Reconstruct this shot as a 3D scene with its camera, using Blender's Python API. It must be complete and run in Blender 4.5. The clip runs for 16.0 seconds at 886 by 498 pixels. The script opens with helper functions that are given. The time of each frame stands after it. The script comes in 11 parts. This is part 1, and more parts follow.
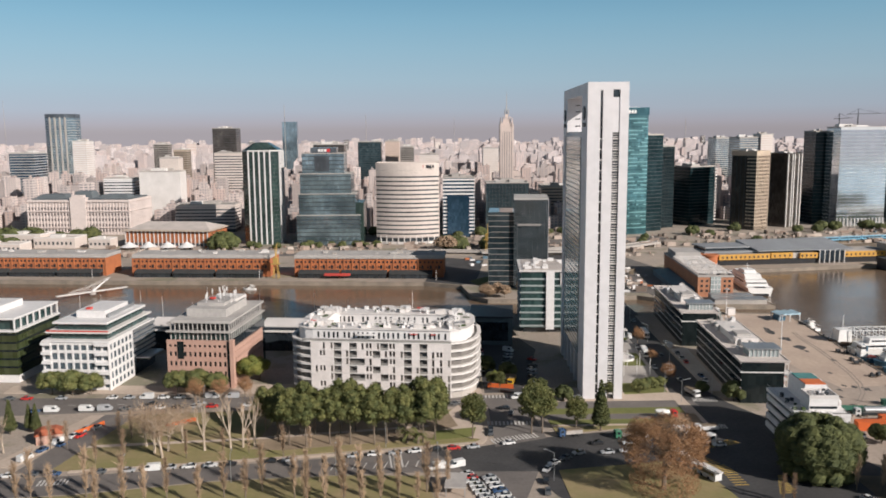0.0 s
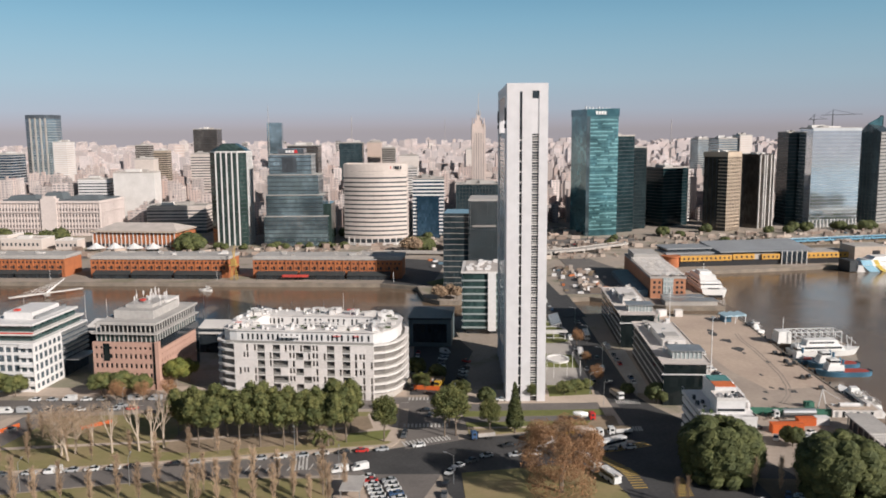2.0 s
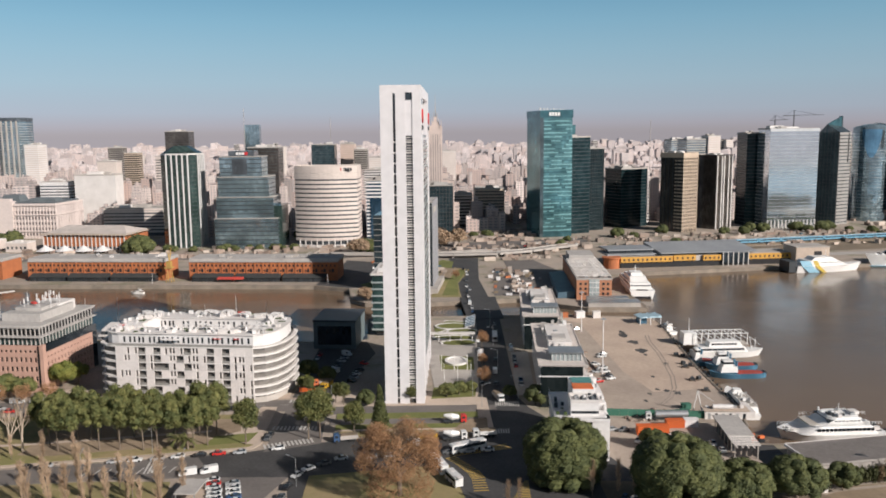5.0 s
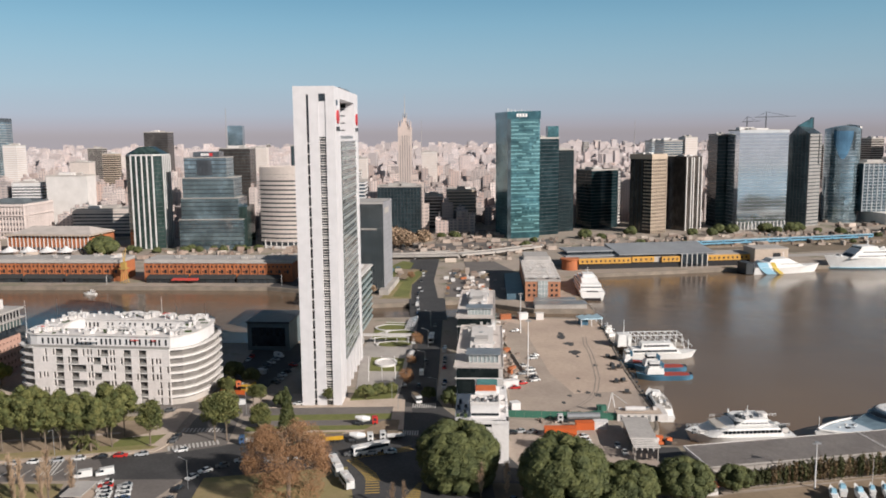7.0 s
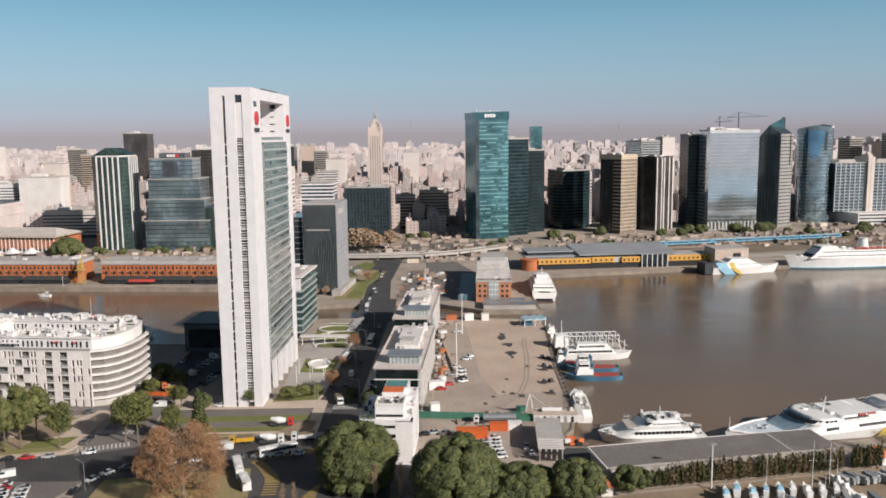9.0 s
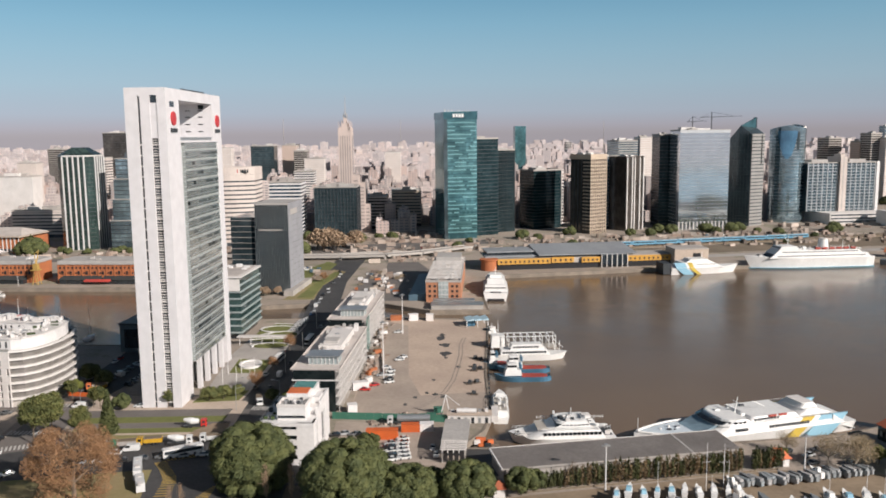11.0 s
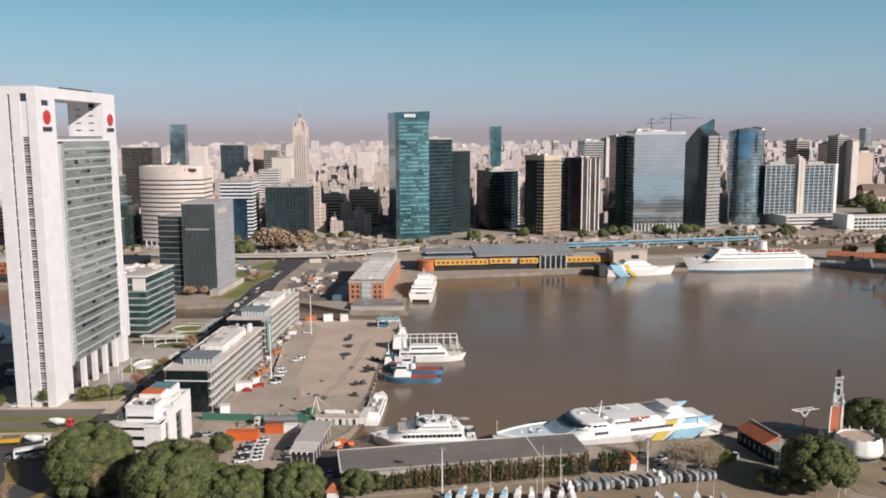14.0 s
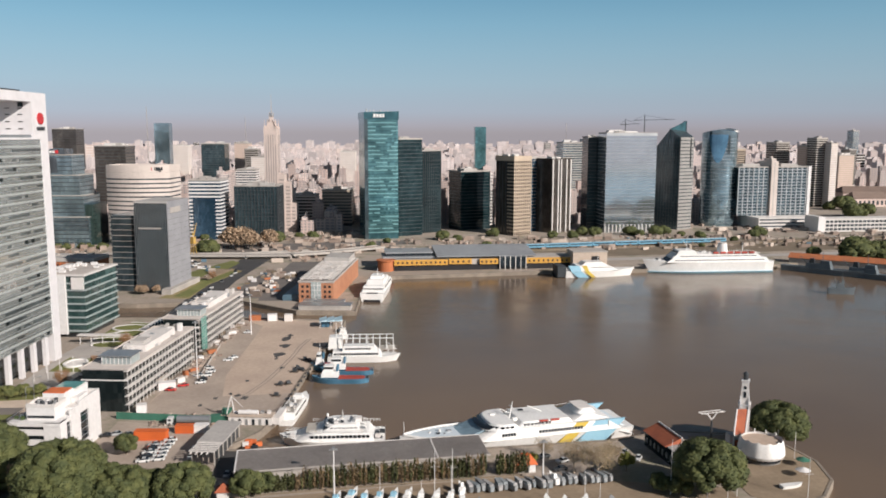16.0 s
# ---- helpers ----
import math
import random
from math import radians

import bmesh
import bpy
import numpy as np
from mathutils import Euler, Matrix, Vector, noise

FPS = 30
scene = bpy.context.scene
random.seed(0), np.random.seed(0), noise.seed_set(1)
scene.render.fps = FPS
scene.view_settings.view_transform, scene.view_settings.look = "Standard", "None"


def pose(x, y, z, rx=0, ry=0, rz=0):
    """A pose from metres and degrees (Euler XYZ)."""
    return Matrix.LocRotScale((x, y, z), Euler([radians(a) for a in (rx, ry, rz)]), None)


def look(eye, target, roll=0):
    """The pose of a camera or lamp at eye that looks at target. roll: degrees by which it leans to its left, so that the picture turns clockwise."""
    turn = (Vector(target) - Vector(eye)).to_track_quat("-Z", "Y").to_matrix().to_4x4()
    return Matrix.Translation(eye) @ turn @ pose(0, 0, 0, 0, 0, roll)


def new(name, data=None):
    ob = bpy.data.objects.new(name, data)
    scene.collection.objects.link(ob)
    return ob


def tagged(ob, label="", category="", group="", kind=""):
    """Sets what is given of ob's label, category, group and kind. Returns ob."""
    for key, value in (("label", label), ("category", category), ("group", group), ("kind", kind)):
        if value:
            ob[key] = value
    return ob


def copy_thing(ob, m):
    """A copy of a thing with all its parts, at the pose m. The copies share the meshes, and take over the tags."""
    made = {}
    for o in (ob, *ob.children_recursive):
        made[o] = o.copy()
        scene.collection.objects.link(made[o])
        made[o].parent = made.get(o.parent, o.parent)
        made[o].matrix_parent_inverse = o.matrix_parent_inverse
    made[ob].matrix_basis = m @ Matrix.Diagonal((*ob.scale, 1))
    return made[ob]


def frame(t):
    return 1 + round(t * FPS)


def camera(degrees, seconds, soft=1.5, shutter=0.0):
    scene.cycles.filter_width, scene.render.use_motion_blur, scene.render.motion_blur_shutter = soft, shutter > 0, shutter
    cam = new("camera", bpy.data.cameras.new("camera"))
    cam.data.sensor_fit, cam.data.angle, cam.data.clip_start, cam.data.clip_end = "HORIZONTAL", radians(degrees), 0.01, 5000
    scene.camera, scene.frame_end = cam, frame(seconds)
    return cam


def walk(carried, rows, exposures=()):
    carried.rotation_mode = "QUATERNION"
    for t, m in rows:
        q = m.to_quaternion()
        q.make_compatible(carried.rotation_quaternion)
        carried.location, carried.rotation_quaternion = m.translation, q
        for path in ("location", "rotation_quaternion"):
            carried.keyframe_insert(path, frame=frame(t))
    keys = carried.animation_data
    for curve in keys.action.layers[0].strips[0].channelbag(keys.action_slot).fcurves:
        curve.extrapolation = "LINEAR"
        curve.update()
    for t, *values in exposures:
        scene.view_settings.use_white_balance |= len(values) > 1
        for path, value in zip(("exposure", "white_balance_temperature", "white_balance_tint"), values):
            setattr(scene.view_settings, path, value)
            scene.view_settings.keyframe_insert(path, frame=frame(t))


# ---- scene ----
cam = camera(56.8, 16.0, 1.8)
PATH = [
    (0, (-77.482, 7.431, 99.95), (-77.315, 9.404, 99.668), -0.4),
    (0.5, (-70.254, 7.089, 99.965), (-70.086, 9.062, 99.684), -0.3),
    (1, (-63.029, 6.755, 99.976), (-62.862, 8.728, 99.695), -0.4),
    (1.5, (-55.786, 6.38, 99.967), (-55.619, 8.353, 99.687), -0.4),
    (2, (-48.506, 5.932, 99.933), (-48.339, 7.905, 99.653), -0.4),
    (2.5, (-41.105, 5.451, 99.891), (-40.939, 7.424, 99.612), -0.5),
    (3, (-33.563, 4.936, 99.844), (-33.398, 6.909, 99.565), -0.5),
    (3.5, (-25.888, 4.369, 99.816), (-25.722, 6.343, 99.538), -0.5),
    (4, (-18.158, 3.781, 99.796), (-17.994, 5.755, 99.518), -0.5),
    (6.5, (20.198, 1.079, 99.588), (20.361, 3.054, 99.314), -0.6),
    (7, (27.72, 0.679, 99.532), (27.885, 2.653, 99.258), -0.5),
    (7.5, (35.045, 0.286, 99.475), (35.211, 2.26, 99.201), -0.5),
    (8, (42.233, -0.229, 99.45), (42.399, 1.745, 99.176), -0.6),
    (8.5, (49.403, -0.874, 99.436), (49.571, 1.1, 99.162), -0.6),
    (9, (56.658, -1.56, 99.444), (56.826, 0.414, 99.171), -0.6),
    (9.5, (63.988, -2.226, 99.46), (64.157, -0.252, 99.187), -0.6),
    (12, (101.301, -4.306, 99.5), (101.473, -2.332, 99.225), -0.5),
    (12.5, (108.814, -4.8, 99.509), (108.985, -2.826, 99.235), -0.3),
    (13, (116.355, -5.372, 99.525), (116.527, -3.398, 99.251), -0.4),
    (13.5, (123.835, -5.967, 99.549), (124.007, -3.994, 99.274), -0.3),
    (14, (131.311, -6.555, 99.594), (131.485, -4.581, 99.319), -0.2),
    (14.5, (138.767, -7.148, 99.663), (138.941, -5.174, 99.388), -0.1),
    (15, (146.191, -7.748, 99.737), (146.366, -5.775, 99.463), -0.2),
    (15.5, (153.592, -8.34, 99.791), (153.767, -6.367, 99.516), 0.0),
    (16, (160.99, -8.934, 99.829), (161.165, -6.961, 99.554), 0.1),
]
walk(cam, [(t, look(eye, target, roll)) for t, eye, target, roll in PATH])

# world, sun and exposure: low sun behind the camera and well to its right
SUN_TO = Vector((0.644, -0.622, 0.446)).normalized()
world = bpy.data.worlds.new("sky")
scene.world = world
world.use_nodes = True
wn, wl = world.node_tree.nodes, world.node_tree.links
sky = wn.new("ShaderNodeTexSky")
sky.sky_type, sky.sun_disc = 'NISHITA', False
sky.sun_elevation = math.asin(SUN_TO.z)
sky.sun_rotation = math.atan2(SUN_TO.x, SUN_TO.y)
sky.altitude, sky.air_density, sky.dust_density, sky.ozone_density = 0, 1.0, 1.6, 1.0
# a layer of pale haze lies on the horizon all round, below the blue
wtc, wsep = wn.new("ShaderNodeTexCoord"), wn.new("ShaderNodeSeparateXYZ")
wl.new(wtc.outputs["Generated"], wsep.inputs[0])
haze = wn.new("ShaderNodeValToRGB")
haze.color_ramp.elements[0].position, haze.color_ramp.elements[0].color = 0.0, (0.328, 0.302, 0.325, 1)
haze.color_ramp.elements[1].position, haze.color_ramp.elements[1].color = 1.0, (0.014, 0.04, 0.08, 1)
for pos_, col_ in ((0.004, (0.338, 0.313, 0.336)), (0.012, (0.36, 0.35, 0.395)), (0.027, (0.355, 0.402, 0.472)), (0.061, (0.315, 0.435, 0.52)), (0.096, (0.262, 0.42, 0.526)), (0.129, (0.208, 0.386, 0.512)), (0.161, (0.156, 0.33, 0.467)), (0.24, (0.10, 0.22, 0.33)), (0.34, (0.07, 0.15, 0.24))):
    e_ = haze.color_ramp.elements.new(pos_)
    e_.color = (*col_, 1)
wl.new(wsep.outputs[2], haze.inputs[0])
thick = wn.new("ShaderNodeMapRange")
thick.inputs[1].default_value, thick.inputs[2].default_value, thick.inputs[3].default_value, thick.inputs[4].default_value = 0.17, 0.40, 1.0, 0.0
wl.new(wsep.outputs[2], thick.inputs[0])
dim = wn.new("ShaderNodeMix")
dim.data_type, dim.blend_type = 'RGBA', 'MULTIPLY'
dim.inputs[0].default_value, dim.inputs[7].default_value = 1.0, (0.036, 0.036, 0.036, 1)
wl.new(sky.outputs["Color"], dim.inputs[6])
blend = wn.new("ShaderNodeMix")
blend.data_type = 'RGBA'
wl.new(thick.outputs[0], blend.inputs[0])
wl.new(dim.outputs[2], blend.inputs[6])
# the haze is brighter towards the sun
sdot = wn.new("ShaderNodeVectorMath")
sdot.operation = 'DOT_PRODUCT'
sdot.inputs[1].default_value = SUN_TO
wl.new(wtc.outputs["Generated"], sdot.inputs[0])
lobe = wn.new("ShaderNodeMath")
lobe.operation, lobe.use_clamp = 'POWER', False
pos0 = wn.new("ShaderNodeMath")
pos0.operation = 'MAXIMUM'
pos0.inputs[1].default_value = 0.0
wl.new(sdot.outputs["Value"], pos0.inputs[0])
wl.new(pos0.outputs[0], lobe.inputs[0])
lobe.inputs[1].default_value = 7.0
gain = wn.new("ShaderNodeMath")
gain.operation = 'MULTIPLY_ADD'
wl.new(lobe.outputs[0], gain.inputs[0])
gain.inputs[1].default_value, gain.inputs[2].default_value = 1.3, 1.0
bright = wn.new("ShaderNodeVectorMath")
bright.operation = 'SCALE'
wl.new(haze.outputs[0], bright.inputs[0])
# and thins out from west to east
side = wn.new("ShaderNodeMath")
side.operation = 'MULTIPLY_ADD'
wl.new(wsep.outputs[0], side.inputs[0])
side.inputs[1].default_value, side.inputs[2].default_value = -0.22, 1.03
both = wn.new("ShaderNodeMath")
both.operation = 'MULTIPLY'
wl.new(gain.outputs[0], both.inputs[0])
wl.new(side.outputs[0], both.inputs[1])
wl.new(both.outputs[0], bright.inputs["Scale"])
wl.new(bright.outputs[0], blend.inputs[7])
wl.new(blend.outputs[2], wn["Background"].inputs["Color"])
wn["Background"].inputs["Strength"].default_value = 0.92
sun = new("sun", bpy.data.lights.new("sun", 'SUN'))
sun.data.energy, sun.data.angle, sun.data.color = 5.0, radians(0.6), (1.0, 0.922, 0.858)
sun.matrix_world = look((0, 0, 0), -SUN_TO)
scene.view_settings.exposure = 0.29


# ---- mesh and thing helpers ----
class MB:
    """Collects plain pieces into one mesh."""

    def __init__(self):
        self.v, self.f = [], []

    def add(self, verts, faces):
        n = len(self.v)
        self.v.extend(verts)
        self.f.extend([tuple(i + n for i in f) for f in faces])
        return self

    def box(self, x0, y0, z0, x1, y1, z1):
        return self.add([(x0, y0, z0), (x1, y0, z0), (x1, y1, z0), (x0, y1, z0), (x0, y0, z1), (x1, y0, z1), (x1, y1, z1), (x0, y1, z1)],
                        [(0, 3, 2, 1), (4, 5, 6, 7), (0, 1, 5, 4), (1, 2, 6, 5), (2, 3, 7, 6), (3, 0, 4, 7)])

    def cbox(self, cx, cy, z0, sx, sy, sz, a=0.0, taper=1.0):
        c, s = math.cos(radians(a)), math.sin(radians(a))
        vs = []
        for z, k in ((z0, 1.0), (z0 + sz, taper)):
            for px, py in ((-1, -1), (1, -1), (1, 1), (-1, 1)):
                dx, dy = px * sx / 2 * k, py * sy / 2 * k
                vs.append((cx + c * dx - s * dy, cy + s * dx + c * dy, z))
        return self.add(vs, [(0, 3, 2, 1), (4, 5, 6, 7), (0, 1, 5, 4), (1, 2, 6, 5), (2, 3, 7, 6), (3, 0, 4, 7)])

    def prism(self, pts, z0, z1, cap=True):
        """pts: outline seen from above, counter-clockwise; z1 may be one height or one for each corner."""
        n = len(pts)
        tops = z1 if isinstance(z1, (list, tuple)) else [z1] * n
        vs = [(x, y, z0) for x, y in pts] + [(x, y, t) for (x, y), t in zip(pts, tops)]
        fs = [(i, (i + 1) % n, n + (i + 1) % n, n + i) for i in range(n)]
        if cap:
            fs += [tuple(range(n, 2 * n)), tuple(range(n - 1, -1, -1))]
        return self.add(vs, fs)

    def ring(self, outer, inner, z0, z1):
        n = len(outer)
        vs = [(x, y, z0) for x, y in outer] + [(x, y, z1) for x, y in outer] + [(x, y, z0) for x, y in inner] + [(x, y, z1) for x, y in inner]
        fs = []
        for i in range(n):
            j = (i + 1) % n
            fs += [(i, j, n + j, n + i), (2 * n + j, 2 * n + i, 3 * n + i, 3 * n + j), (n + i, n + j, 3 * n + j, 3 * n + i), (j, i, 2 * n + i, 2 * n + j)]
        return self.add(vs, fs)

    def cyl(self, cx, cy, z0, r, h, n=10, top=None):
        rt = r if top is None else top
        a = [(2 * math.pi * i / n) for i in range(n)]
        vs = [(cx + r * math.cos(t), cy + r * math.sin(t), z0) for t in a] + [(cx + rt * math.cos(t), cy + rt * math.sin(t), z0 + h) for t in a]
        fs = [(i, (i + 1) % n, n + (i + 1) % n, n + i) for i in range(n)] + [tuple(range(n, 2 * n)), tuple(range(n - 1, -1, -1))]
        return self.add(vs, fs)

    def tube(self, p, q, r, r2=None, n=6):
        p, q = Vector(p), Vector(q)
        d = (q - p)
        if d.length < 1e-6:
            return self
        d.normalize()
        a = d.orthogonal().normalized()
        b = d.cross(a)
        r2 = r if r2 is None else r2
        ang = [2 * math.pi * i / n for i in range(n)]
        vs = [tuple(p + (a * math.cos(t) + b * math.sin(t)) * r) for t in ang] + [tuple(q + (a * math.cos(t) + b * math.sin(t)) * r2) for t in ang]
        fs = [(i, (i + 1) % n, n + (i + 1) % n, n + i) for i in range(n)] + [tuple(range(n, 2 * n)), tuple(range(n - 1, -1, -1))]
        return self.add(vs, fs)

    def mesh(self, name, smooth=False):
        me = bpy.data.meshes.new(name)
        me.from_pydata(self.v, [], self.f)
        if smooth:
            me.polygons.foreach_set("use_smooth", [True] * len(me.polygons))
        me.update()
        return me


def part(name, mb, material, parent, label="", m=None, smooth=False, kind=""):
    """One mesh object under a thing or under a part."""
    me = mb.mesh(name, smooth) if isinstance(mb, MB) else mb
    if material is not None and not me.materials:
        me.materials.append(material)
    ob = new(name, me)
    ob.parent = parent
    if m is not None:
        ob.matrix_basis = m
    return tagged(ob, label, "", "", kind)


def thing(name, label, category, m=None, group="", kind=""):
    ob = new(name)
    ob.empty_display_size = 0.5
    if m is not None:
        ob.matrix_basis = m
    return tagged(ob, label, category, group, kind)


def solid(name, mb, material, label, category, m=None, group="", kind="", smooth=False):
    me = mb.mesh(name, smooth) if isinstance(mb, MB) else mb
    if material is not None and not me.materials:
        me.materials.append(material)
    ob = new(name, me)
    if m is not None:
        ob.matrix_basis = m
    return tagged(ob, label, category, group, kind)


def inset(pts, d):
    n, out = len(pts), []
    for i in range(n):
        p0, p1, p2 = Vector(pts[i - 1]), Vector(pts[i]), Vector(pts[(i + 1) % n])
        e1, e2 = (p1 - p0).normalized(), (p2 - p1).normalized()
        n1, n2 = Vector((-e1.y, e1.x)), Vector((-e2.y, e2.x))
        b = (n1 + n2).normalized()
        k = d / max(0.35, b.dot(n1))
        q = p1 + b * k
        out.append((q.x, q.y))
    return out


# ---- materials ----
def nodes_of(name):
    mt = bpy.data.materials.new(name)
    mt.use_nodes = True
    nt = mt.node_tree
    return mt, nt, nt.nodes["Principled BSDF"]


def mix_rgb(nt, fac, a, b, mode='MIX'):
    n = nt.nodes.new("ShaderNodeMix")
    n.data_type, n.blend_type = 'RGBA', mode
    for sock, val in ((n.inputs[0], fac), (n.inputs[6], a), (n.inputs[7], b)):
        if isinstance(val, bpy.types.NodeSocket):
            nt.links.new(val, sock)
        elif isinstance(val, (int, float)):
            sock.default_value = val
        else:
            sock.default_value = (*val, 1.0) if len(val) == 3 else val
    return n.outputs[2]


def calc(nt, op, a, b=0.0):
    n = nt.nodes.new("ShaderNodeMath")
    n.operation = op
    for sock, val in ((n.inputs[0], a), (n.inputs[1], b)):
        if isinstance(val, bpy.types.NodeSocket):
            nt.links.new(val, sock)
        else:
            sock.default_value = val
    return n.outputs[0]


def noise_of(nt, scale, detail=3.0, rough=0.6, vec=None):
    n = nt.nodes.new("ShaderNodeTexNoise")
    n.inputs["Scale"].default_value, n.inputs["Detail"].default_value, n.inputs["Roughness"].default_value = scale, detail, rough
    if vec is None:
        g = nt.nodes.new("ShaderNodeNewGeometry")
        vec = g.outputs["Position"]
    nt.links.new(vec, n.inputs["Vector"])
    return n.outputs["Fac"]


def spread(nt, fac, lo, hi):
    n = nt.nodes.new("ShaderNodeMapRange")
    n.inputs[1].default_value, n.inputs[2].default_value = lo, hi
    nt.links.new(fac, n.inputs[0])
    return n.outputs[0]


def surface(name, colour, colour2=None, rough=0.8, metal=0.0, big=0.15, small=3.0, island=0.0, single=0.0, bump=0.0, spec=0.4, tint=None):
    """A matt or glossy surface with variation at two scales; island/single vary joined pieces or whole objects."""
    mt, nt, b = nodes_of(name)
    c2 = colour2 or tuple(c * 0.72 for c in colour)
    f1 = spread(nt, noise_of(nt, big, 4.0), 0.35, 0.68)
    f2 = spread(nt, noise_of(nt, small, 3.0), 0.3, 0.75)
    col = mix_rgb(nt, f1, colour, c2)
    col = mix_rgb(nt, calc(nt, 'MULTIPLY', f2, 0.3), col, tuple(c * 0.6 for c in c2))
    if island or single:
        if island:
            g = nt.nodes.new("ShaderNodeNewGeometry")
            rnd = g.outputs["Random Per Island"]
        else:
            g = nt.nodes.new("ShaderNodeObjectInfo")
            rnd = g.outputs["Random"]
        k = calc(nt, 'ADD', 1.0 - (island or single), calc(nt, 'MULTIPLY', rnd, 2 * (island or single)))
        cc = nt.nodes.new("ShaderNodeCombineColor")
        for i in range(3):
            nt.links.new(k, cc.inputs[i])
        col = mix_rgb(nt, 1.0, col, cc.outputs[0], 'MULTIPLY')
        if tint:
            col = mix_rgb(nt, calc(nt, 'MULTIPLY', calc(nt, 'FRACT', calc(nt, 'MULTIPLY', rnd, 7.3)), 0.7), col, tint)
    nt.links.new(col, b.inputs["Base Color"])
    nt.links.new(calc(nt, 'ADD', rough - 0.08, calc(nt, 'MULTIPLY', f2, 0.16)), b.inputs["Roughness"])
    b.inputs["Metallic"].default_value = metal
    b.inputs["Specular IOR Level"].default_value = spec
    if bump:
        n = nt.nodes.new("ShaderNodeBump")
        n.inputs["Strength"].default_value, n.inputs["Distance"].default_value = bump, 0.1
        nt.links.new(f2, n.inputs["Height"])
        nt.links.new(n.outputs[0], b.inputs["Normal"])
    return mt


def glazing(name, colour, rough=0.06, cell=(1.5, 3.5), vary=0.5, metal=0.0, wob=0.0, spec=0.8, blot=0.6):
    """Dark reflecting glass of a curtain wall; every pane differs a little in tone and tilt."""
    mt, nt, b = nodes_of(name)
    tc = nt.nodes.new("ShaderNodeTexCoord")
    sp = nt.nodes.new("ShaderNodeSeparateXYZ")
    nt.links.new(tc.outputs["Object"], sp.inputs[0])
    u = calc(nt, 'FLOOR', calc(nt, 'DIVIDE', calc(nt, 'ADD', sp.outputs[0], calc(nt, 'MULTIPLY', sp.outputs[1], 1.003)), cell[0]))
    v = calc(nt, 'FLOOR', calc(nt, 'DIVIDE', sp.outputs[2], cell[1]))
    cv = nt.nodes.new("ShaderNodeCombineXYZ")
    nt.links.new(u, cv.inputs[0])
    nt.links.new(v, cv.inputs[1])
    wn_ = nt.nodes.new("ShaderNodeTexWhiteNoise")
    wn_.noise_dimensions = '2D'
    nt.links.new(cv.outputs[0], wn_.inputs["Vector"])
    big = noise_of(nt, 0.05, 3.0)
    f = calc(nt, 'MULTIPLY', wn_.outputs["Value"], vary)
    col = mix_rgb(nt, f, colour, tuple(min(1, c * 1.9 + 0.03) for c in colour))
    col = mix_rgb(nt, spread(nt, big, 0.3, 0.7), col, tuple(c * blot for c in colour))
    nt.links.new(col, b.inputs["Base Color"])
    b.inputs["Roughness"].default_value = rough
    b.inputs["Metallic"].default_value = metal
    b.inputs["Specular IOR Level"].default_value = spec
    if wob:
        n = nt.nodes.new("ShaderNodeBump")
        n.inputs["Strength"].default_value, n.inputs["Distance"].default_value = wob, 0.3
        nt.links.new(calc(nt, 'ADD', wn_.outputs["Value"], noise_of(nt, 0.3)), n.inputs["Height"])
        nt.links.new(n.outputs[0], b.inputs["Normal"])
    return mt


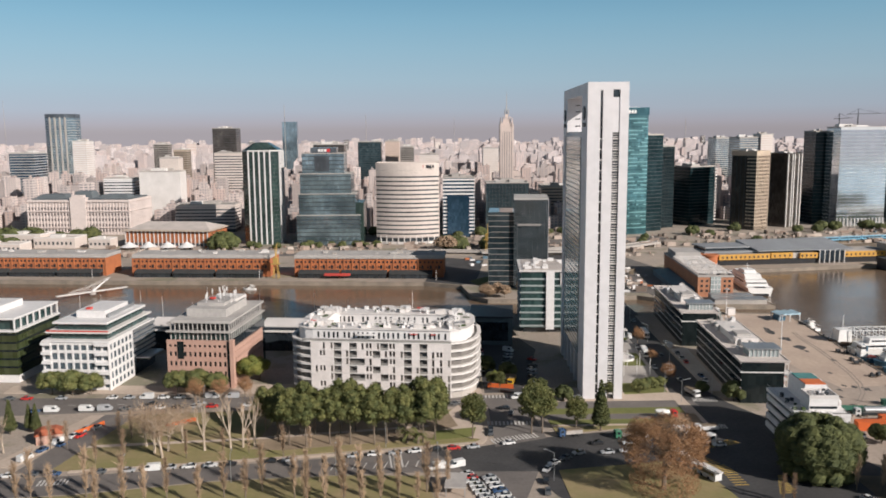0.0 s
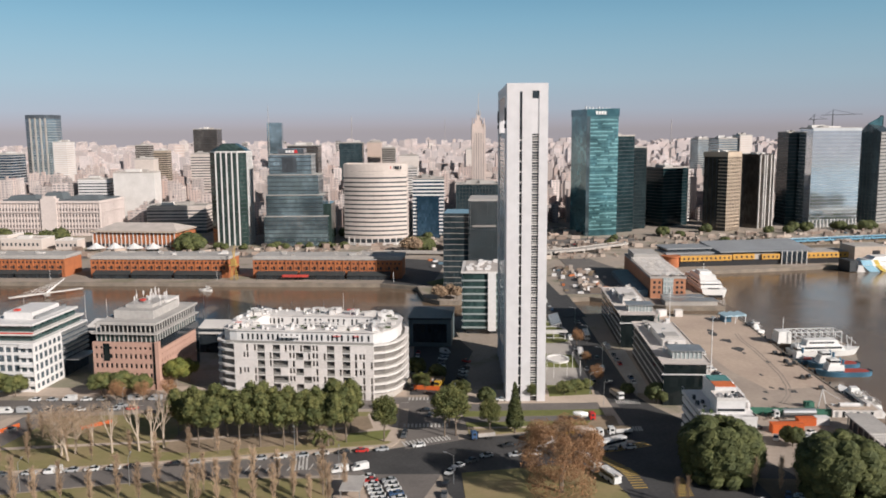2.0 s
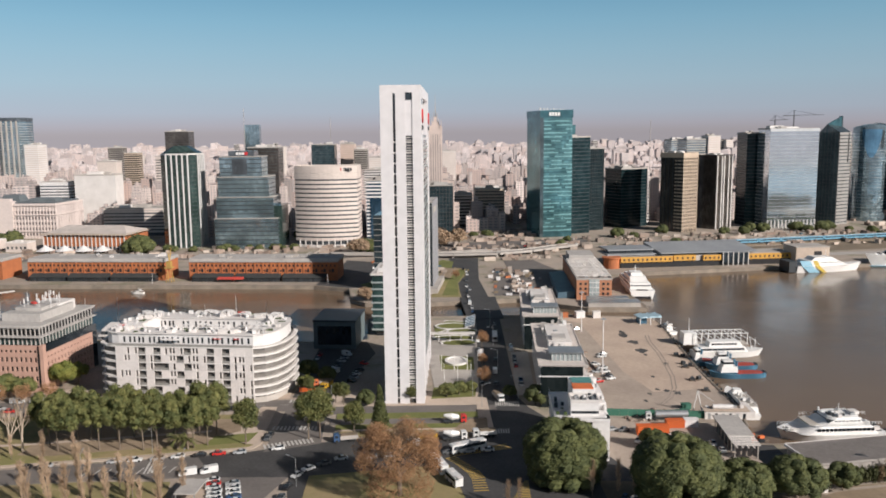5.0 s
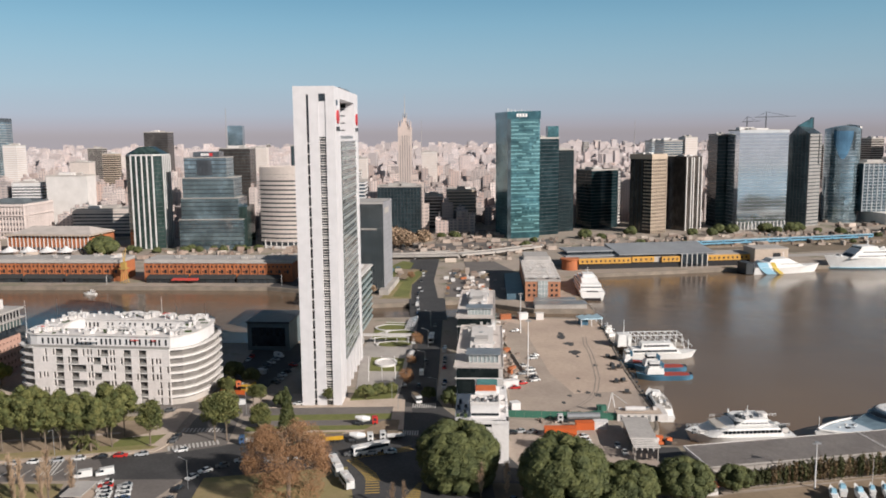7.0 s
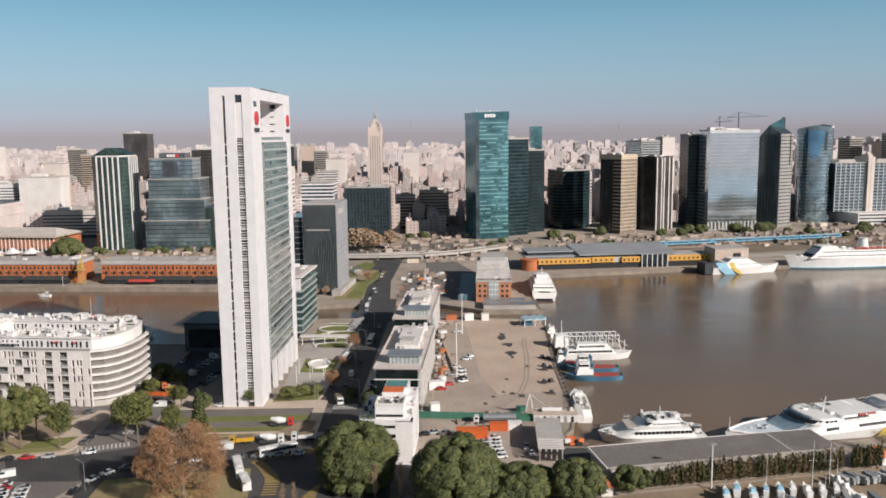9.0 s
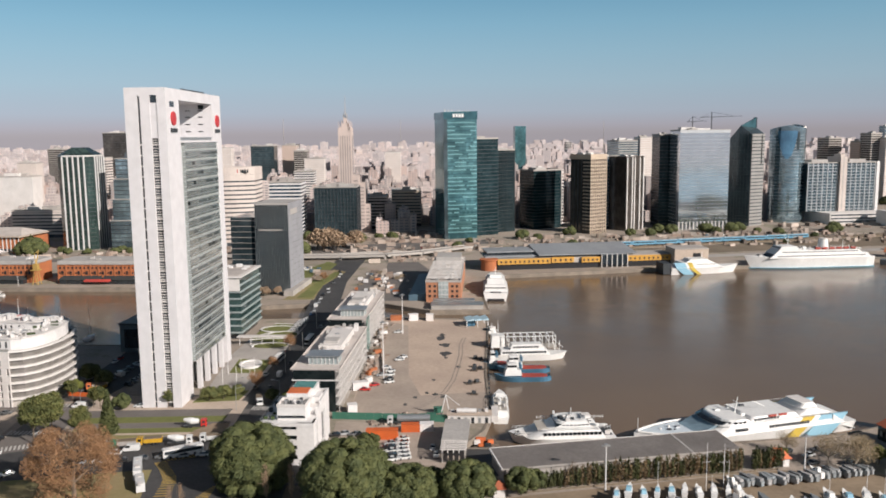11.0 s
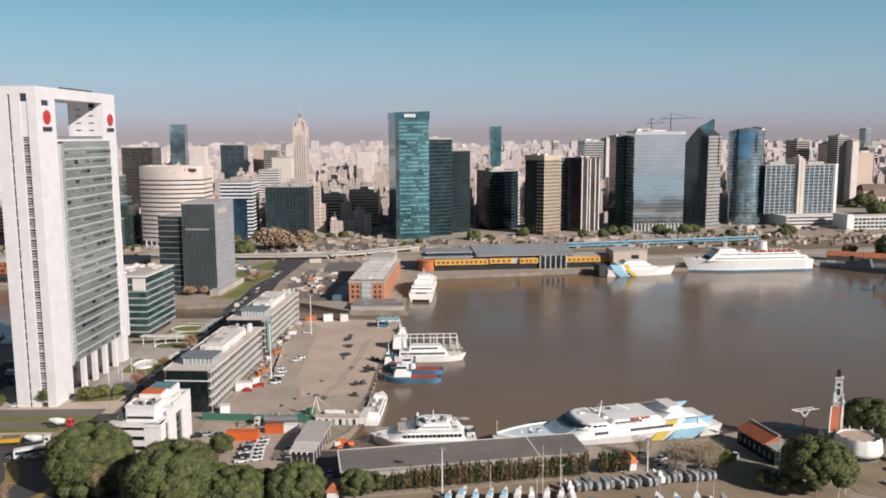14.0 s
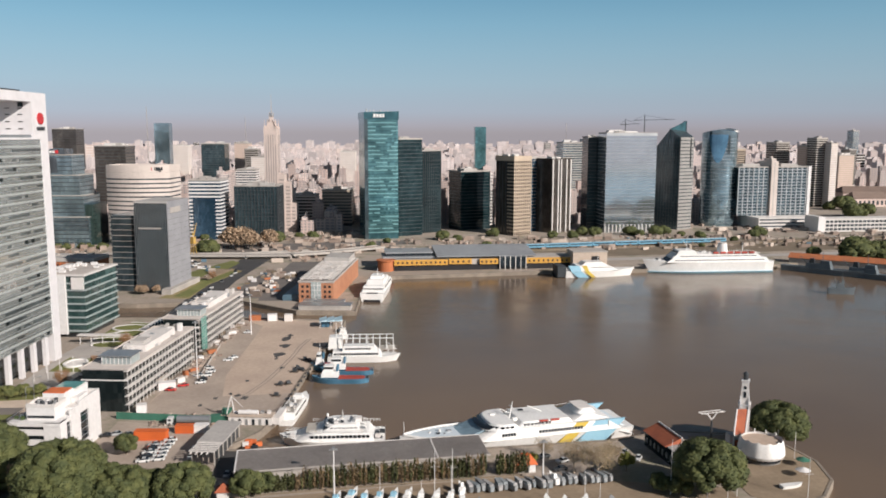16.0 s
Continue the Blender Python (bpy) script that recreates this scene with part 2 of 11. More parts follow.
def facade(name, wall, dark, bay=3.0, floor=3.0, win=(0.5, 0.5), tint=None, vary=0.25):
    """Distant rendered walls with rows of small windows; each block has its own tone."""
    mt, nt, b = nodes_of(name)
    g = nt.nodes.new("ShaderNodeNewGeometry")
    sp, sn = nt.nodes.new("ShaderNodeSeparateXYZ"), nt.nodes.new("ShaderNodeSeparateXYZ")
    nt.links.new(g.outputs["Position"], sp.inputs[0])
    nt.links.new(g.outputs["True Normal"], sn.inputs[0])
    rnd = g.outputs["Random Per Island"]
    r2 = calc(nt, 'FRACT', calc(nt, 'MULTIPLY', rnd, 13.7))
    u = calc(nt, 'ADD', sp.outputs[0], sp.outputs[1])
    bays = calc(nt, 'ADD', bay * 0.8, calc(nt, 'MULTIPLY', r2, bay * 0.8))
    fu = calc(nt, 'FRACT', calc(nt, 'DIVIDE', calc(nt, 'ADD', u, 20000.0), bays))
    fv = calc(nt, 'FRACT', calc(nt, 'DIVIDE', calc(nt, 'ADD', sp.outputs[2], 300.0), floor))
    m = calc(nt, 'MULTIPLY', calc(nt, 'LESS_THAN', fu, calc(nt, 'ADD', win[0] - 0.2, calc(nt, 'MULTIPLY', r2, 0.4))), calc(nt, 'LESS_THAN', fv, win[1]))
    side = calc(nt, 'LESS_THAN', calc(nt, 'ABSOLUTE', sn.outputs[2]), 0.5)
    m = calc(nt, 'MULTIPLY', m, side)
    k = calc(nt, 'ADD', 1.0 - vary, calc(nt, 'MULTIPLY', rnd, vary * 1.3))
    cc = nt.nodes.new("ShaderNodeCombineColor")
    for i in range(3):
        nt.links.new(k, cc.inputs[i])
    col = mix_rgb(nt, 1.0, wall, cc.outputs[0], 'MULTIPLY')
    if tint:
        col = mix_rgb(nt, calc(nt, 'MULTIPLY', calc(nt, 'POWER', calc(nt, 'FRACT', calc(nt, 'MULTIPLY', rnd, 5.1)), 2.0), 0.8), col, tint)
    col = mix_rgb(nt, calc(nt, 'MULTIPLY', spread(nt, noise_of(nt, 0.06, 4.0), 0.4, 0.7), 0.35), col, tuple(c * 0.6 for c in wall))
    col = mix_rgb(nt, m, col, dark)
    nt.links.new(col, b.inputs["Base Color"])
    b.inputs["Roughness"].default_value = 0.75
    b.inputs["Specular IOR Level"].default_value = 0.3
    return mt


M = {}
M["officeglass"] = glazing("office_glass", (0.075, 0.10, 0.12), vary=0.8, cell=(1.55, 1.9), metal=0.2)
M["darkteal"] = glazing("dark_teal_glass", (0.008, 0.026, 0.031), rough=0.12, cell=(1.9, 3.7), vary=0.7, metal=0.2, spec=0.35)
M["white"] = surface("white_paint", (0.72, 0.70, 0.69), (0.65, 0.63, 0.62), rough=0.55, big=0.05, small=0.8)
M["offwhite"] = surface("off_white_render", (0.69, 0.655, 0.63), (0.59, 0.56, 0.535), rough=0.75, big=0.08, small=1.2)
M["concrete"] = surface("concrete", (0.44, 0.405, 0.37), (0.33, 0.305, 0.285), rough=0.85, big=0.06, small=1.0)
M["paving"] = surface("paving", (0.53, 0.435, 0.355), (0.44, 0.355, 0.29), rough=0.85, big=0.05, small=0.7)
M["quay"] = surface("quay_stone", (0.30, 0.25, 0.20), (0.17, 0.145, 0.12), rough=0.9, big=0.12, small=0.9, bump=0.4)
M["asphalt"] = surface("asphalt", (0.185, 0.165, 0.15), (0.135, 0.122, 0.115), rough=0.8, big=0.07, small=0.9)
M["asphalt_dark"] = surface("dark_asphalt", (0.072, 0.070, 0.070), (0.05, 0.049, 0.05), rough=0.75, big=0.07, small=0.9)
M["apron"] = surface("sandy_concrete", (0.53, 0.42, 0.335), (0.43, 0.335, 0.27), rough=0.85, big=0.045, small=0.6)
M["marking"] = surface("road_paint_white", (0.62, 0.60, 0.56), (0.42, 0.4, 0.38), rough=0.7, big=0.5, small=4.0)
M["yellow_marking"] = surface("road_paint_yellow", (0.55, 0.36, 0.07), (0.4, 0.28, 0.08), rough=0.7, big=0.5, small=4.0)
M["grass"] = surface("winter_grass", (0.195, 0.19, 0.07), (0.30, 0.23, 0.125), rough=0.95, big=0.06, small=0.5, bump=0.3)
M["grassfresh"] = surface("green_verge", (0.175, 0.185, 0.056), (0.125, 0.135, 0.042), rough=0.95, big=0.08, small=0.5, bump=0.3)
M["earth"] = surface("bare_earth", (0.22, 0.17, 0.12), (0.15, 0.12, 0.085), rough=0.95, big=0.06, small=0.6)
M["earthyard"] = surface("sandy_ground", (0.32, 0.245, 0.17), (0.225, 0.17, 0.115), rough=0.95, big=0.08, small=0.7)
M["brick"] = surface("red_brick", (0.46, 0.155, 0.06), (0.34, 0.12, 0.055), rough=0.85, big=0.15, small=1.4)
M["pinkbrick"] = surface("pink_brick", (0.50, 0.315, 0.25), (0.43, 0.265, 0.21), rough=0.8, big=0.15, small=1.4)
M["roofgrey"] = surface("grey_roof", (0.46, 0.435, 0.41), (0.36, 0.34, 0.325), rough=0.8, big=0.1, small=0.8)
M["metal"] = surface("galvanised_metal", (0.5, 0.51, 0.52), (0.4, 0.41, 0.42), rough=0.4, metal=0.7, big=0.2, small=2.0)
M["darkmetal"] = surface("dark_metal", (0.05, 0.055, 0.06), (0.035, 0.04, 0.045), rough=0.45, big=0.2, small=2.0)
M["dark"] = glazing("dark_glass", (0.018, 0.024, 0.03), vary=0.5)
M["black"] = glazing("black_glass", (0.008, 0.013, 0.014), vary=0.4, spec=0.3)
M["greenglass"] = glazing("green_glass", (0.026, 0.055, 0.053), vary=0.8)
M["blueglass"] = glazing("blue_glass", (0.03, 0.06, 0.09), vary=0.6)
M["roofdeck"] = surface("roof_deck", (0.55, 0.49, 0.45), (0.40, 0.36, 0.33), rough=0.85, big=0.12, small=0.9)

# ---- ground, water and roads ----
from mathutils.geometry import tessellate_polygon

SHORE = [(-1800, 690), (-300, 441), (-130, 412), (-25, 395), (-8, 398), (-8, 445), (24, 446), (92, 441), (147, 430),
         (145.5, 411), (133, 330), (127.5, 277), (123, 262), (113, 247), (168, 239.5), (240, 245), (262, 252), (284, 247), (295, 236),
         (298, 222), (295, 208), (287, 198), (274, 190), (262, 180), (262, -500), (3500, -500), (3500, 760), (640, 640), (500, 606),
         (461, 592), (389, 584), (290, 582), (178, 569), (172, 563), (155, 505), (152, 452), (118, 456), (82, 488), (22, 483),
         (-10, 487), (-19, 500), (-21, 535), (-45, 549), (-278, 583), (-1800, 840)]
OUTER = [(-6500, -700), (6500, -700), (6500, 6500), (-6500, 6500)]


def ground_sheet():
    polys = [[Vector((x, y, 0)) for x, y in OUTER], [Vector((x, y, 0)) for x, y in SHORE]]
    flat = [tuple(p) for poly in polys for p in poly]
    mb = MB()
    mb.add(flat, [tuple(t) for t in tessellate_polygon(polys)])
    me = mb.mesh("ground")
    bm = bmesh.new()
    bm.from_mesh(me)
    for f in bm.faces:
        if f.normal.z < 0:
            f.normal_flip()
    bm.to_mesh(me)
    bm.free()
    return me


def ground_material():
    mt, nt, b = nodes_of("city_ground")
    n1 = spread(nt, noise_of(nt, 0.012, 5.0), 0.4, 0.62)
    n2 = spread(nt, noise_of(nt, 0.07, 5.0), 0.35, 0.7)
    n3 = spread(nt, noise_of(nt, 0.8, 3.0), 0.3, 0.7)
    col = mix_rgb(nt, n1, (0.44, 0.36, 0.295), (0.32, 0.265, 0.215))
    col = mix_rgb(nt, calc(nt, 'MULTIPLY', n2, 0.6), col, (0.33, 0.295, 0.26))
    col = mix_rgb(nt, calc(nt, 'MULTIPLY', n3, 0.35), col, (0.12, 0.10, 0.08))
    n4 = spread(nt, noise_of(nt, 0.03, 5.0, 0.7), 0.52, 0.62)
    col = mix_rgb(nt, calc(nt, 'MULTIPLY', n4, 0.55), col, (0.13, 0.14, 0.07))
    nt.links.new(col, b.inputs["Base Color"])
    b.inputs["Roughness"].default_value = 0.9
    return mt


def water_material():
    mt, nt, b = nodes_of("river_water")
    n1 = spread(nt, noise_of(nt, 0.006, 3.0), 0.35, 0.65)
    col = mix_rgb(nt, n1, (0.172, 0.122, 0.083), (0.138, 0.098, 0.069))
    nt.links.new(col, b.inputs["Base Color"])
    g = nt.nodes.new("ShaderNodeNewGeometry")
    f = calc(nt, 'ADD', noise_of(nt, 0.9, 3.0, 0.6, g.outputs["Position"]), calc(nt, 'MULTIPLY', noise_of(nt, 0.12, 2.0, 0.5, g.outputs["Position"]), 1.5))
    n = nt.nodes.new("ShaderNodeBump")
    n.inputs["Strength"].default_value, n.inputs["Distance"].default_value = 0.35, 0.12
    nt.links.new(f, n.inputs["Height"])
    nt.links.new(n.outputs[0], b.inputs["Normal"])
    nt.links.new(calc(nt, 'ADD', 0.10, calc(nt, 'MULTIPLY', spread(nt, noise_of(nt, 0.02, 3.0), 0.35, 0.65), 0.12)), b.inputs["Roughness"])
    b.inputs["IOR"].default_value = 1.33
    b.inputs["Specular IOR Level"].default_value = 0.4
    return mt


ground = solid("ground", ground_sheet(), ground_material(), "mixed paved and earthen ground of the riverside city", "ground", kind="structure")
walls = MB()
for i in range(len(SHORE)):
    (xa, ya), (xb, yb) = SHORE[i], SHORE[(i + 1) % len(SHORE)]
    d = math.hypot(xb - xa, yb - ya)
    nx, ny = (yb - ya) / d * 0.9, -(xb - xa) / d * 0.9
    walls.prism([(xa, ya), (xa + nx, ya + ny), (xb + nx, yb + ny), (xb, yb)], -5.0, 0.25)
quay_wall = solid("quay_wall", walls, M["quay"], "stained stone quay wall with coping above the water", "quay wall", kind="structure")
wmb = MB()
wmb.add([(-1850, -550, -2.4), (3550, -550, -2.4), (3550, 900, -2.4), (-1850, 900, -2.4)], [(0, 1, 2, 3)])
water = solid("water", wmb, water_material(), "calm brown river water of the dock basins", "water", kind="structure")


def patch(name, pts, z, material, label, category, z0=-0.3):
    mb = MB().prism(pts, z0, z)
    return solid(name, mb, material, label, category, kind="structure")


# port grid roads and pavements
patch("road", [(-700, 392), (-223, 324.5), (-168, 318.5), (-128, 316), (-36, 308), (45, 302), (47, 286), (5, 290), (-27, 294), (-117, 304), (-214, 303), (-700, 372)], 0.04, M["asphalt"], "dark asphalt avenue in front of the dock buildings", "road")
patch("road", [(-700, 240), (-300, 243), (-157, 247), (-90, 252.5), (-45, 257), (-28, 262), (30, 270), (30, 180), (-26, 214), (-29, 222), (-30, 236), (-37, 218), (-45, 217), (-50, 234), (-58, 238.5), (-88, 239.5), (-125, 239), (-165, 233.5), (-300, 230), (-700, 222)], 0.045, M["asphalt"], "asphalt park road with parked cars along the kerb", "road")
patch("road", [(-60, 254.5), (-45, 256.8), (-28, 261.8), (30, 269.6), (31, 180), (-26, 214), (-29, 222), (-30, 236), (-52, 238)], 0.048, M["asphalt_dark"], "dark asphalt leading to the junction", "road")
patch("road", [(-36, 308), (-22, 307), (-22, 262), (-40, 256)], 0.05, M["asphalt"], "short asphalt cross street with zebra crossings", "road")
patch("road", [(30, 180), (85, 180), (66, 250), (52, 290), (50, 302), (34, 302), (30, 268)], 0.05, M["asphalt_dark"], "wide curving dark asphalt junction", "road")
patch("road", [(35, 302), (50, 302), (64, 440), (68, 560), (80, 660), (56, 660), (52, 560), (47, 440)], 0.05, M["asphalt_dark"], "dark asphalt street running beside the office blocks to the bridge", "road")
patch("bridge", [(46, 436), (66, 436), (70, 496), (48, 496)], 0.3, M["asphalt_dark"], "asphalt-topped road bridge over the lock channel", "bridge", z0=-1.2)
patch("pavement", [(76, 282), (127, 279), (132.5, 330), (144.5, 411), (146, 428), (90, 438)], 0.03, M["apron"], "sandy concrete quay apron, cracked and stained", "pavement")
patch("lawn", [(-180, 298), (-117, 300), (-42, 292), (-42, 262), (-90, 257), (-157, 251), (-180, 250)], 0.15, M["grass"], "worn winter park lawn with bare earth", "lawn")
patch("lawn", [(-18, 288), (36, 284), (30, 272), (-18, 265)], 0.15, M["grass"], "narrow strip of park lawn beside the avenue", "lawn")
patch("lawn", [(-300, 229), (-165, 232.6), (-125, 238), (-88, 238.6), (-64, 236), (-58, 180), (-300, 160)], 0.15, M["grass"], "worn park lawn under leafless trees", "lawn")
patch("lawn", [(-24, 236), (18, 240), (22, 200), (-26, 190)], 0.15, M["grass"], "grassy roundabout island", "lawn")

# ---- far office towers across the docks ----
# bronze, dark blue and far dark glass are lifted in tone for haze
M["bronze"] = glazing("bronze_glass", (0.075, 0.065, 0.058), rough=0.15, vary=0.7, metal=0.35)
M["slate_far"] = glazing("dark_slate_glass", (0.03, 0.055, 0.065), rough=0.15, cell=(1.8, 3.6), vary=0.8, metal=0.2)
M["hazedark"] = glazing("hazed_dark_glass", (0.09, 0.105, 0.12), rough=0.15, vary=0.9, metal=0.4)
M["fargreen"] = glazing("far_green_glass", (0.035, 0.062, 0.056), rough=0.12, vary=0.9, metal=0.35)
M["mirror"] = glazing("mirror_glass", (0.66, 0.745, 0.79), rough=0.09, cell=(1.5, 3.6), vary=0.25, metal=0.9, blot=0.88)
M["tealmirror"] = glazing("teal_mirror_glass", (0.10, 0.235, 0.255), rough=0.12, cell=(2.2, 3.9), vary=1.0, metal=0.6)
M["bluemirror"] = glazing("blue_mirror_glass", (0.25, 0.345, 0.39), rough=0.1, cell=(2.0, 3.6), vary=1.0, metal=0.75)
M["darkblue"] = glazing("dark_blue_glass", (0.03, 0.07, 0.115), rough=0.12, cell=(1.8, 3.4), vary=0.8, metal=0.35)
M["tealline"] = surface("pale_teal_line", (0.17, 0.33, 0.345), (0.12, 0.25, 0.265), rough=0.3, big=0.05)
M["tealdark"] = glazing("dark_teal_mirror", (0.06, 0.16, 0.185), rough=0.12, cell=(2.2, 3.9), vary=0.8, metal=0.6)
M["hotelglass"] = glazing("hotel_glass", (0.05, 0.085, 0.105), rough=0.1, cell=(3.05, 3.3), vary=0.9, metal=0.4)
M["darkmirror"] = glazing("dark_mirror_glass", (0.10, 0.135, 0.15), rough=0.1, cell=(2.0, 3.7), vary=0.6, metal=0.6)
M["skyglass"] = glazing("sky_blue_glass", (0.16, 0.36, 0.55), rough=0.1, cell=(2.0, 3.6), vary=0.6, metal=0.6)
M["flankpale"] = surface("grey_stone_flank", (0.30, 0.285, 0.27), (0.25, 0.24, 0.23), rough=0.6, big=0.1, small=0.9)
M["red"] = surface("red_sign", (0.52, 0.035, 0.04), (0.44, 0.03, 0.035), rough=0.4)
M["beige"] = surface("beige_concrete", (0.52, 0.42, 0.32), (0.45, 0.36, 0.28), rough=0.8, big=0.06, small=0.6)
M["paleplaster"] = surface("pale_plaster", (0.64, 0.56, 0.51), (0.54, 0.47, 0.43), rough=0.85, big=0.05, small=0.6)
M["pinkplaster"] = surface("pinkish_plaster", (0.60, 0.47, 0.42), (0.52, 0.41, 0.37), rough=0.85, big=0.05, small=0.6)


def bands(th, outline, h, floor, bandh, mat, proud=0.25, z0=0.0, name="floor_band", joined=False):
    if joined:
        mb = MB()
        for k in range(1, int((h - z0) / floor) + 1):
            z = min(z0 + k * floor, h - bandh)
            mb.ring(inset(outline, -proud), inset(outline, 0.3), z, z + bandh)
        part(name, mb, mat, th, kind="stuff")
        return
    me = MB().ring(inset(outline, -proud), inset(outline, 0.3), 0, bandh).mesh(name)
    me.materials.append(mat)
    for k in range(1, int((h - z0) / floor) + 1):
        part(name, me, None, th, m=pose(0, 0, min(z0 + k * floor, h - bandh)))


def fins(th, xs, y, h, mat, w=0.6, t=0.5, z0=0.0, side=None):
    me = MB().box(-w / 2, -t, z0, w / 2, 0.05, h).mesh("fin")
    me.materials.append(mat)
    for x in xs:
        part("fin", me, None, th, m=pose(x, y, 0) if side is None else pose(side, x, 0, 0, 0, 90 if side > 0 else -90))


def roof_kit(th, w, d, h, seed=1, x0=0.0, y0=0.0, n=4, mat=None):
    r = random.Random(seed)
    part("parapet", MB().ring([(x0 - 0.2, y0 - 0.2), (x0 + w + 0.2, y0 - 0.2), (x0 + w + 0.2, y0 + d + 0.2), (x0 - 0.2, y0 + d + 0.2)], [(x0 + 0.4, y0 + 0.4), (x0 + w - 0.4, y0 + 0.4), (x0 + w - 0.4, y0 + d - 0.4), (x0 + 0.4, y0 + d - 0.4)], h - 0.4, h + 1.0), mat or M["concrete"], th)
    for _ in range(n):
        part("plant_room", MB().cbox(x0 + w * r.uniform(0.25, 0.75), y0 + d * r.uniform(0.3, 0.75), h, w * r.uniform(0.12, 0.35), d * r.uniform(0.12, 0.35), r.uniform(1.5, 4.0)), r.choice((M["roofgrey"], M["concrete"], M["offwhite"])), th)


def rect(w, d, c=0.0):
    if c:
        return [(c, 0), (w - c, 0), (w, c), (w, d - c), (w - c, d), (c, d), (0, d - c), (0, c)]
    return [(0, 0), (w, 0), (w, d), (0, d)]


def office(name, label, x0, y0, ang, w, d, h, glass, band=None, floor=3.7, bandh=0.9, fin=None, bay=3.0, chamfer=0.0, group="office towers", finw=0.6, kit=True):
    """Glass body with a band at every floor and optional upright fins; its front edge starts at (x0, y0)."""
    th = thing(name, label, "office tower", pose(x0, y0, 0, 0, 0, ang), group)
    out = rect(w, d, chamfer)
    part("body", MB().prism(out, 0, h), glass, th)
    if band is not None:
        bands(th, out, h, floor, bandh, band, joined=y0 > 700)
    if fin is not None:
        n = max(1, round((w - 2 * chamfer) / bay))
        fins(th, [chamfer + k * (w - 2 * chamfer) / n for k in range(n + 1)], 0, h, fin, finw)
        n = max(1, round((d - 2 * chamfer) / bay))
        fins(th, [chamfer + k * (d - 2 * chamfer) / n for k in range(n + 1)], 0, h, fin, finw, side=w)
        if ang > 0:
            me = MB().box(-finw / 2, -0.5, 0, finw / 2, 0.05, h).mesh("fin")
            me.materials.append(fin)
            for k in range(n + 1):
                part("fin", me, None, th, m=pose(0, chamfer + k * (d - 2 * chamfer) / n, 0, 0, 0, -90))
    if kit:
        roof_kit(th, w - 2 * chamfer, d - 2 * chamfer, h, int(abs(x0)) + 3, chamfer, chamfer)
    return th


def sign_bars(th, x, y, z, widths, h, mat, gap=0.5):
    for w in widths:
        part("sign_bar", MB().box(x, y - 0.25, z, x + w, y + 0.1, z + h), mat, th)
        x += w + gap


# tower with white stripes and a pyramid cap
th = office("striped_tower", "dark green glass tower with white stripes and pyramid cap", -195.5, 759, -5, 33, 33, 84, M["fargreen"], M["darkmetal"], floor=3.8, bandh=0.4, chamfer=6.5, kit=False)
fins(th, [6.8 + k * 4.85 for k in range(5)], 0, 84, M["white"], 1.1, 0.7)
fins(th, [6.8 + k * 4.85 for k in range(5)], 0, 84, M["white"], 1.1, 0.7, side=33)
part("cap_band", MB().ring(rect(33, 33, 6.5), inset(rect(33, 33, 6.5), 1.0), 84, 85.2), M["offwhite"], th)
part("pyramid_cap", MB().add([(x, y, 85) for x, y in rect(33, 33, 6.5)] + [(11, 11, 92), (22, 11, 92), (22, 22, 92), (11, 22, 92)], [(0, 1, 9, 8), (1, 2, 9), (2, 3, 10, 9), (3, 4, 10), (4, 5, 11, 10), (5, 6, 11), (6, 7, 8, 11), (7, 0, 8), (8, 9, 10, 11)]), M["fargreen"], th)

# stepped glass tower
th = thing("stepped_tower", "stepped tower of blue-green reflecting glass", "office tower", pose(-146.5, 747, 0, 0, 0, -4), "office towers")
for k, (xa, xb, ya, yb, za, zb) in enumerate(((0, 57, 0, 40, 0, 27), (2, 53, 2, 38, 27, 46), (3.5, 49, 3.5, 36, 46, 64), (5.5, 43, 5, 32, 64, 82), (13, 36, 8, 26, 82, 87))):
    o = [(xa, ya), (xb, ya), (xb, yb), (xa, yb)]
    part("tier", MB().prism(o, za, zb), M["bluemirror"] if k < 4 else M["hazedark"], th)
    if k < 4:
        bands(th, o, zb, 3.8, 0.55, M["darkmetal"], 0.2, za)
        part("ledge", MB().box(xa - 0.5, ya - 0.5, zb - 0.4, xb + 0.5, yb, zb + 0.3), M["concrete"], th)
part("dark_bay", MB().box(17, 4.6, 66, 30, 5.2, 80), M["hazedark"], th)
part("side_wing", MB().box(49, 4, 0, 60, 36, 38), M["fargreen"], th)
sign_bars(th, 20, 7.9, 83.5, (2, 2, 2.4), 2.2, M["white"])
part("sign_bar", MB().box(27.5, 7.6, 83.2, 30.5, 8.1, 86), M["red"], th)

# white bow-fronted tower
th = thing("banded_tower", "white bow-fronted tower with long window bands", "office tower", pose(-75, 752, 0, 0, 0, -5), "office towers")
bow = [(57 * k / 14, -9.0 * math.sin(math.pi * k / 14) ** 0.9 if 0 < k < 14 else 0.0) for k in range(15)] + [(57, 30), (0, 30)]
part("body", MB().prism(inset(bow, 0.5), 0, 66.6), M["hazedark"], th)
bands(th, bow, 66.5, 3.95, 2.6, M["paleplaster"], 0.1, 2.0)
part("crown", MB().ring(bow, inset(bow, 1.0), 66.6, 73), M["paleplaster"], th)
part("roof", MB().prism(inset(bow, 1.0), 66.6, 69.5), M["roofgrey"], th)
part("plinth", MB().ring(inset(bow, -0.2), inset(bow, 0.8), 0, 2.2), M["offwhite"], th)
sign_bars(th, 41, -6.3, 68.4, (2.4,), 3, M["red"])
sign_bars(th, 44.5, -5.4, 68.4, (1.6, 1.6, 1.6, 1.6), 2.8, M["darkmetal"], 0.6)
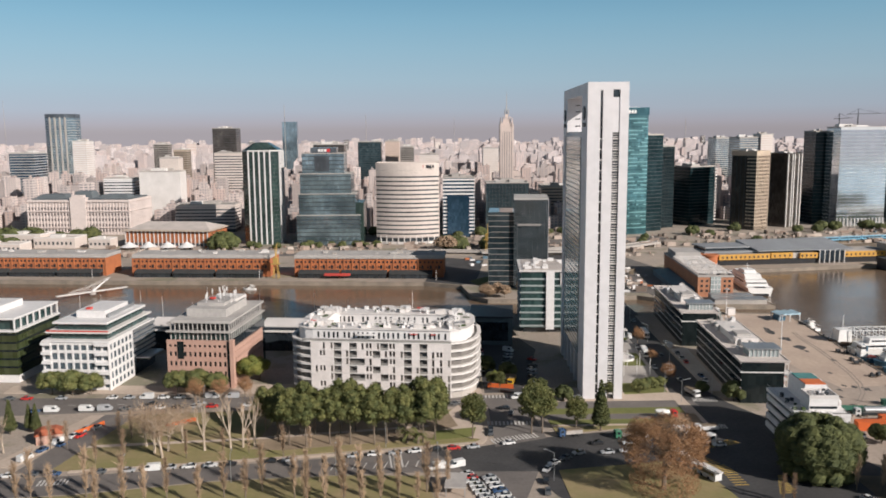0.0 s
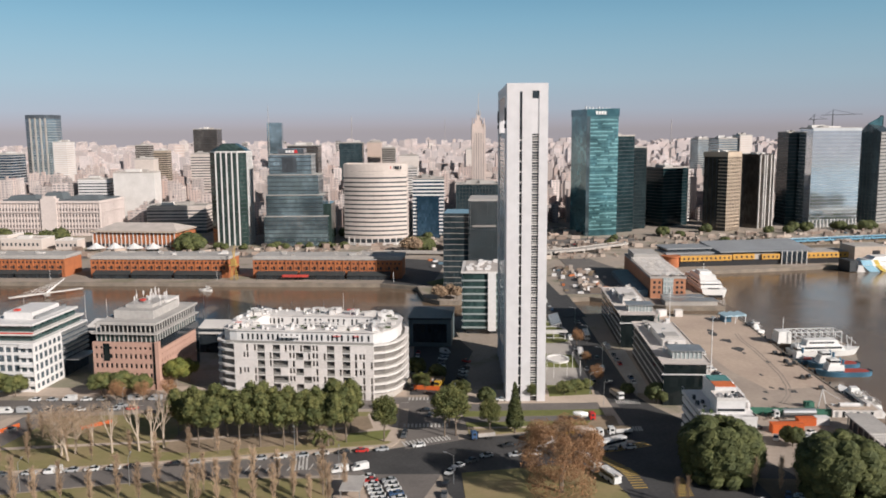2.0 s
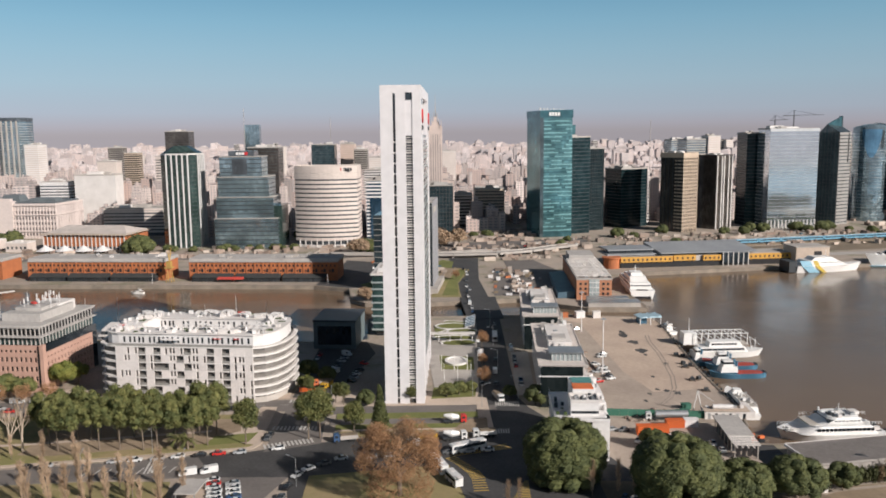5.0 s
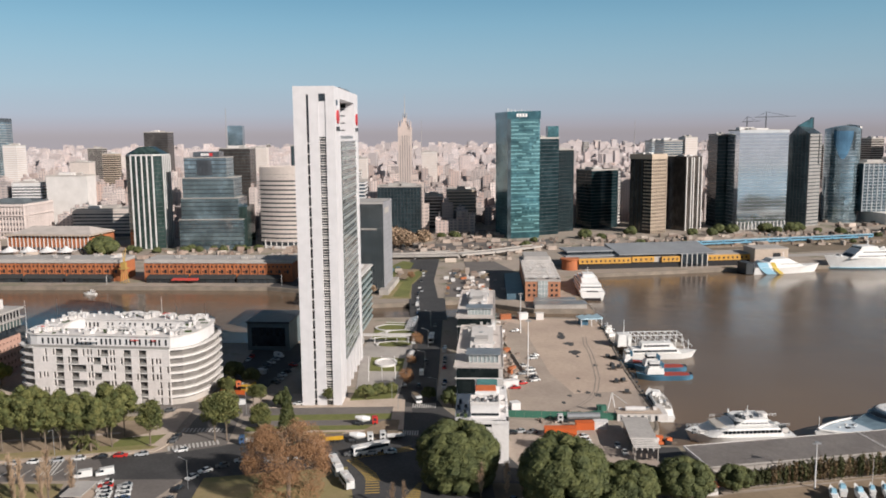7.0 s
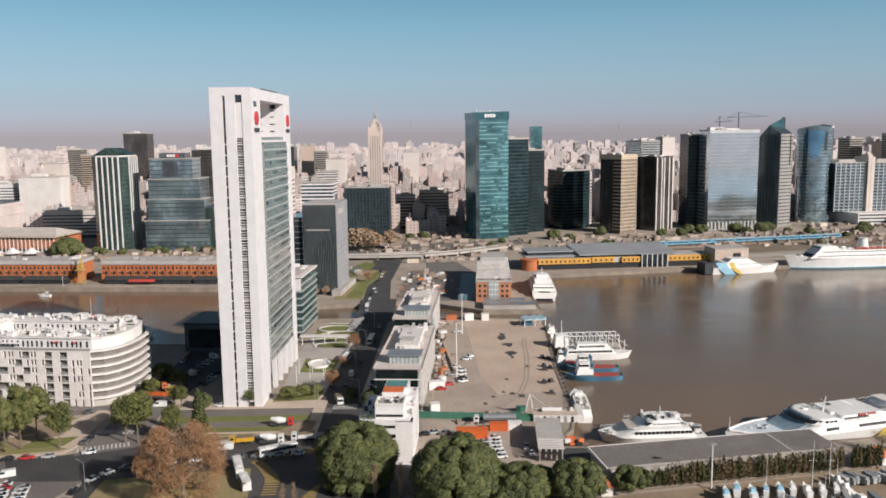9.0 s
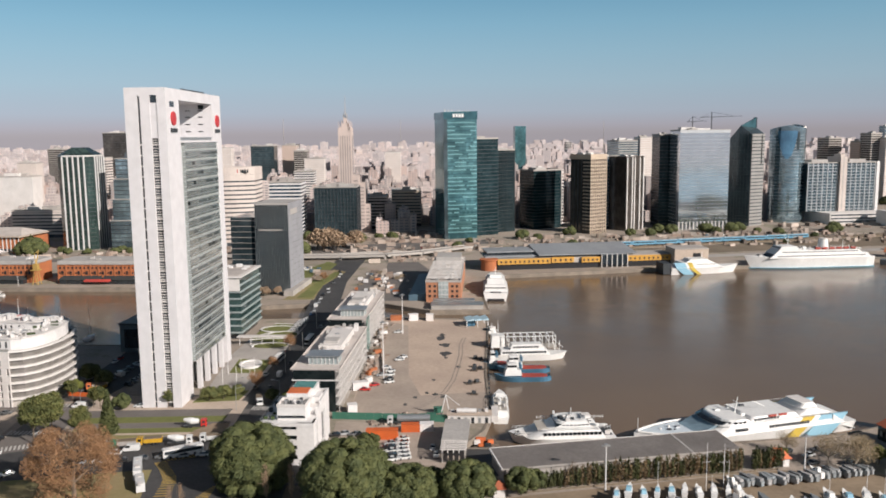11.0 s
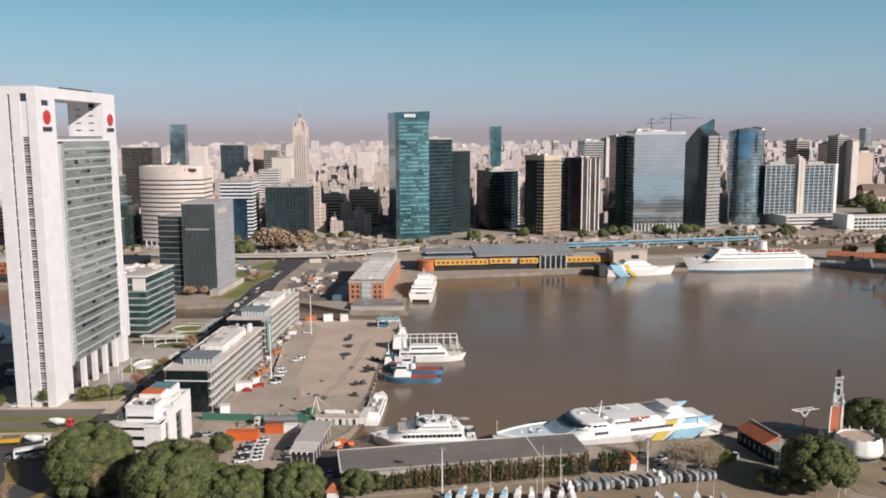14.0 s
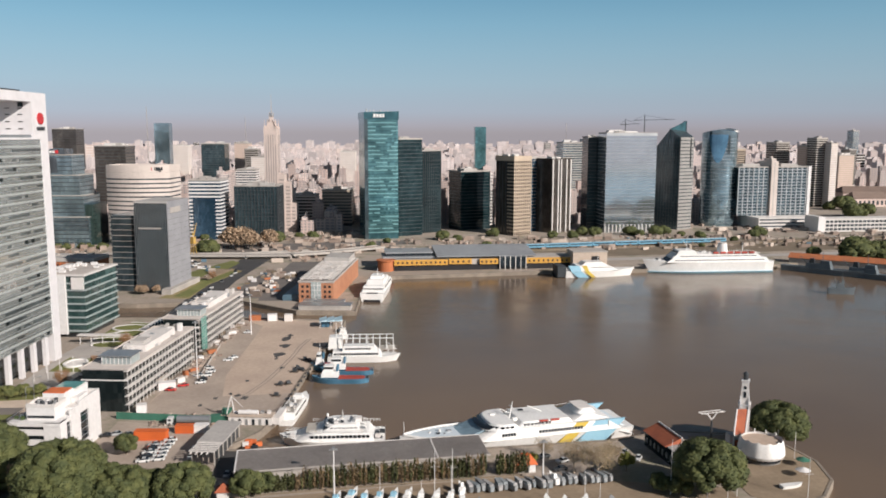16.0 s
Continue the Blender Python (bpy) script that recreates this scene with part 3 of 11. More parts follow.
for k in range(10):
    part("entrance_pier", MB().cbox(4 + k * 5.4, bow[min(13, 1 + int(k * 1.35))][1] - 0.3, 0, 0.8, 0.8, 7), M["offwhite"], th)

# blue tower with white bands
th = office("blue_tower", "blue glass tower wrapped in white floor bands", -11, 788, -5, 30, 30, 57, M["darkblue"], M["white"], 3.4, 1.5)
part("glass_bay", MB().box(4, -0.7, 0, 25, 0.4, 40), M["darkblue"], th, "dark blue glazed bay")
fins(th, [4 + k * 3 for k in range(8)], -0.7, 40, M["darkblue"], 0.25, 0.2)
office("box_building", "dark low office building with a pale roof", 31, 791, -5, 41, 30, 51, M["slate_far"], M["darkmetal"], 3.6, 0.5, fin=M["darkmetal"], bay=3.2)

# black dock-side tower
M["slateglass"] = glazing("slate_glass", (0.022, 0.034, 0.04), rough=0.1, cell=(1.07, 3.6), vary=0.9, spec=0.6)
th = thing("black_tower", "black glass tower with thin white fins and a grey blank flank", "office tower", pose(-4.5, 525.5, 0, 0, 0, -10), "office towers")
part("low_wing", MB().box(0, 2, 0, 16.5, 32, 49), M["slateglass"], th)
bands(th, [(0, 2), (16.5, 2), (16.5, 32), (0, 32)], 49, 3.6, 0.28, M["concrete"], 0.12)
part("main_shaft", MB().box(16.5, 0, 0, 38, 34, 57), M["slateglass"], th)
fins(th, [16.7 + k * 1.07 for k in range(21)], 0, 57, M["metal"], 0.13, 0.25)
part("sky_garden_band", MB().box(19, -0.4, 40.6, 34, 0.05, 41.6), M["concrete"], th)
M["flankgrey"] = surface("grey_render", (0.30, 0.30, 0.315), (0.24, 0.24, 0.255), rough=0.8, big=0.08, small=0.8)
part("blank_flank", MB().box(38, 0.3, 0, 38.5, 34, 58.2), M["flankgrey"], th, "grey rendered blank wall")
part("cap", MB().box(16.3, -0.2, 57, 38.3, 34, 58.2), M["roofgrey"], th)
part("flank_panel", MB().box(38.45, 4, 50.5, 38.7, 20, 54), M["concrete"], th)
for k in range(15):
    part("panel_joint", MB().box(38.48, 0.4, 3.4 + k * 3.6, 38.56, 33.9, 3.52 + k * 3.6), M["darkmetal"], th)
part("plinth_wall", MB().box(36, -8, 0, 42, 40, 3.5), M["concrete"], th)

# teal tower
th = office("teal_tower", "tall teal mirror-glass tower with pale floor lines", 155.9, 781.3, 9, 32.5, 38, 116, M["tealmirror"], None, kit=False)
rt_ = random.Random(77)
lines, gaps = MB(), MB()
for k in range(29):
    z, x = 6 + k * 3.75, 3.4
    while x < 32.2:
        L = rt_.choice((1.8, 3.7, 5.5, 7.4, 11.0))
        e = min(32.3, x + L)
        (lines if rt_.random() < 0.72 else gaps).box(x, -0.35 if rt_.random() < 0.5 else -0.3, z, e, 0.1, z + rt_.choice((0.9, 1.3)))
        x = e
part("floor_line", lines, M["tealline"], th, kind="stuff")
part("dark_pane", gaps, M["tealdark"], th, kind="stuff")
part("crown", MB().prism([(-0.6, -0.6), (33.1, -0.6), (33.1, 38), (-0.6, 38)], 115, [121.6, 122.4, 122.4, 121.6]), M["tealdark"], th)
part("corner_strip", MB().box(-0.3, -0.3, 0, 3.2, 0.2, 115), M["darkmirror"], th)
part("base_glazing", MB().box(3.3, -0.5, 0, 32.4, 0.2, 5.2), M["tealdark"], th)
for k in range(8):
    part("roof_unit", MB().cbox(4 + k * 3.4, 12, 121.5, 1.6, 1.6, rt_.uniform(1.5, 3.4)), M["metal"], th)
for x_, w_ in ((8.5, 2.2), (11.4, 2.0), (14.2, 2.2), (17.2, 1.9)):
    part("sign_bar", MB().box(x_, -0.95, 116.6, x_ + w_, -0.55, 119.8), M["white"], th)

# dark slabs of the northern group
office("dark_slab", "black glass slab tower, the taller of a pair", 189, 802, 24, 26, 24, 96, M["darkteal"], M["darkmetal"], 3.7, 0.5)
th = office("dark_slab", "black glass tower with fine dark fins", 209, 826, 24, 27, 27, 84, M["darkteal"], M["darkmetal"], 3.7, 0.4, fin=M["darkmetal"], bay=2.2, finw=0.25)
th = office("dark_slab", "low black glass block with a white-banded edge", 256, 848, 24, 36, 26, 62, M["darkteal"], M["darkmetal"], 3.4, 0.4)
for k in range(17):
    part("edge_band", MB().box(36, -0.3, 4 + k * 3.4, 39, 8, 5.4 + k * 3.4), M["offwhite"], th)
th = office("beige_tower", "beige concrete tower with a deep window grid", 303.5, 798, 31, 22, 28, 78, M["bronze"], None, 3.6, 1.0)
bands(th, [(-0.2, -0.3), (22.4, -0.3), (22.4, 10), (-0.2, 10)], 78, 3.55, 1.25, M["beige"], 0.1, joined=True)
fins(th, [k * 2.75 for k in range(9)], -0.2, 78, M["beige"], 0.85, 0.5)
for k in range(6):
    part("mullion", MB().box(-0.5, 2 + k * 5, 0, 0.1, 2.5 + k * 5, 77), M["darkmetal"], th)
part("crown", MB().ring(inset(rect(22, 28), -0.6), inset(rect(22, 28), 1.0), 74.5, 79.5), M["beige"], th)
th = office("banded_slab", "dark glass slab with thin pale bands", 326, 832, 33, 22, 22, 76, M["darkblue"], M["concrete"], 3.5, 0.5)
th = office("fluted_tower", "dark bronze tower with pale upright fins", 346, 818, 33, 28, 26, 75, M["bronze"], None)
fins(th, [1, 9, 13, 21, 27], 0, 75.5, M["offwhite"], 1.3, 1.0)
part("crown", MB().ring(inset(rect(28, 26), -0.3), inset(rect(28, 26), 1.0), 73, 76.5), M["bronze"], th)
th = office("mirror_tower", "broad pale mirror-glass tower standing on columns", 402.5, 819.4, 4, 54.5, 24, 102, M["mirror"], M["metal"], 3.7, 0.22)
part("undercroft", MB().box(0.6, 0.5, 0, 54, 23, 8), M["hazedark"], th)
for k in range(14):
    part("column", MB().box(0.2 + k * 4.09, -0.9, 0, 1.1 + k * 4.09, 0.4, 8), M["offwhite"], th)
part("top_band", MB().box(-0.3, -0.5, 99.5, 54.8, 0.1, 102.4), M["metal"], th)
office("dark_slab", "black glass slab beside the pale mirror tower", 390.5, 846, 0, 16.5, 24, 98, M["darkteal"], M["darkmetal"], 3.7, 0.4)
for x, jib, hh in ((20, 10, 112), (42, -22, 117)):
    t2 = thing("tower_crane", "thin construction crane above the roofs", "crane", pose(427 + x, 900, 0), "tower cranes")
    part("mast", MB().tube((0, 0, 0), (0, 0, hh), 0.6, 0.6, 4), M["darkmetal"], t2)
    part("jib", MB().tube((-abs(jib) * 0.6, 0, hh), (abs(jib) * 1.6, 0, hh + 1), 0.5, 0.3, 4).tube((0, 0, hh), (0, 0, hh + 6), 0.4).tube((0, 0, hh + 6), (abs(jib) * 1.2, 0, hh + 1), 0.15).tube((0, 0, hh + 6), (-abs(jib) * 0.5, 0, hh), 0.15), M["darkmetal"], t2)
# slanted and curved towers
th = thing("slanted_tower", "dark glass tower with slanted top, glass blade and grey flank", "office tower", pose(487.5, 838, 0, 0, 0, 26), "office towers")
part("body", MB().prism([(0, 0), (20, 0), (20, 14.6), (0, 14.6)], 0, [98, 98, 107, 107]), M["darkmirror"], th)
part("sloped_wing", MB().prism([(0, 14.6), (20, 14.6), (20, 36), (0, 36)], 0, [107, 107, 86, 86]), M["darkmirror"], th)
floors_ = MB()
for k in range(25):
    z = 3 + k * 3.7
    floors_.box(-0.2, 0, z, 0.1, 36 if z < 83 else 36 - (z - 83) * 1.0, z + 0.3)
part("floor_line", floors_, M["darkmetal"], th, kind="stuff")
for k in range(9):
    part("mullion", MB().box(-0.3, 0.3 + k * 4, 0, 0.1, 0.7 + k * 4, min(97.5 + k * 2.4, 107) if k < 4 else 106 - (k - 3.6) * 3.9), M["darkmetal"], th)
part("flank", MB().box(0.2, -0.5, 0, 20.3, 0.1, 98), M["flankpale"], th, "grey flank with fine floor lines")
flines = MB()
for k in range(26):
    flines.box(0.1, -0.7, 2 + k * 3.7, 20.4, -0.4, 2.9 + k * 3.7)
part("flank_line", flines, M["darkmirror"], th, kind="stuff")
part("slot", MB().box(15, -0.75, 66, 16.4, -0.4, 97), M["black"], th)
part("blade", MB().prism([(0, 14.0), (19.5, 10.4), (19.5, 11.4), (0, 15.0)], 96, [107, 115.5, 115.5, 107]), M["tealdark"], th, "glass blade above the roof")
part("blade_edge", MB().box(18.8, 10.2, 96, 20.2, 14, 115.6), M["darkmirror"], th)
th = thing("curved_tower", "rounded blue mirror-glass tower with a curved cut crown", "office tower", pose(549, 881, 0, 0, 0, 8), "office towers")
n = 40
eo = [((19.8 if math.cos(2 * math.pi * k / n) > 0 else 19.2) * math.cos(2 * math.pi * k / n), 17 * math.sin(2 * math.pi * k / n)) for k in range(n)]
rim = [102.5 + 3.5 * math.sin(2 * math.pi * k / n + 0.5) ** 2 + 2.0 * max(0, math.cos(2 * math.pi * k / n)) for k in range(n)]
part("body", MB().prism(inset(eo, 0.4), 0, 99), M["bluemirror"], th)
shell, io = MB(), inset(eo, 0.9)
shell.add([(*p, 0) for p in eo] + [(*eo[k], rim[k]) for k in range(n)] + [(*io[k], rim[k]) for k in range(n)] + [(*p, 90) for p in io],
          [(i * n + k, i * n + (k + 1) % n, (i + 1) * n + (k + 1) % n, (i + 1) * n + k) for i in range(3) for k in range(n)])
part("curtain_wall", shell, M["bluemirror"], th)
bands(th, eo, 98, 3.7, 0.25, M["metal"], 0.1, joined=True)
def bow_panel(k0, k1, za, zb, out_):
    mb = MB()
    for k in range(k0, k1):
        a_, b_ = inset(eo, -out_)[k % n], inset(eo, -out_)[(k + 1) % n]
        low = [za + (abs(k + q - (k0 + k1) / 2) / ((k1 - k0) / 2)) ** 2 * (zb - za) * 0.8 for q in (0, 1)]
        mb.add([(*a_, low[0]), (*b_, low[1]), (*b_, zb), (*a_, zb)], [(0, 1, 2, 3)])
    return mb
part("crown_glass", bow_panel(23, 30, 70, 101, 0.35), M["skyglass"], th, "clear blue glass of the crown")
part("dark_seam", bow_panel(30, 31, 0, 100, 0.3), M["darkmirror"], th)
part("bright_edge", bow_panel(36, 38, 0, 103, 0.3), M["metal"], th)
part("crown_rim", MB().add([(*inset(eo, -0.3)[k], rim[k] - 0.2) for k in range(-7, 6)] + [(*inset(eo, -0.3)[k], rim[k] + 1.4) for k in range(-7, 6)], [(k, k + 1, 14 + k, 13 + k) for k in range(12)]), M["offwhite"], th)

# paired hotel blocks on a podium
th = thing("hotel_blocks", "paired dark hotel blocks with white fins round a white core", "hotel", pose(564, 862, 0, 0, 0, 4), "office towers")
for xa in (0, 46):
    part("block", MB().box(xa, 0, 12, xa + 37, 24, 65), M["hotelglass"], th)
    for k in range(7):
        part("fin", MB().box(xa + k * 5.9, -0.5, 12, xa + k * 5.9 + 1.0, 0.2, 65.5), M["metal"], th)
    for k in range(15):
        part("floor_line", MB().box(xa + 0.2, -0.25, 14 + k * 3.45, xa + 36.8, 0.1, 14.7 + k * 3.45), M["metal"], th)
    part("cap", MB().box(xa - 0.4, -0.6, 65, xa + 37.4, 24.4, 66.2), M["concrete"], th)
    part("roof_house", MB().box(xa + 8, 6, 66.2, xa + 28, 18, 69), M["roofgrey"], th)
part("core", MB().box(37.6, -3, 0, 45.4, 22, 72), M["paleplaster"], th)
part("core_slot", MB().box(40.6, -3.2, 12, 41.6, -2.8, 71), M["roofgrey"], th)
part("core_top", MB().box(39, 0, 72, 44, 12, 75).cyl(41, 5, 75, 1.6, 2.4, 10), M["paleplaster"], th)
part("end_wall", MB().box(83, -1.2, 12, 86.5, 24, 66.5), M["white"], th)
part("podium", MB().box(12, -26, 0, 84, 20, 12), M["offwhite"], th)
for k in range(3):
    part("podium_window", MB().box(13, -26.3, 2 + k * 3.6, 83, -25.8, 3.6 + k * 3.6), M["hazedark"], th)
th = thing("low_terminal", "long low white building with rows of openings", "building", pose(628, 806, 0, 0, 0, 3))
part("body", MB().box(0, 0, 0, 150, 24, 13.5), M["offwhite"], th)
for k in range(3):
    for j in range(30):
        part("opening", MB().box(8 + j * 4.7, -0.25, 1.5 + k * 4.0, 11.6 + j * 4.7, 0.2, 4.0 + k * 4.0), M["hazedark"], th)
part("end_wall", MB().box(-1, -1, 0, 6, 24, 16), M["white"], th)

# railway station and brown halls to the north
M["stationroof"] = surface("brown_hall_roof", (0.22, 0.16, 0.13), (0.17, 0.125, 0.105), rough=0.8, big=0.05, small=0.5)
for x_, y_, w_, d_, h_, a_ in ((860, 1150, 150, 40, 16, -8), (1010, 1180, 90, 50, 26, -6), (840, 1090, 60, 24, 12, 6), (930, 1070, 120, 22, 9, 2)):
    th = thing("station_hall", "long brown hall with a pitched roof and arched windows", "hall", pose(x_, y_, 0, 0, 0, a_), "station halls")
    part("body", MB().box(0, 0, 0, w_, d_, h_), M["pinkplaster"], th)
    part("roof", MB().add([(-1, -1, h_), (w_ + 1, -1, h_), (w_ + 1, d_ + 1, h_), (-1, d_ + 1, h_), (6, d_ / 2, h_ + 9), (w_ - 6, d_ / 2, h_ + 9)], [(0, 1, 5, 4), (1, 2, 5), (2, 3, 4, 5), (3, 0, 4)]), M["stationroof"], th)
    for k in range(int(w_ / 7)):
        part("window", MB().box(2 + k * 7, -0.2, h_ * 0.25, 5.5 + k * 7, 0.2, h_ * 0.75), M["hazedark"], th)
# old towers further back
th = office("ribbed_tower", "grey-blue tower of ribbed shafts with a dark crown", -566, 1286, 0, 44, 44, 125, M["bluemirror"], M["concrete"], 3.8, 0.5, chamfer=11)
fins(th, [11, 18.3, 25.7, 33], 0, 126, M["concrete"], 2.2, 1.0)
part("crown", MB().ring(rect(44, 44, 11), inset(rect(44, 44, 11), 2), 125, 131), M["hazedark"], th)
office("dark_tower", "dark bronze slab tower with a white edge", -321, 1298, -4, 36, 30, 108, M["bronze"], M["darkmetal"], 3.6, 0.4)
office("slim_tower", "slim blue mirror-glass tower", -249, 1612, 0, 28, 27, 122, M["bluemirror"], None, kit=False)
office("slim_tower", "slim pale green glass tower far off", 362, 1563, 0, 21, 21, 116, M["tealmirror"], None, kit=False)
for nm, lb, x, y, w, d, h, gl, bd, fl, bh in (
        ("slab_block", "white slab block beside the ribbed tower", -527, 1292, 20, 30, 90, M["paleplaster"], M["white"], 3.2, 1.4),
        ("glass_block", "dark blue-grey office block", -560, 1150, 32, 40, 76, M["darkblue"], M["roofgrey"], 3.6, 1.0),
        ("grey_tower", "dark grey concrete residential tower block", -423, 1350, 22, 22, 84, M["bronze"], M["concrete"], 3.2, 0.9),
        ("grey_tower", "brown-grey residential tower block far off", -369, 1250, 19, 22, 77, M["bronze"], M["beige"], 3.2, 1.2),
        ("grid_tower", "pale concrete office slab with small windows", -273, 1050, 33, 20, 76, M["hazedark"], M["paleplaster"], 3.3, 2.0),
        ("white_block", "plain white windowless block", -341, 962, 46, 24, 58, M["offwhite"], None, 3.2, 1.0),
        ("white_block", "white stepped block with few windows", -327, 1000, 22, 18, 72, M["paleplaster"], None, 3.2, 1.0),
        ("banded_block", "pale block with dark window bands", -384, 975, 34, 24, 50, M["hazedark"], M["white"], 3.3, 1.8),
        ("shaded_block", "low pale office block behind the palace", -279, 862, 60, 26, 28, M["hazedark"], M["paleplaster"], 3.4, 2.0),
        ("dark_block", "dark glass office block in the city", -100, 1300, 36, 30, 86, M["slate_far"], M["darkmetal"], 3.6, 0.6),
        ("brick_tower", "red-brown residential tower with pale balconies", -57, 1348, 23, 24, 86, M["pinkplaster"], M["beige"], 3.0, 0.8),
        ("grey_tower", "grey office tower in the city", -34, 1300, 21, 24, 78, M["bronze"], M["concrete"], 3.3, 1.2),
        ("pale_tower", "pale plaster residential tower block", -10, 1200, 28, 22, 68, M["paleplaster"], M["offwhite"], 3.0, 1.0),
        ("pale_tower", "tall pale residential tower", 110, 1400, 26, 24, 72, M["paleplaster"], M["offwhite"], 3.0, 1.0),
        ("pale_tower", "pale office slab behind the bow-fronted tower", -189, 1500, 26, 24, 81, M["paleplaster"], M["offwhite"], 3.0, 1.0),
        ("banded_block", "mid-rise block with white balconies", -16, 1098, 26, 24, 54, M["hazedark"], M["offwhite"], 3.2, 1.6),
        ("corner_block", "cream corner block with dark windows", 108, 902, 32, 30, 40, M["hazedark"], M["beige"], 3.4, 2.1),
        ("corner_block", "grey stone office block", 78, 884, 24, 28, 35, M["bronze"], M["paleplaster"], 3.4, 1.6),
        ("dark_block", "dark tower rising behind the stepped glass tower", -143, 935, 34, 30, 87, M["bronze"], M["darkmetal"], 3.6, 0.7),
        ("grey_tower", "grey-blue residential tower to the north", 753, 1150, 21, 26, 90, M["bronze"], M["concrete"], 3.3, 1.4),
        ("beige_block", "brown residential tower to the north", 782, 1120, 11, 20, 85, M["pinkplaster"], M["beige"], 3.2, 1.4),
        ("beige_block", "tall grey-brown residential tower to the north", 786, 1100, 17, 22, 96.5, M["bronze"], M["concrete"], 3.2, 1.4),
        ("pale_tower", "pale round-cornered residential tower", 801, 1088, 10, 14, 89.5, M["paleplaster"], M["offwhite"], 3.2, 1.0),
        ("grey_tower", "dark residential tower to the north", 926, 1250, 13, 20, 78, M["bronze"], M["concrete"], 3.2, 1.0),
        ("grey_tower", "slender far residential tower", 1328, 1900, 16, 22, 112, M["bluemirror"], M["concrete"], 3.2, 1.0),
        ("grey_tower", "grey tower behind the black slabs", 424, 1100, 30, 28, 90, M["bluemirror"], M["concrete"], 3.3, 1.4),
        ("pale_tower", "stepped pale tower with a crown", 454, 1100, 18, 20, 94, M["paleplaster"], M["offwhite"], 3.2, 1.0),
        ("grey_tower", "slim grey-blue glass office tower", 476, 1300, 28, 26, 88, M["bluemirror"], M["concrete"], 3.3, 1.2),
        ("beige_block", "brown tower beyond the hotel", 700, 1180, 22, 22, 80, M["bronze"], M["beige"], 3.2, 1.3),
        ("beige_block", "brown mid-rise tower beyond the hotel", 880, 1200, 26, 22, 70, M["pinkplaster"], M["beige"], 3.2, 1.3)):
    office(nm, lb, x, y, -4 if x < 200 else 6, w, d, h, gl, bd, fl, bh, group="city towers")

# pale stepped tower with a spire
M["towerstone"] = surface("pale_tower_stone", (0.60, 0.50, 0.455), (0.52, 0.43, 0.39), rough=0.85, big=0.06, small=0.8)
M["oldglass"] = surface("old_window_rows", (0.30, 0.265, 0.255), (0.24, 0.215, 0.21), rough=0.5)
th = thing("spire_tower", "pale stepped stone tower with pinnacles and a thin mast", "tower", pose(60, 845, 0, 0, 0, -5))
for wd, za, zb in ((13.6, 0, 106), (11.2, 106, 109), (7.2, 109, 113), (3.6, 113, 118)):
    part("stage", MB().cbox(0, 8, za, wd, wd, zb - za), M["towerstone"], th)
for sx in (-1, 1):
    for sy in (-1, 1):
        part("corner_turret", MB().cbox(sx * 5.9, 8 + sy * 5.9, 90, 2.2, 2.2, 18).cbox(sx * 5.9, 8 + sy * 5.9, 108, 0.9, 0.9, 7, 0, 0.3), M["towerstone"], th)
        part("pinnacle", MB().cbox(sx * 3.4, 8 + sy * 3.4, 108, 1.1, 1.1, 8, 0, 0.4), M["towerstone"], th)
        part("pinnacle", MB().cbox(sx * 1.8, 8 + sy * 1.8, 118, 0.7, 0.7, 5, 0, 0.3), M["concrete"], th)
part("mast", MB().tube((0, 8, 118), (0, 8, 128), 0.8, 0.45, 4).tube((0, 8, 128), (0, 8, 141), 0.4, 0.12, 4), M["concrete"], th)
for j in range(5):
    x_ = -5.2 + j * 2.4
    part("window_strip", MB().box(x_, 1.05, 34, x_ + 0.8, 1.3, 100), M["oldglass"], th)
    part("window_strip", MB().box(6.7, 8 + x_ - 0.4, 34, 6.95, 8 + x_ + 0.4, 100), M["oldglass"], th)
courses = MB()
for k in range(22):
    courses.cbox(0, 8, 36 + k * 3.05, 13.75, 13.75, 0.9)
part("string_course", courses, M["towerstone"], th, kind="stuff")
for x0_, x1_, y0_, y1_, h_ in ((-13, -6.8, 2, 26, 52), (6.8, 13, 2, 22, 60), (13, 19, 3, 20, 52), (-11, 19, 14, 32, 44), (19, 24, 4, 18, 30)):
    part("wing", MB().box(x0_, y0_, 0, x1_, y1_, h_), M["towerstone"], th)
    for k in range(int(h_ / 3.6) - 1):
        part("window_row", MB().box(x0_ + 0.8, y0_ - 0.12, 3 + k * 3.6, x1_ - 0.8, y0_ + 0.1, 4.3 + k * 3.6), M["oldglass"], th)


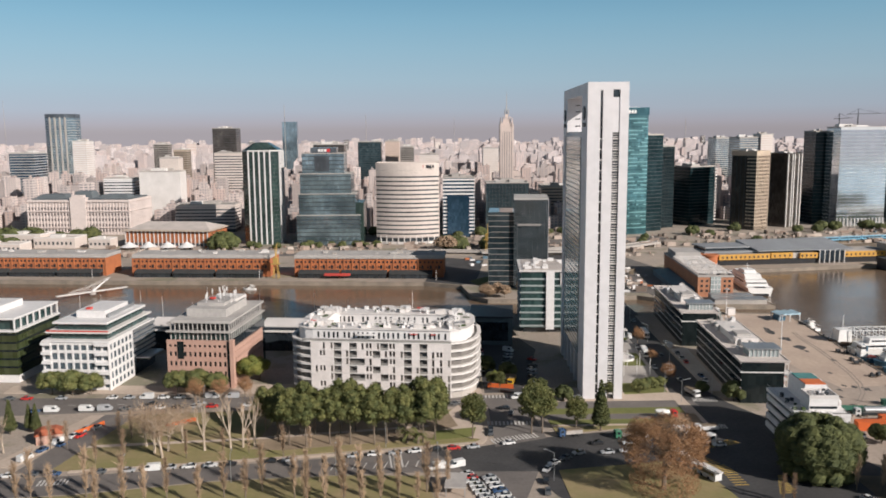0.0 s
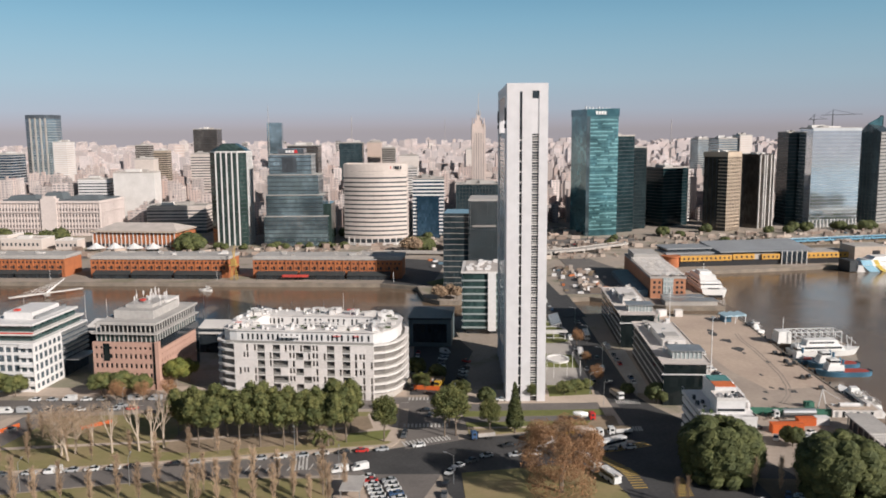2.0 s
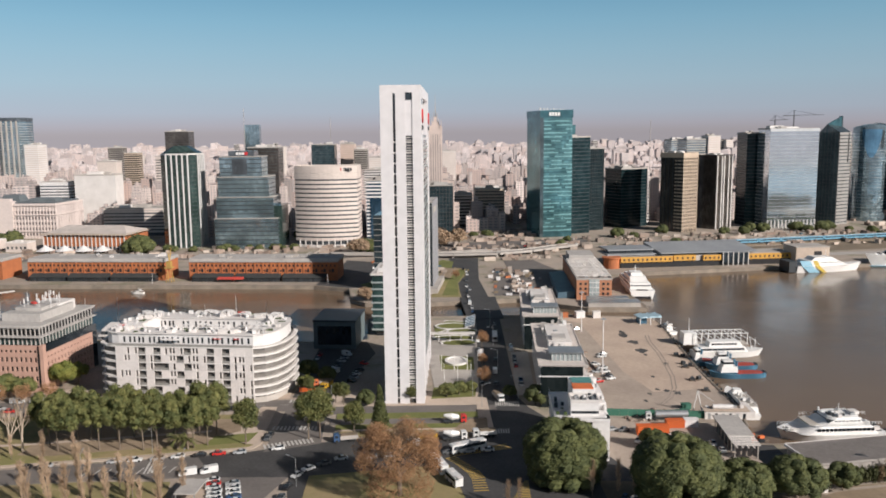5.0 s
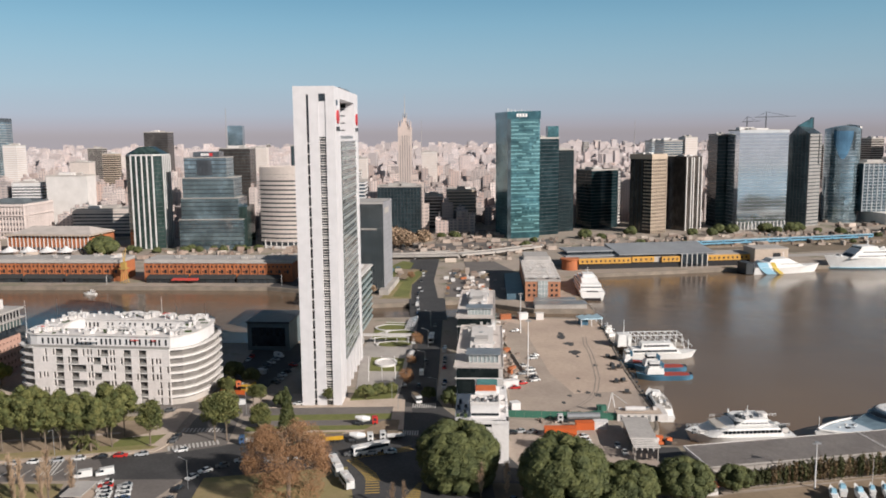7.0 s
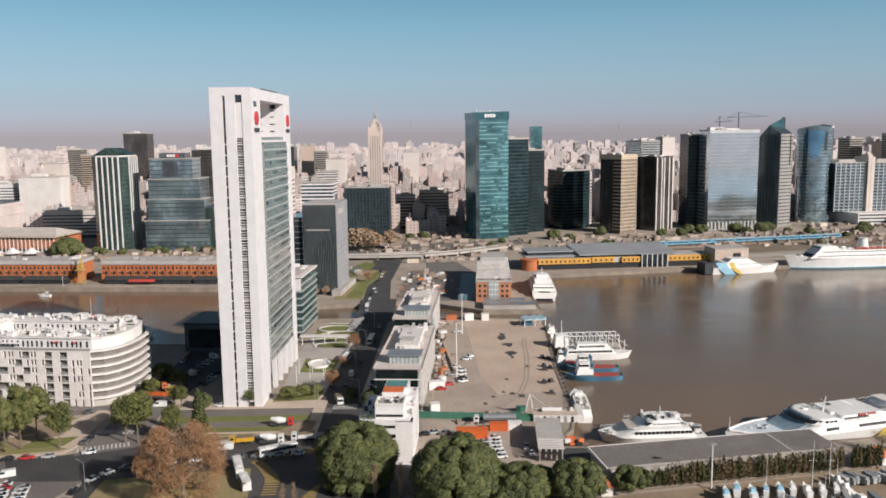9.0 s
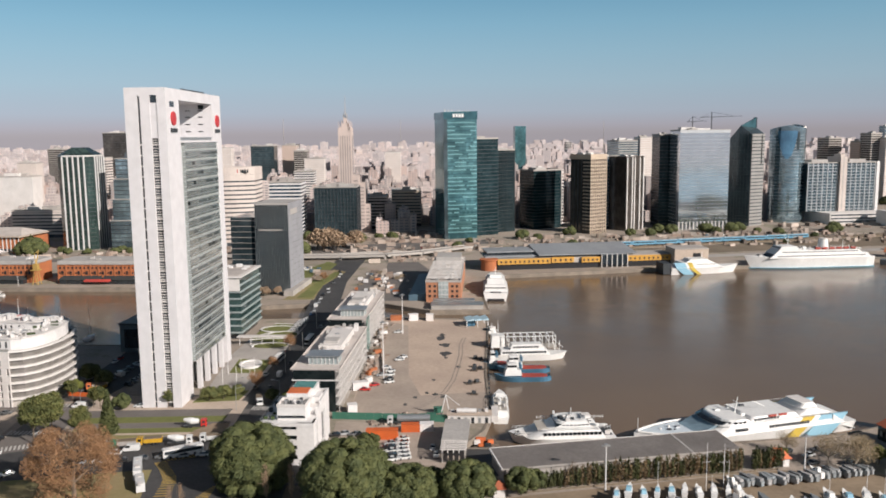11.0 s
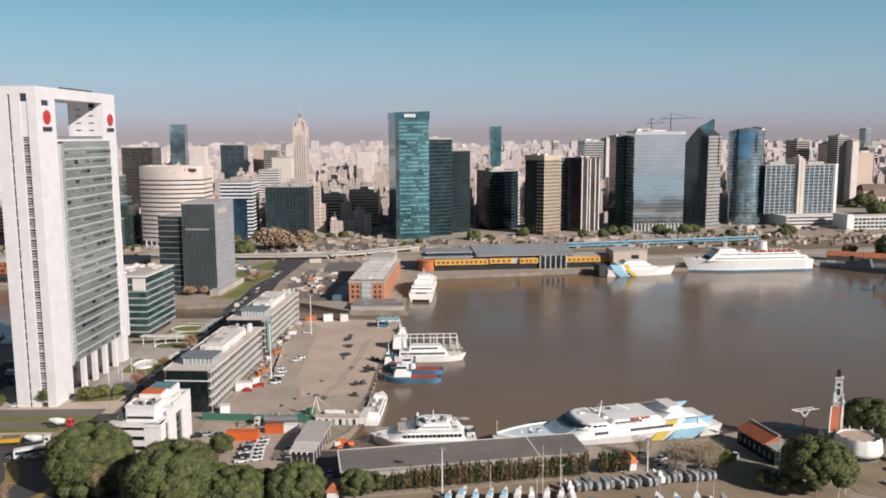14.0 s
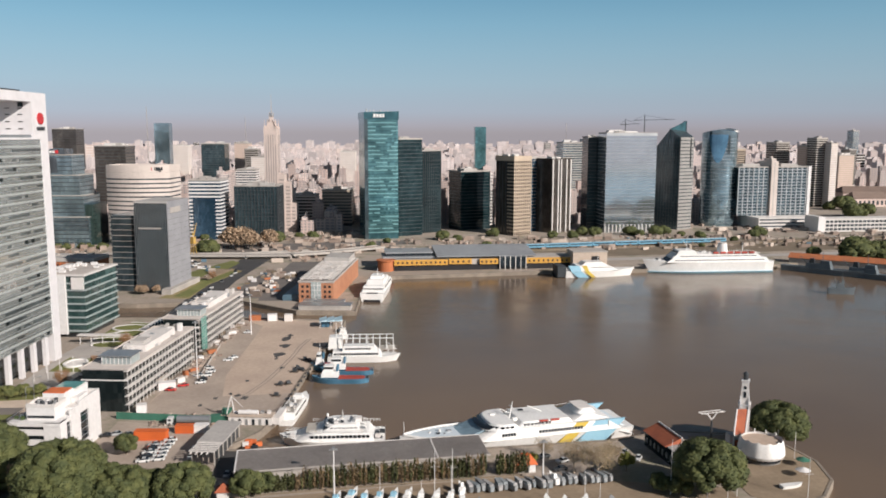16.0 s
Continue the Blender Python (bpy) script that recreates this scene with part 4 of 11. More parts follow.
# pale classical palace
def palace():
    th = thing("palace", "long pale classical palace with rows of windows and slate mansards", "palace", pose(-425.5, 864.5, 0, 0, 0, -8))
    W, D, H = 105.0, 56.0, 33.0
    part("body", MB().box(0, 0.6, 0, W, D, H), M["palacestone"], th)
    n = 32
    pil = MB().box(-0.5, 0, 0, 0.5, 0.8, H).mesh("pilaster")
    pil.materials.append(M["palacestone"])
    win = MB().box(-0.7, 0.3, 0, 0.7, 0.9, 2.8).mesh("window")
    win.materials.append(M["recess0"])
    rows = (3, 8.4, 13.8, 19.2, 25.0)
    for k in range(n + 1):
        part("pilaster", pil, None, th, m=pose(k * W / n, 0, 0))
    for k in range(n):
        for z in rows:
            part("window", win, None, th, m=pose((k + 0.5) * W / n, 0.1, z))
    for k in range(12):
        part("pilaster", pil, None, th, m=pose(W, k * D / 11, 0, 0, 0, 90))
        if k < 11:
            for z in rows:
                part("window", win, None, th, m=pose(W, (k + 0.5) * D / 11, z, 0, 0, 90) @ pose(0, -0.2, 0))
    for z in (7.0, 23.4, H):
        part("cornice", MB().box(-0.8, -0.8, z, W + 0.8, D, z + 0.9), M["palacestone"], th)
    part("balustrade", MB().ring(rect(W, D), inset(rect(W, D), 0.6), H + 0.9, H + 2.3), M["palacestone"], th)
    part("roof", MB().prism([(3, 4), (W - 3, 4), (W - 3, D - 3), (3, D - 3)], H + 0.9, H + 3.4), M["slate"], th)
    for x, w_, hh in ((3, 34, 5), (42, 22, 8), (70, 32, 5)):
        part("mansard", MB().cbox(x + w_ / 2, 18, H + 2, w_, 18, hh, 0, 0.72), M["slate"], th, "dark slate mansard")
    part("pavilion", MB().box(45, -1.6, 0, 61, 6, H + 4.5).box(47, -1.2, H + 4.5, 59, 4, H + 7.0), M["palacestone"], th)
    return th


M["recess0"] = surface("old_window", (0.16, 0.14, 0.135), (0.11, 0.10, 0.10), rough=0.4)
M["palacestone"] = surface("palace_stone", (0.66, 0.575, 0.54), (0.58, 0.50, 0.47), rough=0.85, big=0.04, small=0.5)
M["slate"] = surface("slate_roof", (0.13, 0.15, 0.16), (0.10, 0.115, 0.125), rough=0.6)
palace()
th = thing("red_hall", "red brick exhibition hall with white piers under a pale sheet roof", "hall", pose(-300, 758, 0, 0, 0, -12.5))
part("body", MB().box(0, 0.6, 0, 78, 44, 13), M["brick"], th)
for k in range(21):
    part("pier", MB().box(k * 3.85, 0, 0, k * 3.85 + 0.8, 0.7, 14.5), M["offwhite"], th)
for k in range(20):
    part("window", MB().box(k * 3.85 + 1.2, 0.3, 1.5, k * 3.85 + 3.4, 0.9, 4.2), M["hazedark"], th)
part("roof", MB().prism([(-2, -2), (80, -2), (80, 46), (-2, 46)], 14.5, 15.4), M["paving"], th)
part("roof_ridge", MB().add([(0, 4, 15.4), (78, 4, 15.4), (78, 44, 15.4), (0, 44, 15.4), (12, 22, 21), (66, 22, 21)], [(0, 1, 5, 4), (1, 2, 5), (2, 3, 4, 5), (3, 0, 4)]), M["roofdeck"], th)
for k in range(4):
    solid("market_tent", MB().cyl(0, 0, 0, 0.3, 2.4, 6).cyl(0, 0, 2.2, 8, 2.0, 10, 4).cyl(0, 0, 4.2, 4, 2.6, 10, 0.4), M["white"], "white peaked canvas tent before the hall", "tent", pose(-292 + k * 17, 742 - k * 2.4, 0), "market tents")
for x, y, w, d, h in ((-470, 780, 40, 24, 9), (-425, 772, 50, 26, 11), (-380, 760, 38, 22, 9), (-330, 752, 20, 14, 8), (-530, 800, 50, 30, 10), (-440, 742, 60, 18, 7)):
    th = thing("low_building", "low pale flat-roofed building behind the docks", "building", pose(x, y, 0, 0, 0, -9), "low buildings")
    part("body", MB().box(0, 0, 0, w, d, h), M["paleplaster"], th)
    part("parapet", MB().ring(rect(w, d), inset(rect(w, d), 0.5), h, h + 0.9), M["offwhite"], th)
    for k in range(int(w / 4)):
        part("window", MB().box(1.2 + k * 4, -0.1, h * 0.35, 3 + k * 4, 0.2, h * 0.65), M["hazedark"], th)
    part("roof_unit", MB().box(w * 0.3, d * 0.3, h, w * 0.6, d * 0.6, h + 2.4), M["offwhite"], th)

# low plaster city to the horizon
rng = random.Random(5)
KEEP = [(-400, 885, 48), (-345, 880, 48), (-370, 882, 48), (-370, 840, 40), (-420, 850, 35), (-320, 850, 40), (-300, 850, 40), (-262, 790, 62), (-243, 862, 45), (-180, 775, 34), (-118, 768, 45), (-46, 765, 42), (4, 800, 28), (52, 805, 32), (62, 870, 34), (168, 800, 42), (202, 820, 34), (226, 840, 32),
        (275, 855, 32), (312, 825, 28), (345, 840, 34), (412, 880, 30), (430, 840, 48), (480, 862, 38), (552, 884, 36), (600, 870, 62), (700, 815, 90), (-318, 968, 40), (-367, 985, 30), (124, 915, 30), (90, 895, 25), (-125, 950, 30)]


def city(name, y0, y1, step, hmean, hmax, xr, mat, sig=0.45, front=None):
    mb = MB()
    y = y0
    while y < y1:
        half = xr(y)
        x = -half - 160
        while x < half + 420:
            w, d = step * rng.uniform(0.45, 1.0), step * rng.uniform(0.5, 1.0)
            h = min(hmax, hmean * rng.lognormvariate(0, sig))
            cx, cy = x + rng.uniform(0, step * 0.6), y + rng.uniform(0, step * 0.7)
            x += step * rng.uniform(0.7, 1.15)
            if front and cy < front(cx):
                continue
            if any((cx - kx) ** 2 + (cy - ky) ** 2 < kr * kr for kx, ky, kr in KEEP):
                continue
            a = rng.choice((-6, -4, -5, 2))
            mb.cbox(cx, cy, -1, w, d, h + 1, a)
            q = rng.random()
            if q < 0.6:
                mb.cbox(cx + rng.uniform(-.2, .2) * w, cy + rng.uniform(-.2, .2) * d, h, w * rng.uniform(0.2, 0.5), d * rng.uniform(0.2, 0.5), rng.uniform(2, 6), a)
            if q < 0.3:
                mb.cbox(cx + rng.uniform(-.3, .3) * w, cy - d * 0.3, h, w * 0.15, d * 0.15, rng.uniform(2, 4), a)
        y += step * 0.9
    return solid(name, mb, mat, "dense pale plaster city blocks reaching into the haze", "city blocks", kind="stuff")


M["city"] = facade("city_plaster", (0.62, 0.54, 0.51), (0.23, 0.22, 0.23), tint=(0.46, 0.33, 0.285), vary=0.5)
# farther rows: paler walls and fainter windows put distance haze into the colour
M["city_hazed"] = facade("city_plaster_hazed", (0.67, 0.595, 0.58), (0.32, 0.30, 0.315), tint=(0.58, 0.46, 0.42), vary=0.42)
city("city_blocks", 815, 1500, 13.5, 17, 48, lambda y: y * 0.62, M["city"], 0.5, lambda x: 1230 if x > 630 else 905 if x > 130 else (835 if x > -230 else 890 - (x + 300) * 0.1))
city("city_blocks", 1500, 2700, 22, 18.5, 60, lambda y: y * 0.60, M["city_hazed"], 0.5)
city("city_blocks", 2700, 4950, 42, 20, 70, lambda y: y * 0.58, M["city_hazed"], 0.5)
for k in range(26):
    x, y = rng.uniform(-1500, 2200), rng.uniform(1700, 4300)
    office("far_tower", "distant residential tower above the roofs", x, y, rng.uniform(-8, 8), rng.uniform(16, 26), rng.uniform(16, 26), rng.uniform(42, 78), rng.choice((M["paleplaster"], M["pinkplaster"], M["bronze"])), M["offwhite"], 6.4, 2.0, group="far towers", kit=False)
for x, y, h in ((-232, 1500, 150), (-90, 1700, 136), (560, 1650, 125), (180, 2600, 150), (-1050, 2300, 190)):
    solid("radio_mast", MB().tube((0, 0, 0), (0, 0, h), 0.9, 0.35, 5), M["concrete"], "thin lattice radio mast above the roofs", "mast", pose(x, y, 0), "radio masts")

# ---- the white tower ----
def white_tower():
    W, D, H = 14.7, 67.5, 116.9
    th = thing("white_tower", "tall white office tower with an open portal at the top", "office tower", pose(-0.4, 299.4, 0, 0, 0, -6.0))
    s0, s1, s2, s3 = 0.31 * W, 0.375 * W, 0.615 * W, 0.785 * W
    wall = part("front_wall", MB().box(0, 0, 0, s0, 1.4, H - 3.6).box(s1, 0, 0, s2, 1.4, H - 3.6).box(s3, 0, 0, W, 1.4, H - 3.6)
                .box(0, 0, H - 3.6, s0, 1.4, H).box(s0, 0, H - 2.4, s1, 1.4, H).box(s1, 0, H - 3.6, s2, 1.4, H).box(s2, 0, H - 2.2, s3, 1.4, H).box(s3, 0, H - 3.6, W, 1.4, H)
                .box(s2, 0.25, 99.5, s3, 1.4, H - 4.9), M["towerwhite"], th)
    part("front_pier", MB().box(0, 1.4, 0, W, 14, H - 3.5), M["towerwhite"], th)
    part("portal_beam", MB().box(0, 1.4, H - 3.5, W, D, H), M["towerwhite"], th)
    part("rear_pier", MB().box(0, 55.0, 97.8, W, D, H - 3.5).box(0, 61.5, 0, W, D, 97.8), M["towerwhite"], th)
    part("roof_screen", MB().box(W - 1.2, 20, H, W - 0.8, 48, H + 1.1), M["darkmetal"], th, "dark louvred screen")
    part("roof_edge", MB().ring([(0, 0), (W, 0), (W, D), (0, D)], [(0.5, 0.5), (W - 0.5, 0.5), (W - 0.5, D - 0.5), (0.5, D - 0.5)], H, H + 0.45), M["towerwhite"], th)
    # window slots in the front
    part("narrow_glazing", MB().box(s0, 0.9, 0, s1, 1.38, H - 2.6), M["dark"], th)
    part("wide_glazing", MB().box(s2, 0.9, 0, s3, 1.38, 99.5), M["slitglass"], th)
    part("top_window", MB().box(s2 + 0.1, 0.5, H - 4.9, s3 - 0.1, 1.38, H - 2.2), M["dark"], th)
    sill = MB().box(0, 0, 0, s3 - s2, 0.6, 0.4).box(0, 0.05, 0.8, s3 - s2, 0.6, 1.05).box(0, 0.05, 1.75, s3 - s2, 0.6, 1.95).box(0, 0.05, 2.7, s3 - s2, 0.6, 2.9).mesh("spandrel")
    sill.materials.append(M["offwhite"])
    small = MB().box(0, 0, 0, s1 - s0, 0.4, 0.5).mesh("spandrel")
    small.materials.append(M["offwhite"])
    k, z = 0, 2.0
    while z < 98:
        part("spandrel", sill, None, th, m=pose(s2, 0.35, z))
        part("spandrel", small, None, th, m=pose(s0, 0.5, z))
        z += 3.8
    # glazed flank: pale strip, then floors of panes between thin transoms, many of them dark or tilted open
    part("glass_strip", MB().box(1.6, 14, 11, W - 1.6, 19.5, 98), M["strip"], th, "pale recessed glass strip")
    part("glass_flank", MB().box(0.35, 19.5, 12.5, W - 0.35, 61.5, 97.8), M["towerglass"], th, "grey-green mirror glazing with opened panes")
    line = MB().ring([(0.2, 19.4), (W - 0.2, 19.4), (W - 0.2, 61.4), (0.2, 61.4)], [(0.5, 19.8), (W - 0.5, 19.8), (W - 0.5, 61.2), (0.5, 61.2)], 0, 0.16).mesh("transom")
    line.materials.append(M["metal"])
    z = 12.6
    while z < 97.6:
        part("transom", line, None, th, m=pose(0, 0, z))
        z += 1.9
    pane = MB().box(0, 0, 0, 0.1, 2.5, 0.95).mesh("dark_pane")
    pane.materials.append(M["panedark"])
    tilt = MB().box(0, 0, 0, 0.1, 2.4, 1.5).mesh("open_pane")
    tilt.materials.append(M["black"])
    band = MB().box(-0.02, 19.6, 0, 0.06, 61.3, 0.7).mesh("spandrel_band")
    band.materials.append(M["flankband"])
    r = random.Random(3)
    for f in range(22):
        zf = 12.8 + f * 3.8
        part("spandrel_band", band, None, th, m=pose(W - 0.32, 0, zf + 1.95))
        on = False
        for b in range(16):
            on = r.random() < (0.72 if on else 0.22)
            if on:
                part("dark_pane", pane, None, th, m=pose(W - 0.36, 19.9 + b * 2.6, zf + 0.35))
            elif r.random() < 0.06:
                part("open_pane", tilt, None, th, m=pose(W - 0.34, 19.9 + b * 2.6, zf + 0.2))
    part("flank_cap", MB().box(0.1, 14.0, 97.8, W - 0.1, 55.0, 98.6), M["towerwhite"], th)
    part("parapet", MB().box(0.5, 15, 98.6, 0.7, 54.9, 99.8).box(W - 0.7, 15, 98.6, W - 0.5, 54.9, 99.8), M["metal"], th)
    # slots in the rear pier's inner wall
    slot = MB().box(0, 0, 0, 2.0, 0.25, 0.35).mesh("slot")
    slot.materials.append(M["black"])
    for zz in (102.0, 105.0, 108.0, 110.6):
        for xx in (3.4, 8.8):
            part("slot", slot, None, th, m=pose(xx, 54.8, zz))
    part("slot", MB().box(9.0, 54.7, 111.4, 11.2, 55.1, 113.2), M["black"], th)
    part("corner_window", MB().box(W - 0.2, 4.0, H - 6.2, W + 0.03, 8.6, H - 4.2), M["dark"], th)
    # emblem: red disc over a dark bar
    for sx, yy in ((1, 7.0), (1, 61.5), (-1, 7.0), (-1, 61.5)):
        x = W if sx > 0 else 0.0
        disc = MB()
        n = 24
        vs = [(x + sx * dx, yy + 2.5 * math.cos(2 * math.pi * i / n), 106.6 + 2.5 * math.sin(2 * math.pi * i / n)) for dx in (0.0, 0.5) for i in range(n)]
        fs = [(i, (i + 1) % n, n + (i + 1) % n, n + i) for i in range(n)] + [tuple(range(n, 2 * n)), tuple(range(n))]
        disc.add(vs, fs)
        part("emblem", disc, M["red"] if sx > 0 else M["darkmetal"], th, "red disc emblem")
        xa, xb = sorted((x, x + sx * 0.45))
        bars = MB()
        for q in (-3.1, -1.5, 0.2, 1.9):
            bars.box(xa, yy + q, 101.6, xb, yy + q + 1.2, 103.1)
        part("sign_bar", bars, M["darkmetal"], th, "dark sign of block shapes")
    # undercroft
    col = MB().box(0, 0, 0, 1.6, 2.4, 12.5).mesh("column")
    col.materials.append(M["towerwhite"])
    for yy in (24, 34, 44, 54):
        part("column", col, None, th, m=pose(W - 1.7, yy, 0))
        part("column", col, None, th, m=pose(0.1, yy, 0))
    part("lobby", MB().box(3.5, 14, 0, W - 4.0, 61.5, 12.5), M["dark"], th)
    part("soffit", MB().box(0.4, 19.5, 12.3, W - 0.4, 61.5, 12.5), M["concrete"], th)
    return th


M["towerwhite"] = surface("tower_white", (0.66, 0.64, 0.65), (0.63, 0.612, 0.622), rough=0.5, big=0.03, small=0.25)
M["strip"] = surface("pale_panel", (0.46, 0.47, 0.48), (0.40, 0.41, 0.42), rough=0.35, big=0.1, small=0.8)
M["slitglass"] = glazing("slit_glass", (0.06, 0.065, 0.07), vary=0.9, cell=(1.3, 1.9))
M["towerglass"] = glazing("tower_glass", (0.50, 0.54, 0.52), rough=0.14, cell=(2.6, 1.9), vary=0.3, metal=0.7, blot=0.8)
M["panedark"] = glazing("dark_window_pane", (0.05, 0.06, 0.062), rough=0.12, cell=(2.6, 3.8), vary=0.8)
M["flankband"] = surface("flank_spandrel", (0.40, 0.42, 0.41), (0.34, 0.36, 0.35), rough=0.3, big=0.1, small=0.8)
# dark brown-grey that puts the shade of loggias and recesses into the colour
M["recess"] = surface("painted_recess_shade", (0.20, 0.185, 0.17), (0.13, 0.12, 0.11), rough=0.7, big=0.3, small=1.5)
M["orange"] = surface("orange_roof", (0.62, 0.16, 0.05), (0.5, 0.13, 0.05), rough=0.8)
M["plants"] = surface("roof_plants", (0.06, 0.09, 0.03), (0.04, 0.06, 0.025), rough=0.95, small=2.0)
white_tower()


# ---- the white apartment block ----
def apartment_block():
    th = thing("apartment_block", "white apartment block with staggered loggias and a roof of terraces", "apartment building", pose(-102.5, 315.5, 0, 0, 0, -11))
    out = [(0, 0), (54, 0), (58.5, 2.2), (61.5, 6), (63.4, 12), (64, 20), (63, 29), (60, 36.5), (55, 41.5), (2, 41.5), (-5, 38), (-9, 32), (-10, 24), (-10, 10), (-8, 4), (-4, 0.8)]
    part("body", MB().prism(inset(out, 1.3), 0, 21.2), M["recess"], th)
    F = 3.03
    # bands of the rounded ends and the back
    outer, inner = out, inset(out, 1.4)
    for k in range(1, 8):
        z = k * F
        mb = MB()
        for i in range(1, len(out)):
            j = (i + 1) % len(out)
            mb.prism([outer[i], outer[j], inner[j], inner[i]], z - 0.18, z + (0.62 if k < 7 else 0.5))
        part("balcony_band", mb, M["offwhite"], th)
    part("plinth", MB().prism(inset(out, 0.8), 0, 2.2), M["concrete"], th)
    # front: slabs, panels, loggias
    slab = MB().box(0, -0.06, -0.18, 54, 1.4, 0.18).mesh("floor_slab")
    slab.materials.append(M["offwhite"])
    for k in range(1, 8):
        part("floor_slab", slab, None, th, m=pose(0, 0, k * F))
    solid_p = MB().box(0, 0, 0.18, 3.0, 0.5, F - 0.18).mesh("panel")
    win_p = MB().box(0, 0, 0.18, 0.45, 0.5, F - 0.18).box(1.35, 0, 0.18, 1.75, 0.5, F - 0.18).box(2.65, 0, 0.18, 3.0, 0.5, F - 0.18).box(0.45, 0, 0.18, 1.35, 0.5, 0.75).box(1.75, 0, 0.18, 2.65, 0.5, 0.75).mesh("panel")
    one_p = MB().box(0, 0, 0.18, 1.7, 0.5, F - 0.18).box(2.6, 0, 0.18, 3.0, 0.5, F - 0.18).mesh("panel")
    rail = MB().box(0.05, 0.0, 0.18, 2.95, 0.08, 1.15).mesh("balustrade")
    for me in (solid_p, win_p, one_p):
        me.materials.append(M["panel"])
    rail.materials.append(M["rail"])
    r = random.Random(11)
    for k in range(0, 7):
        for b in range(18):
            if k == 6 and b % 2 == 0:
                kind = solid_p
            loggia = b in (3, 5, 12, 14) or (b == 8 and k % 2) or (b == 9 and not k % 2) or (b == 6 and k in (2, 4))
            if loggia:
                part("balustrade", rail, None, th, m=pose(b * 3.0, 0.1, k * F))
                continue
            kind = win_p if (b in (1, 16) and k % 2) or (b in (7, 10) and r.random() < 0.6) else (one_p if r.random() < 0.35 else solid_p)
            part("panel", kind, None, th, m=pose(b * 3.0, r.uniform(-0.05, 0.03), k * F))
    # set-back upper storey round the court
    up_o, up_i = inset(out, 2.8), inset(out, 12.0)
    part("upper_storey", MB().ring(up_o, up_i, 21.2, 25.6), M["white"], th)
    part("court_floor", MB().prism(inset(out, 11.9), 21.2, 21.35), M["roofdeck"], th)
    ro, ri = inset(out, 2.3), inset(out, 12.4)
    part("roof_edge", MB().ring(ro, ri, 25.6, 25.95), M["offwhite"], th)
    tall = MB().box(0, -0.04, 0, 0.75, 0.05, 2.3).mesh("window")
    tall.materials.append(M["dark"])
    for k in range(26):
        u = 2.2 + k * 1.95 + r.uniform(-0.4, 0.4)
        part("window", tall, None, th, m=pose(u, 2.79, 22.2))
        if r.random() < 0.8:
            part("window", tall, None, th, m=pose(u, 41.5 - 12.02, 22.2 if u > 6 else 22.2))
    part("glass_balustrade", MB().box(-3, 0.35, 21.4, 54, 0.45, 22.4), M["rail"], th)
    part("awning", MB().box(38, 1.9, 24.1, 41, 2.8, 24.2), M["awning"], th, "red edged awning")
    part("awning", MB().box(46, 1.9, 24.1, 48, 2.8, 24.2), M["awning"], th, "red edged awning")
    part("awning", MB().box(18, 0.9, 23.6, 25, 2.8, 23.9), M["white"], th)
    # rooftop terraces: chimneys, pergolas, planters, parasols
    def on_roof(f, depth):
        n = len(out)
        i = int(f * n) % n
        g = f * n - int(f * n)
        a, b = inset(out, depth)[i], inset(out, depth)[(i + 1) % n]
        return a[0] + (b[0] - a[0]) * g, a[1] + (b[1] - a[1]) * g
    for _ in range(190):
        u, v = on_roof(r.random(), r.uniform(4, 11))
        if r.random() < 0.55:
            u, v = r.uniform(0, 54), (r.uniform(4, 11) if r.random() < 0.6 else r.uniform(31, 38))
        c = r.random()
        if c < 0.45:
            part("chimney", MB().cbox(u, v, 25.6, r.uniform(0.5, 1.3), r.uniform(0.5, 1.1), r.uniform(0.8, 2.6), r.uniform(0, 20)), M["white"], th)
        elif c < 0.62:
            part("planter", MB().cbox(u, v, 25.6, r.uniform(1, 3), r.uniform(0.6, 1.2), r.uniform(0.5, 1.2), r.uniform(0, 30)), M["plants"], th)
        elif c < 0.72:
            w, d = r.uniform(2.5, 5), r.uniform(2, 3)
            per = part("pergola", MB().ring([(u - w / 2, v - d / 2), (u + w / 2, v - d / 2), (u + w / 2, v + d / 2), (u - w / 2, v + d / 2)], [(u - w / 2 + 0.2, v - d / 2 + 0.2), (u + w / 2 - 0.2, v - d / 2 + 0.2), (u + w / 2 - 0.2, v + d / 2 - 0.2), (u - w / 2 + 0.2, v + d / 2 - 0.2)], 27.7, 27.95), M["white"], th)
            for q in range(1, int(w / 1.1)):
                part("slat", MB().cbox(u + q * 1.1 - w / 2, v, 27.95, 0.25, d, 0.15), M["white"], per)
            for qa, qb in ((-1, -1), (1, -1), (1, 1), (-1, 1)):
                part("post", MB().cbox(u + qa * (w / 2 - 0.1), v + qb * (d / 2 - 0.1), 25.6, 0.2, 0.2, 2.1), M["white"], per)
        elif c < 0.93:
            part("roof_unit", MB().cbox(u, v, 25.6, r.uniform(1.5, 3.2), r.uniform(1.2, 2.2), r.uniform(1.2, 2.0), r.uniform(0, 10)), M["offwhite"], th)
        else:
            part("canopy", MB().cbox(u, v, 27.6, 2.6, 2.2, 0.25).cbox(u, v, 25.6, 0.15, 0.15, 2.1), r.choice((M["awning"], M["rail"], M["offwhite"])), th)
    part("roof_mast", MB().tube((34, 38, 25.6), (34, 38, 34), 0.12, 0.05), M["white"], th)
    return th


M["panel"] = surface("facade_panel", (0.72, 0.67, 0.645), (0.63, 0.585, 0.56), rough=0.7, big=0.2, small=1.4, single=0.06)
M["rail"] = surface("glass_rail", (0.33, 0.32, 0.30), (0.24, 0.23, 0.22), rough=0.3, big=0.4)
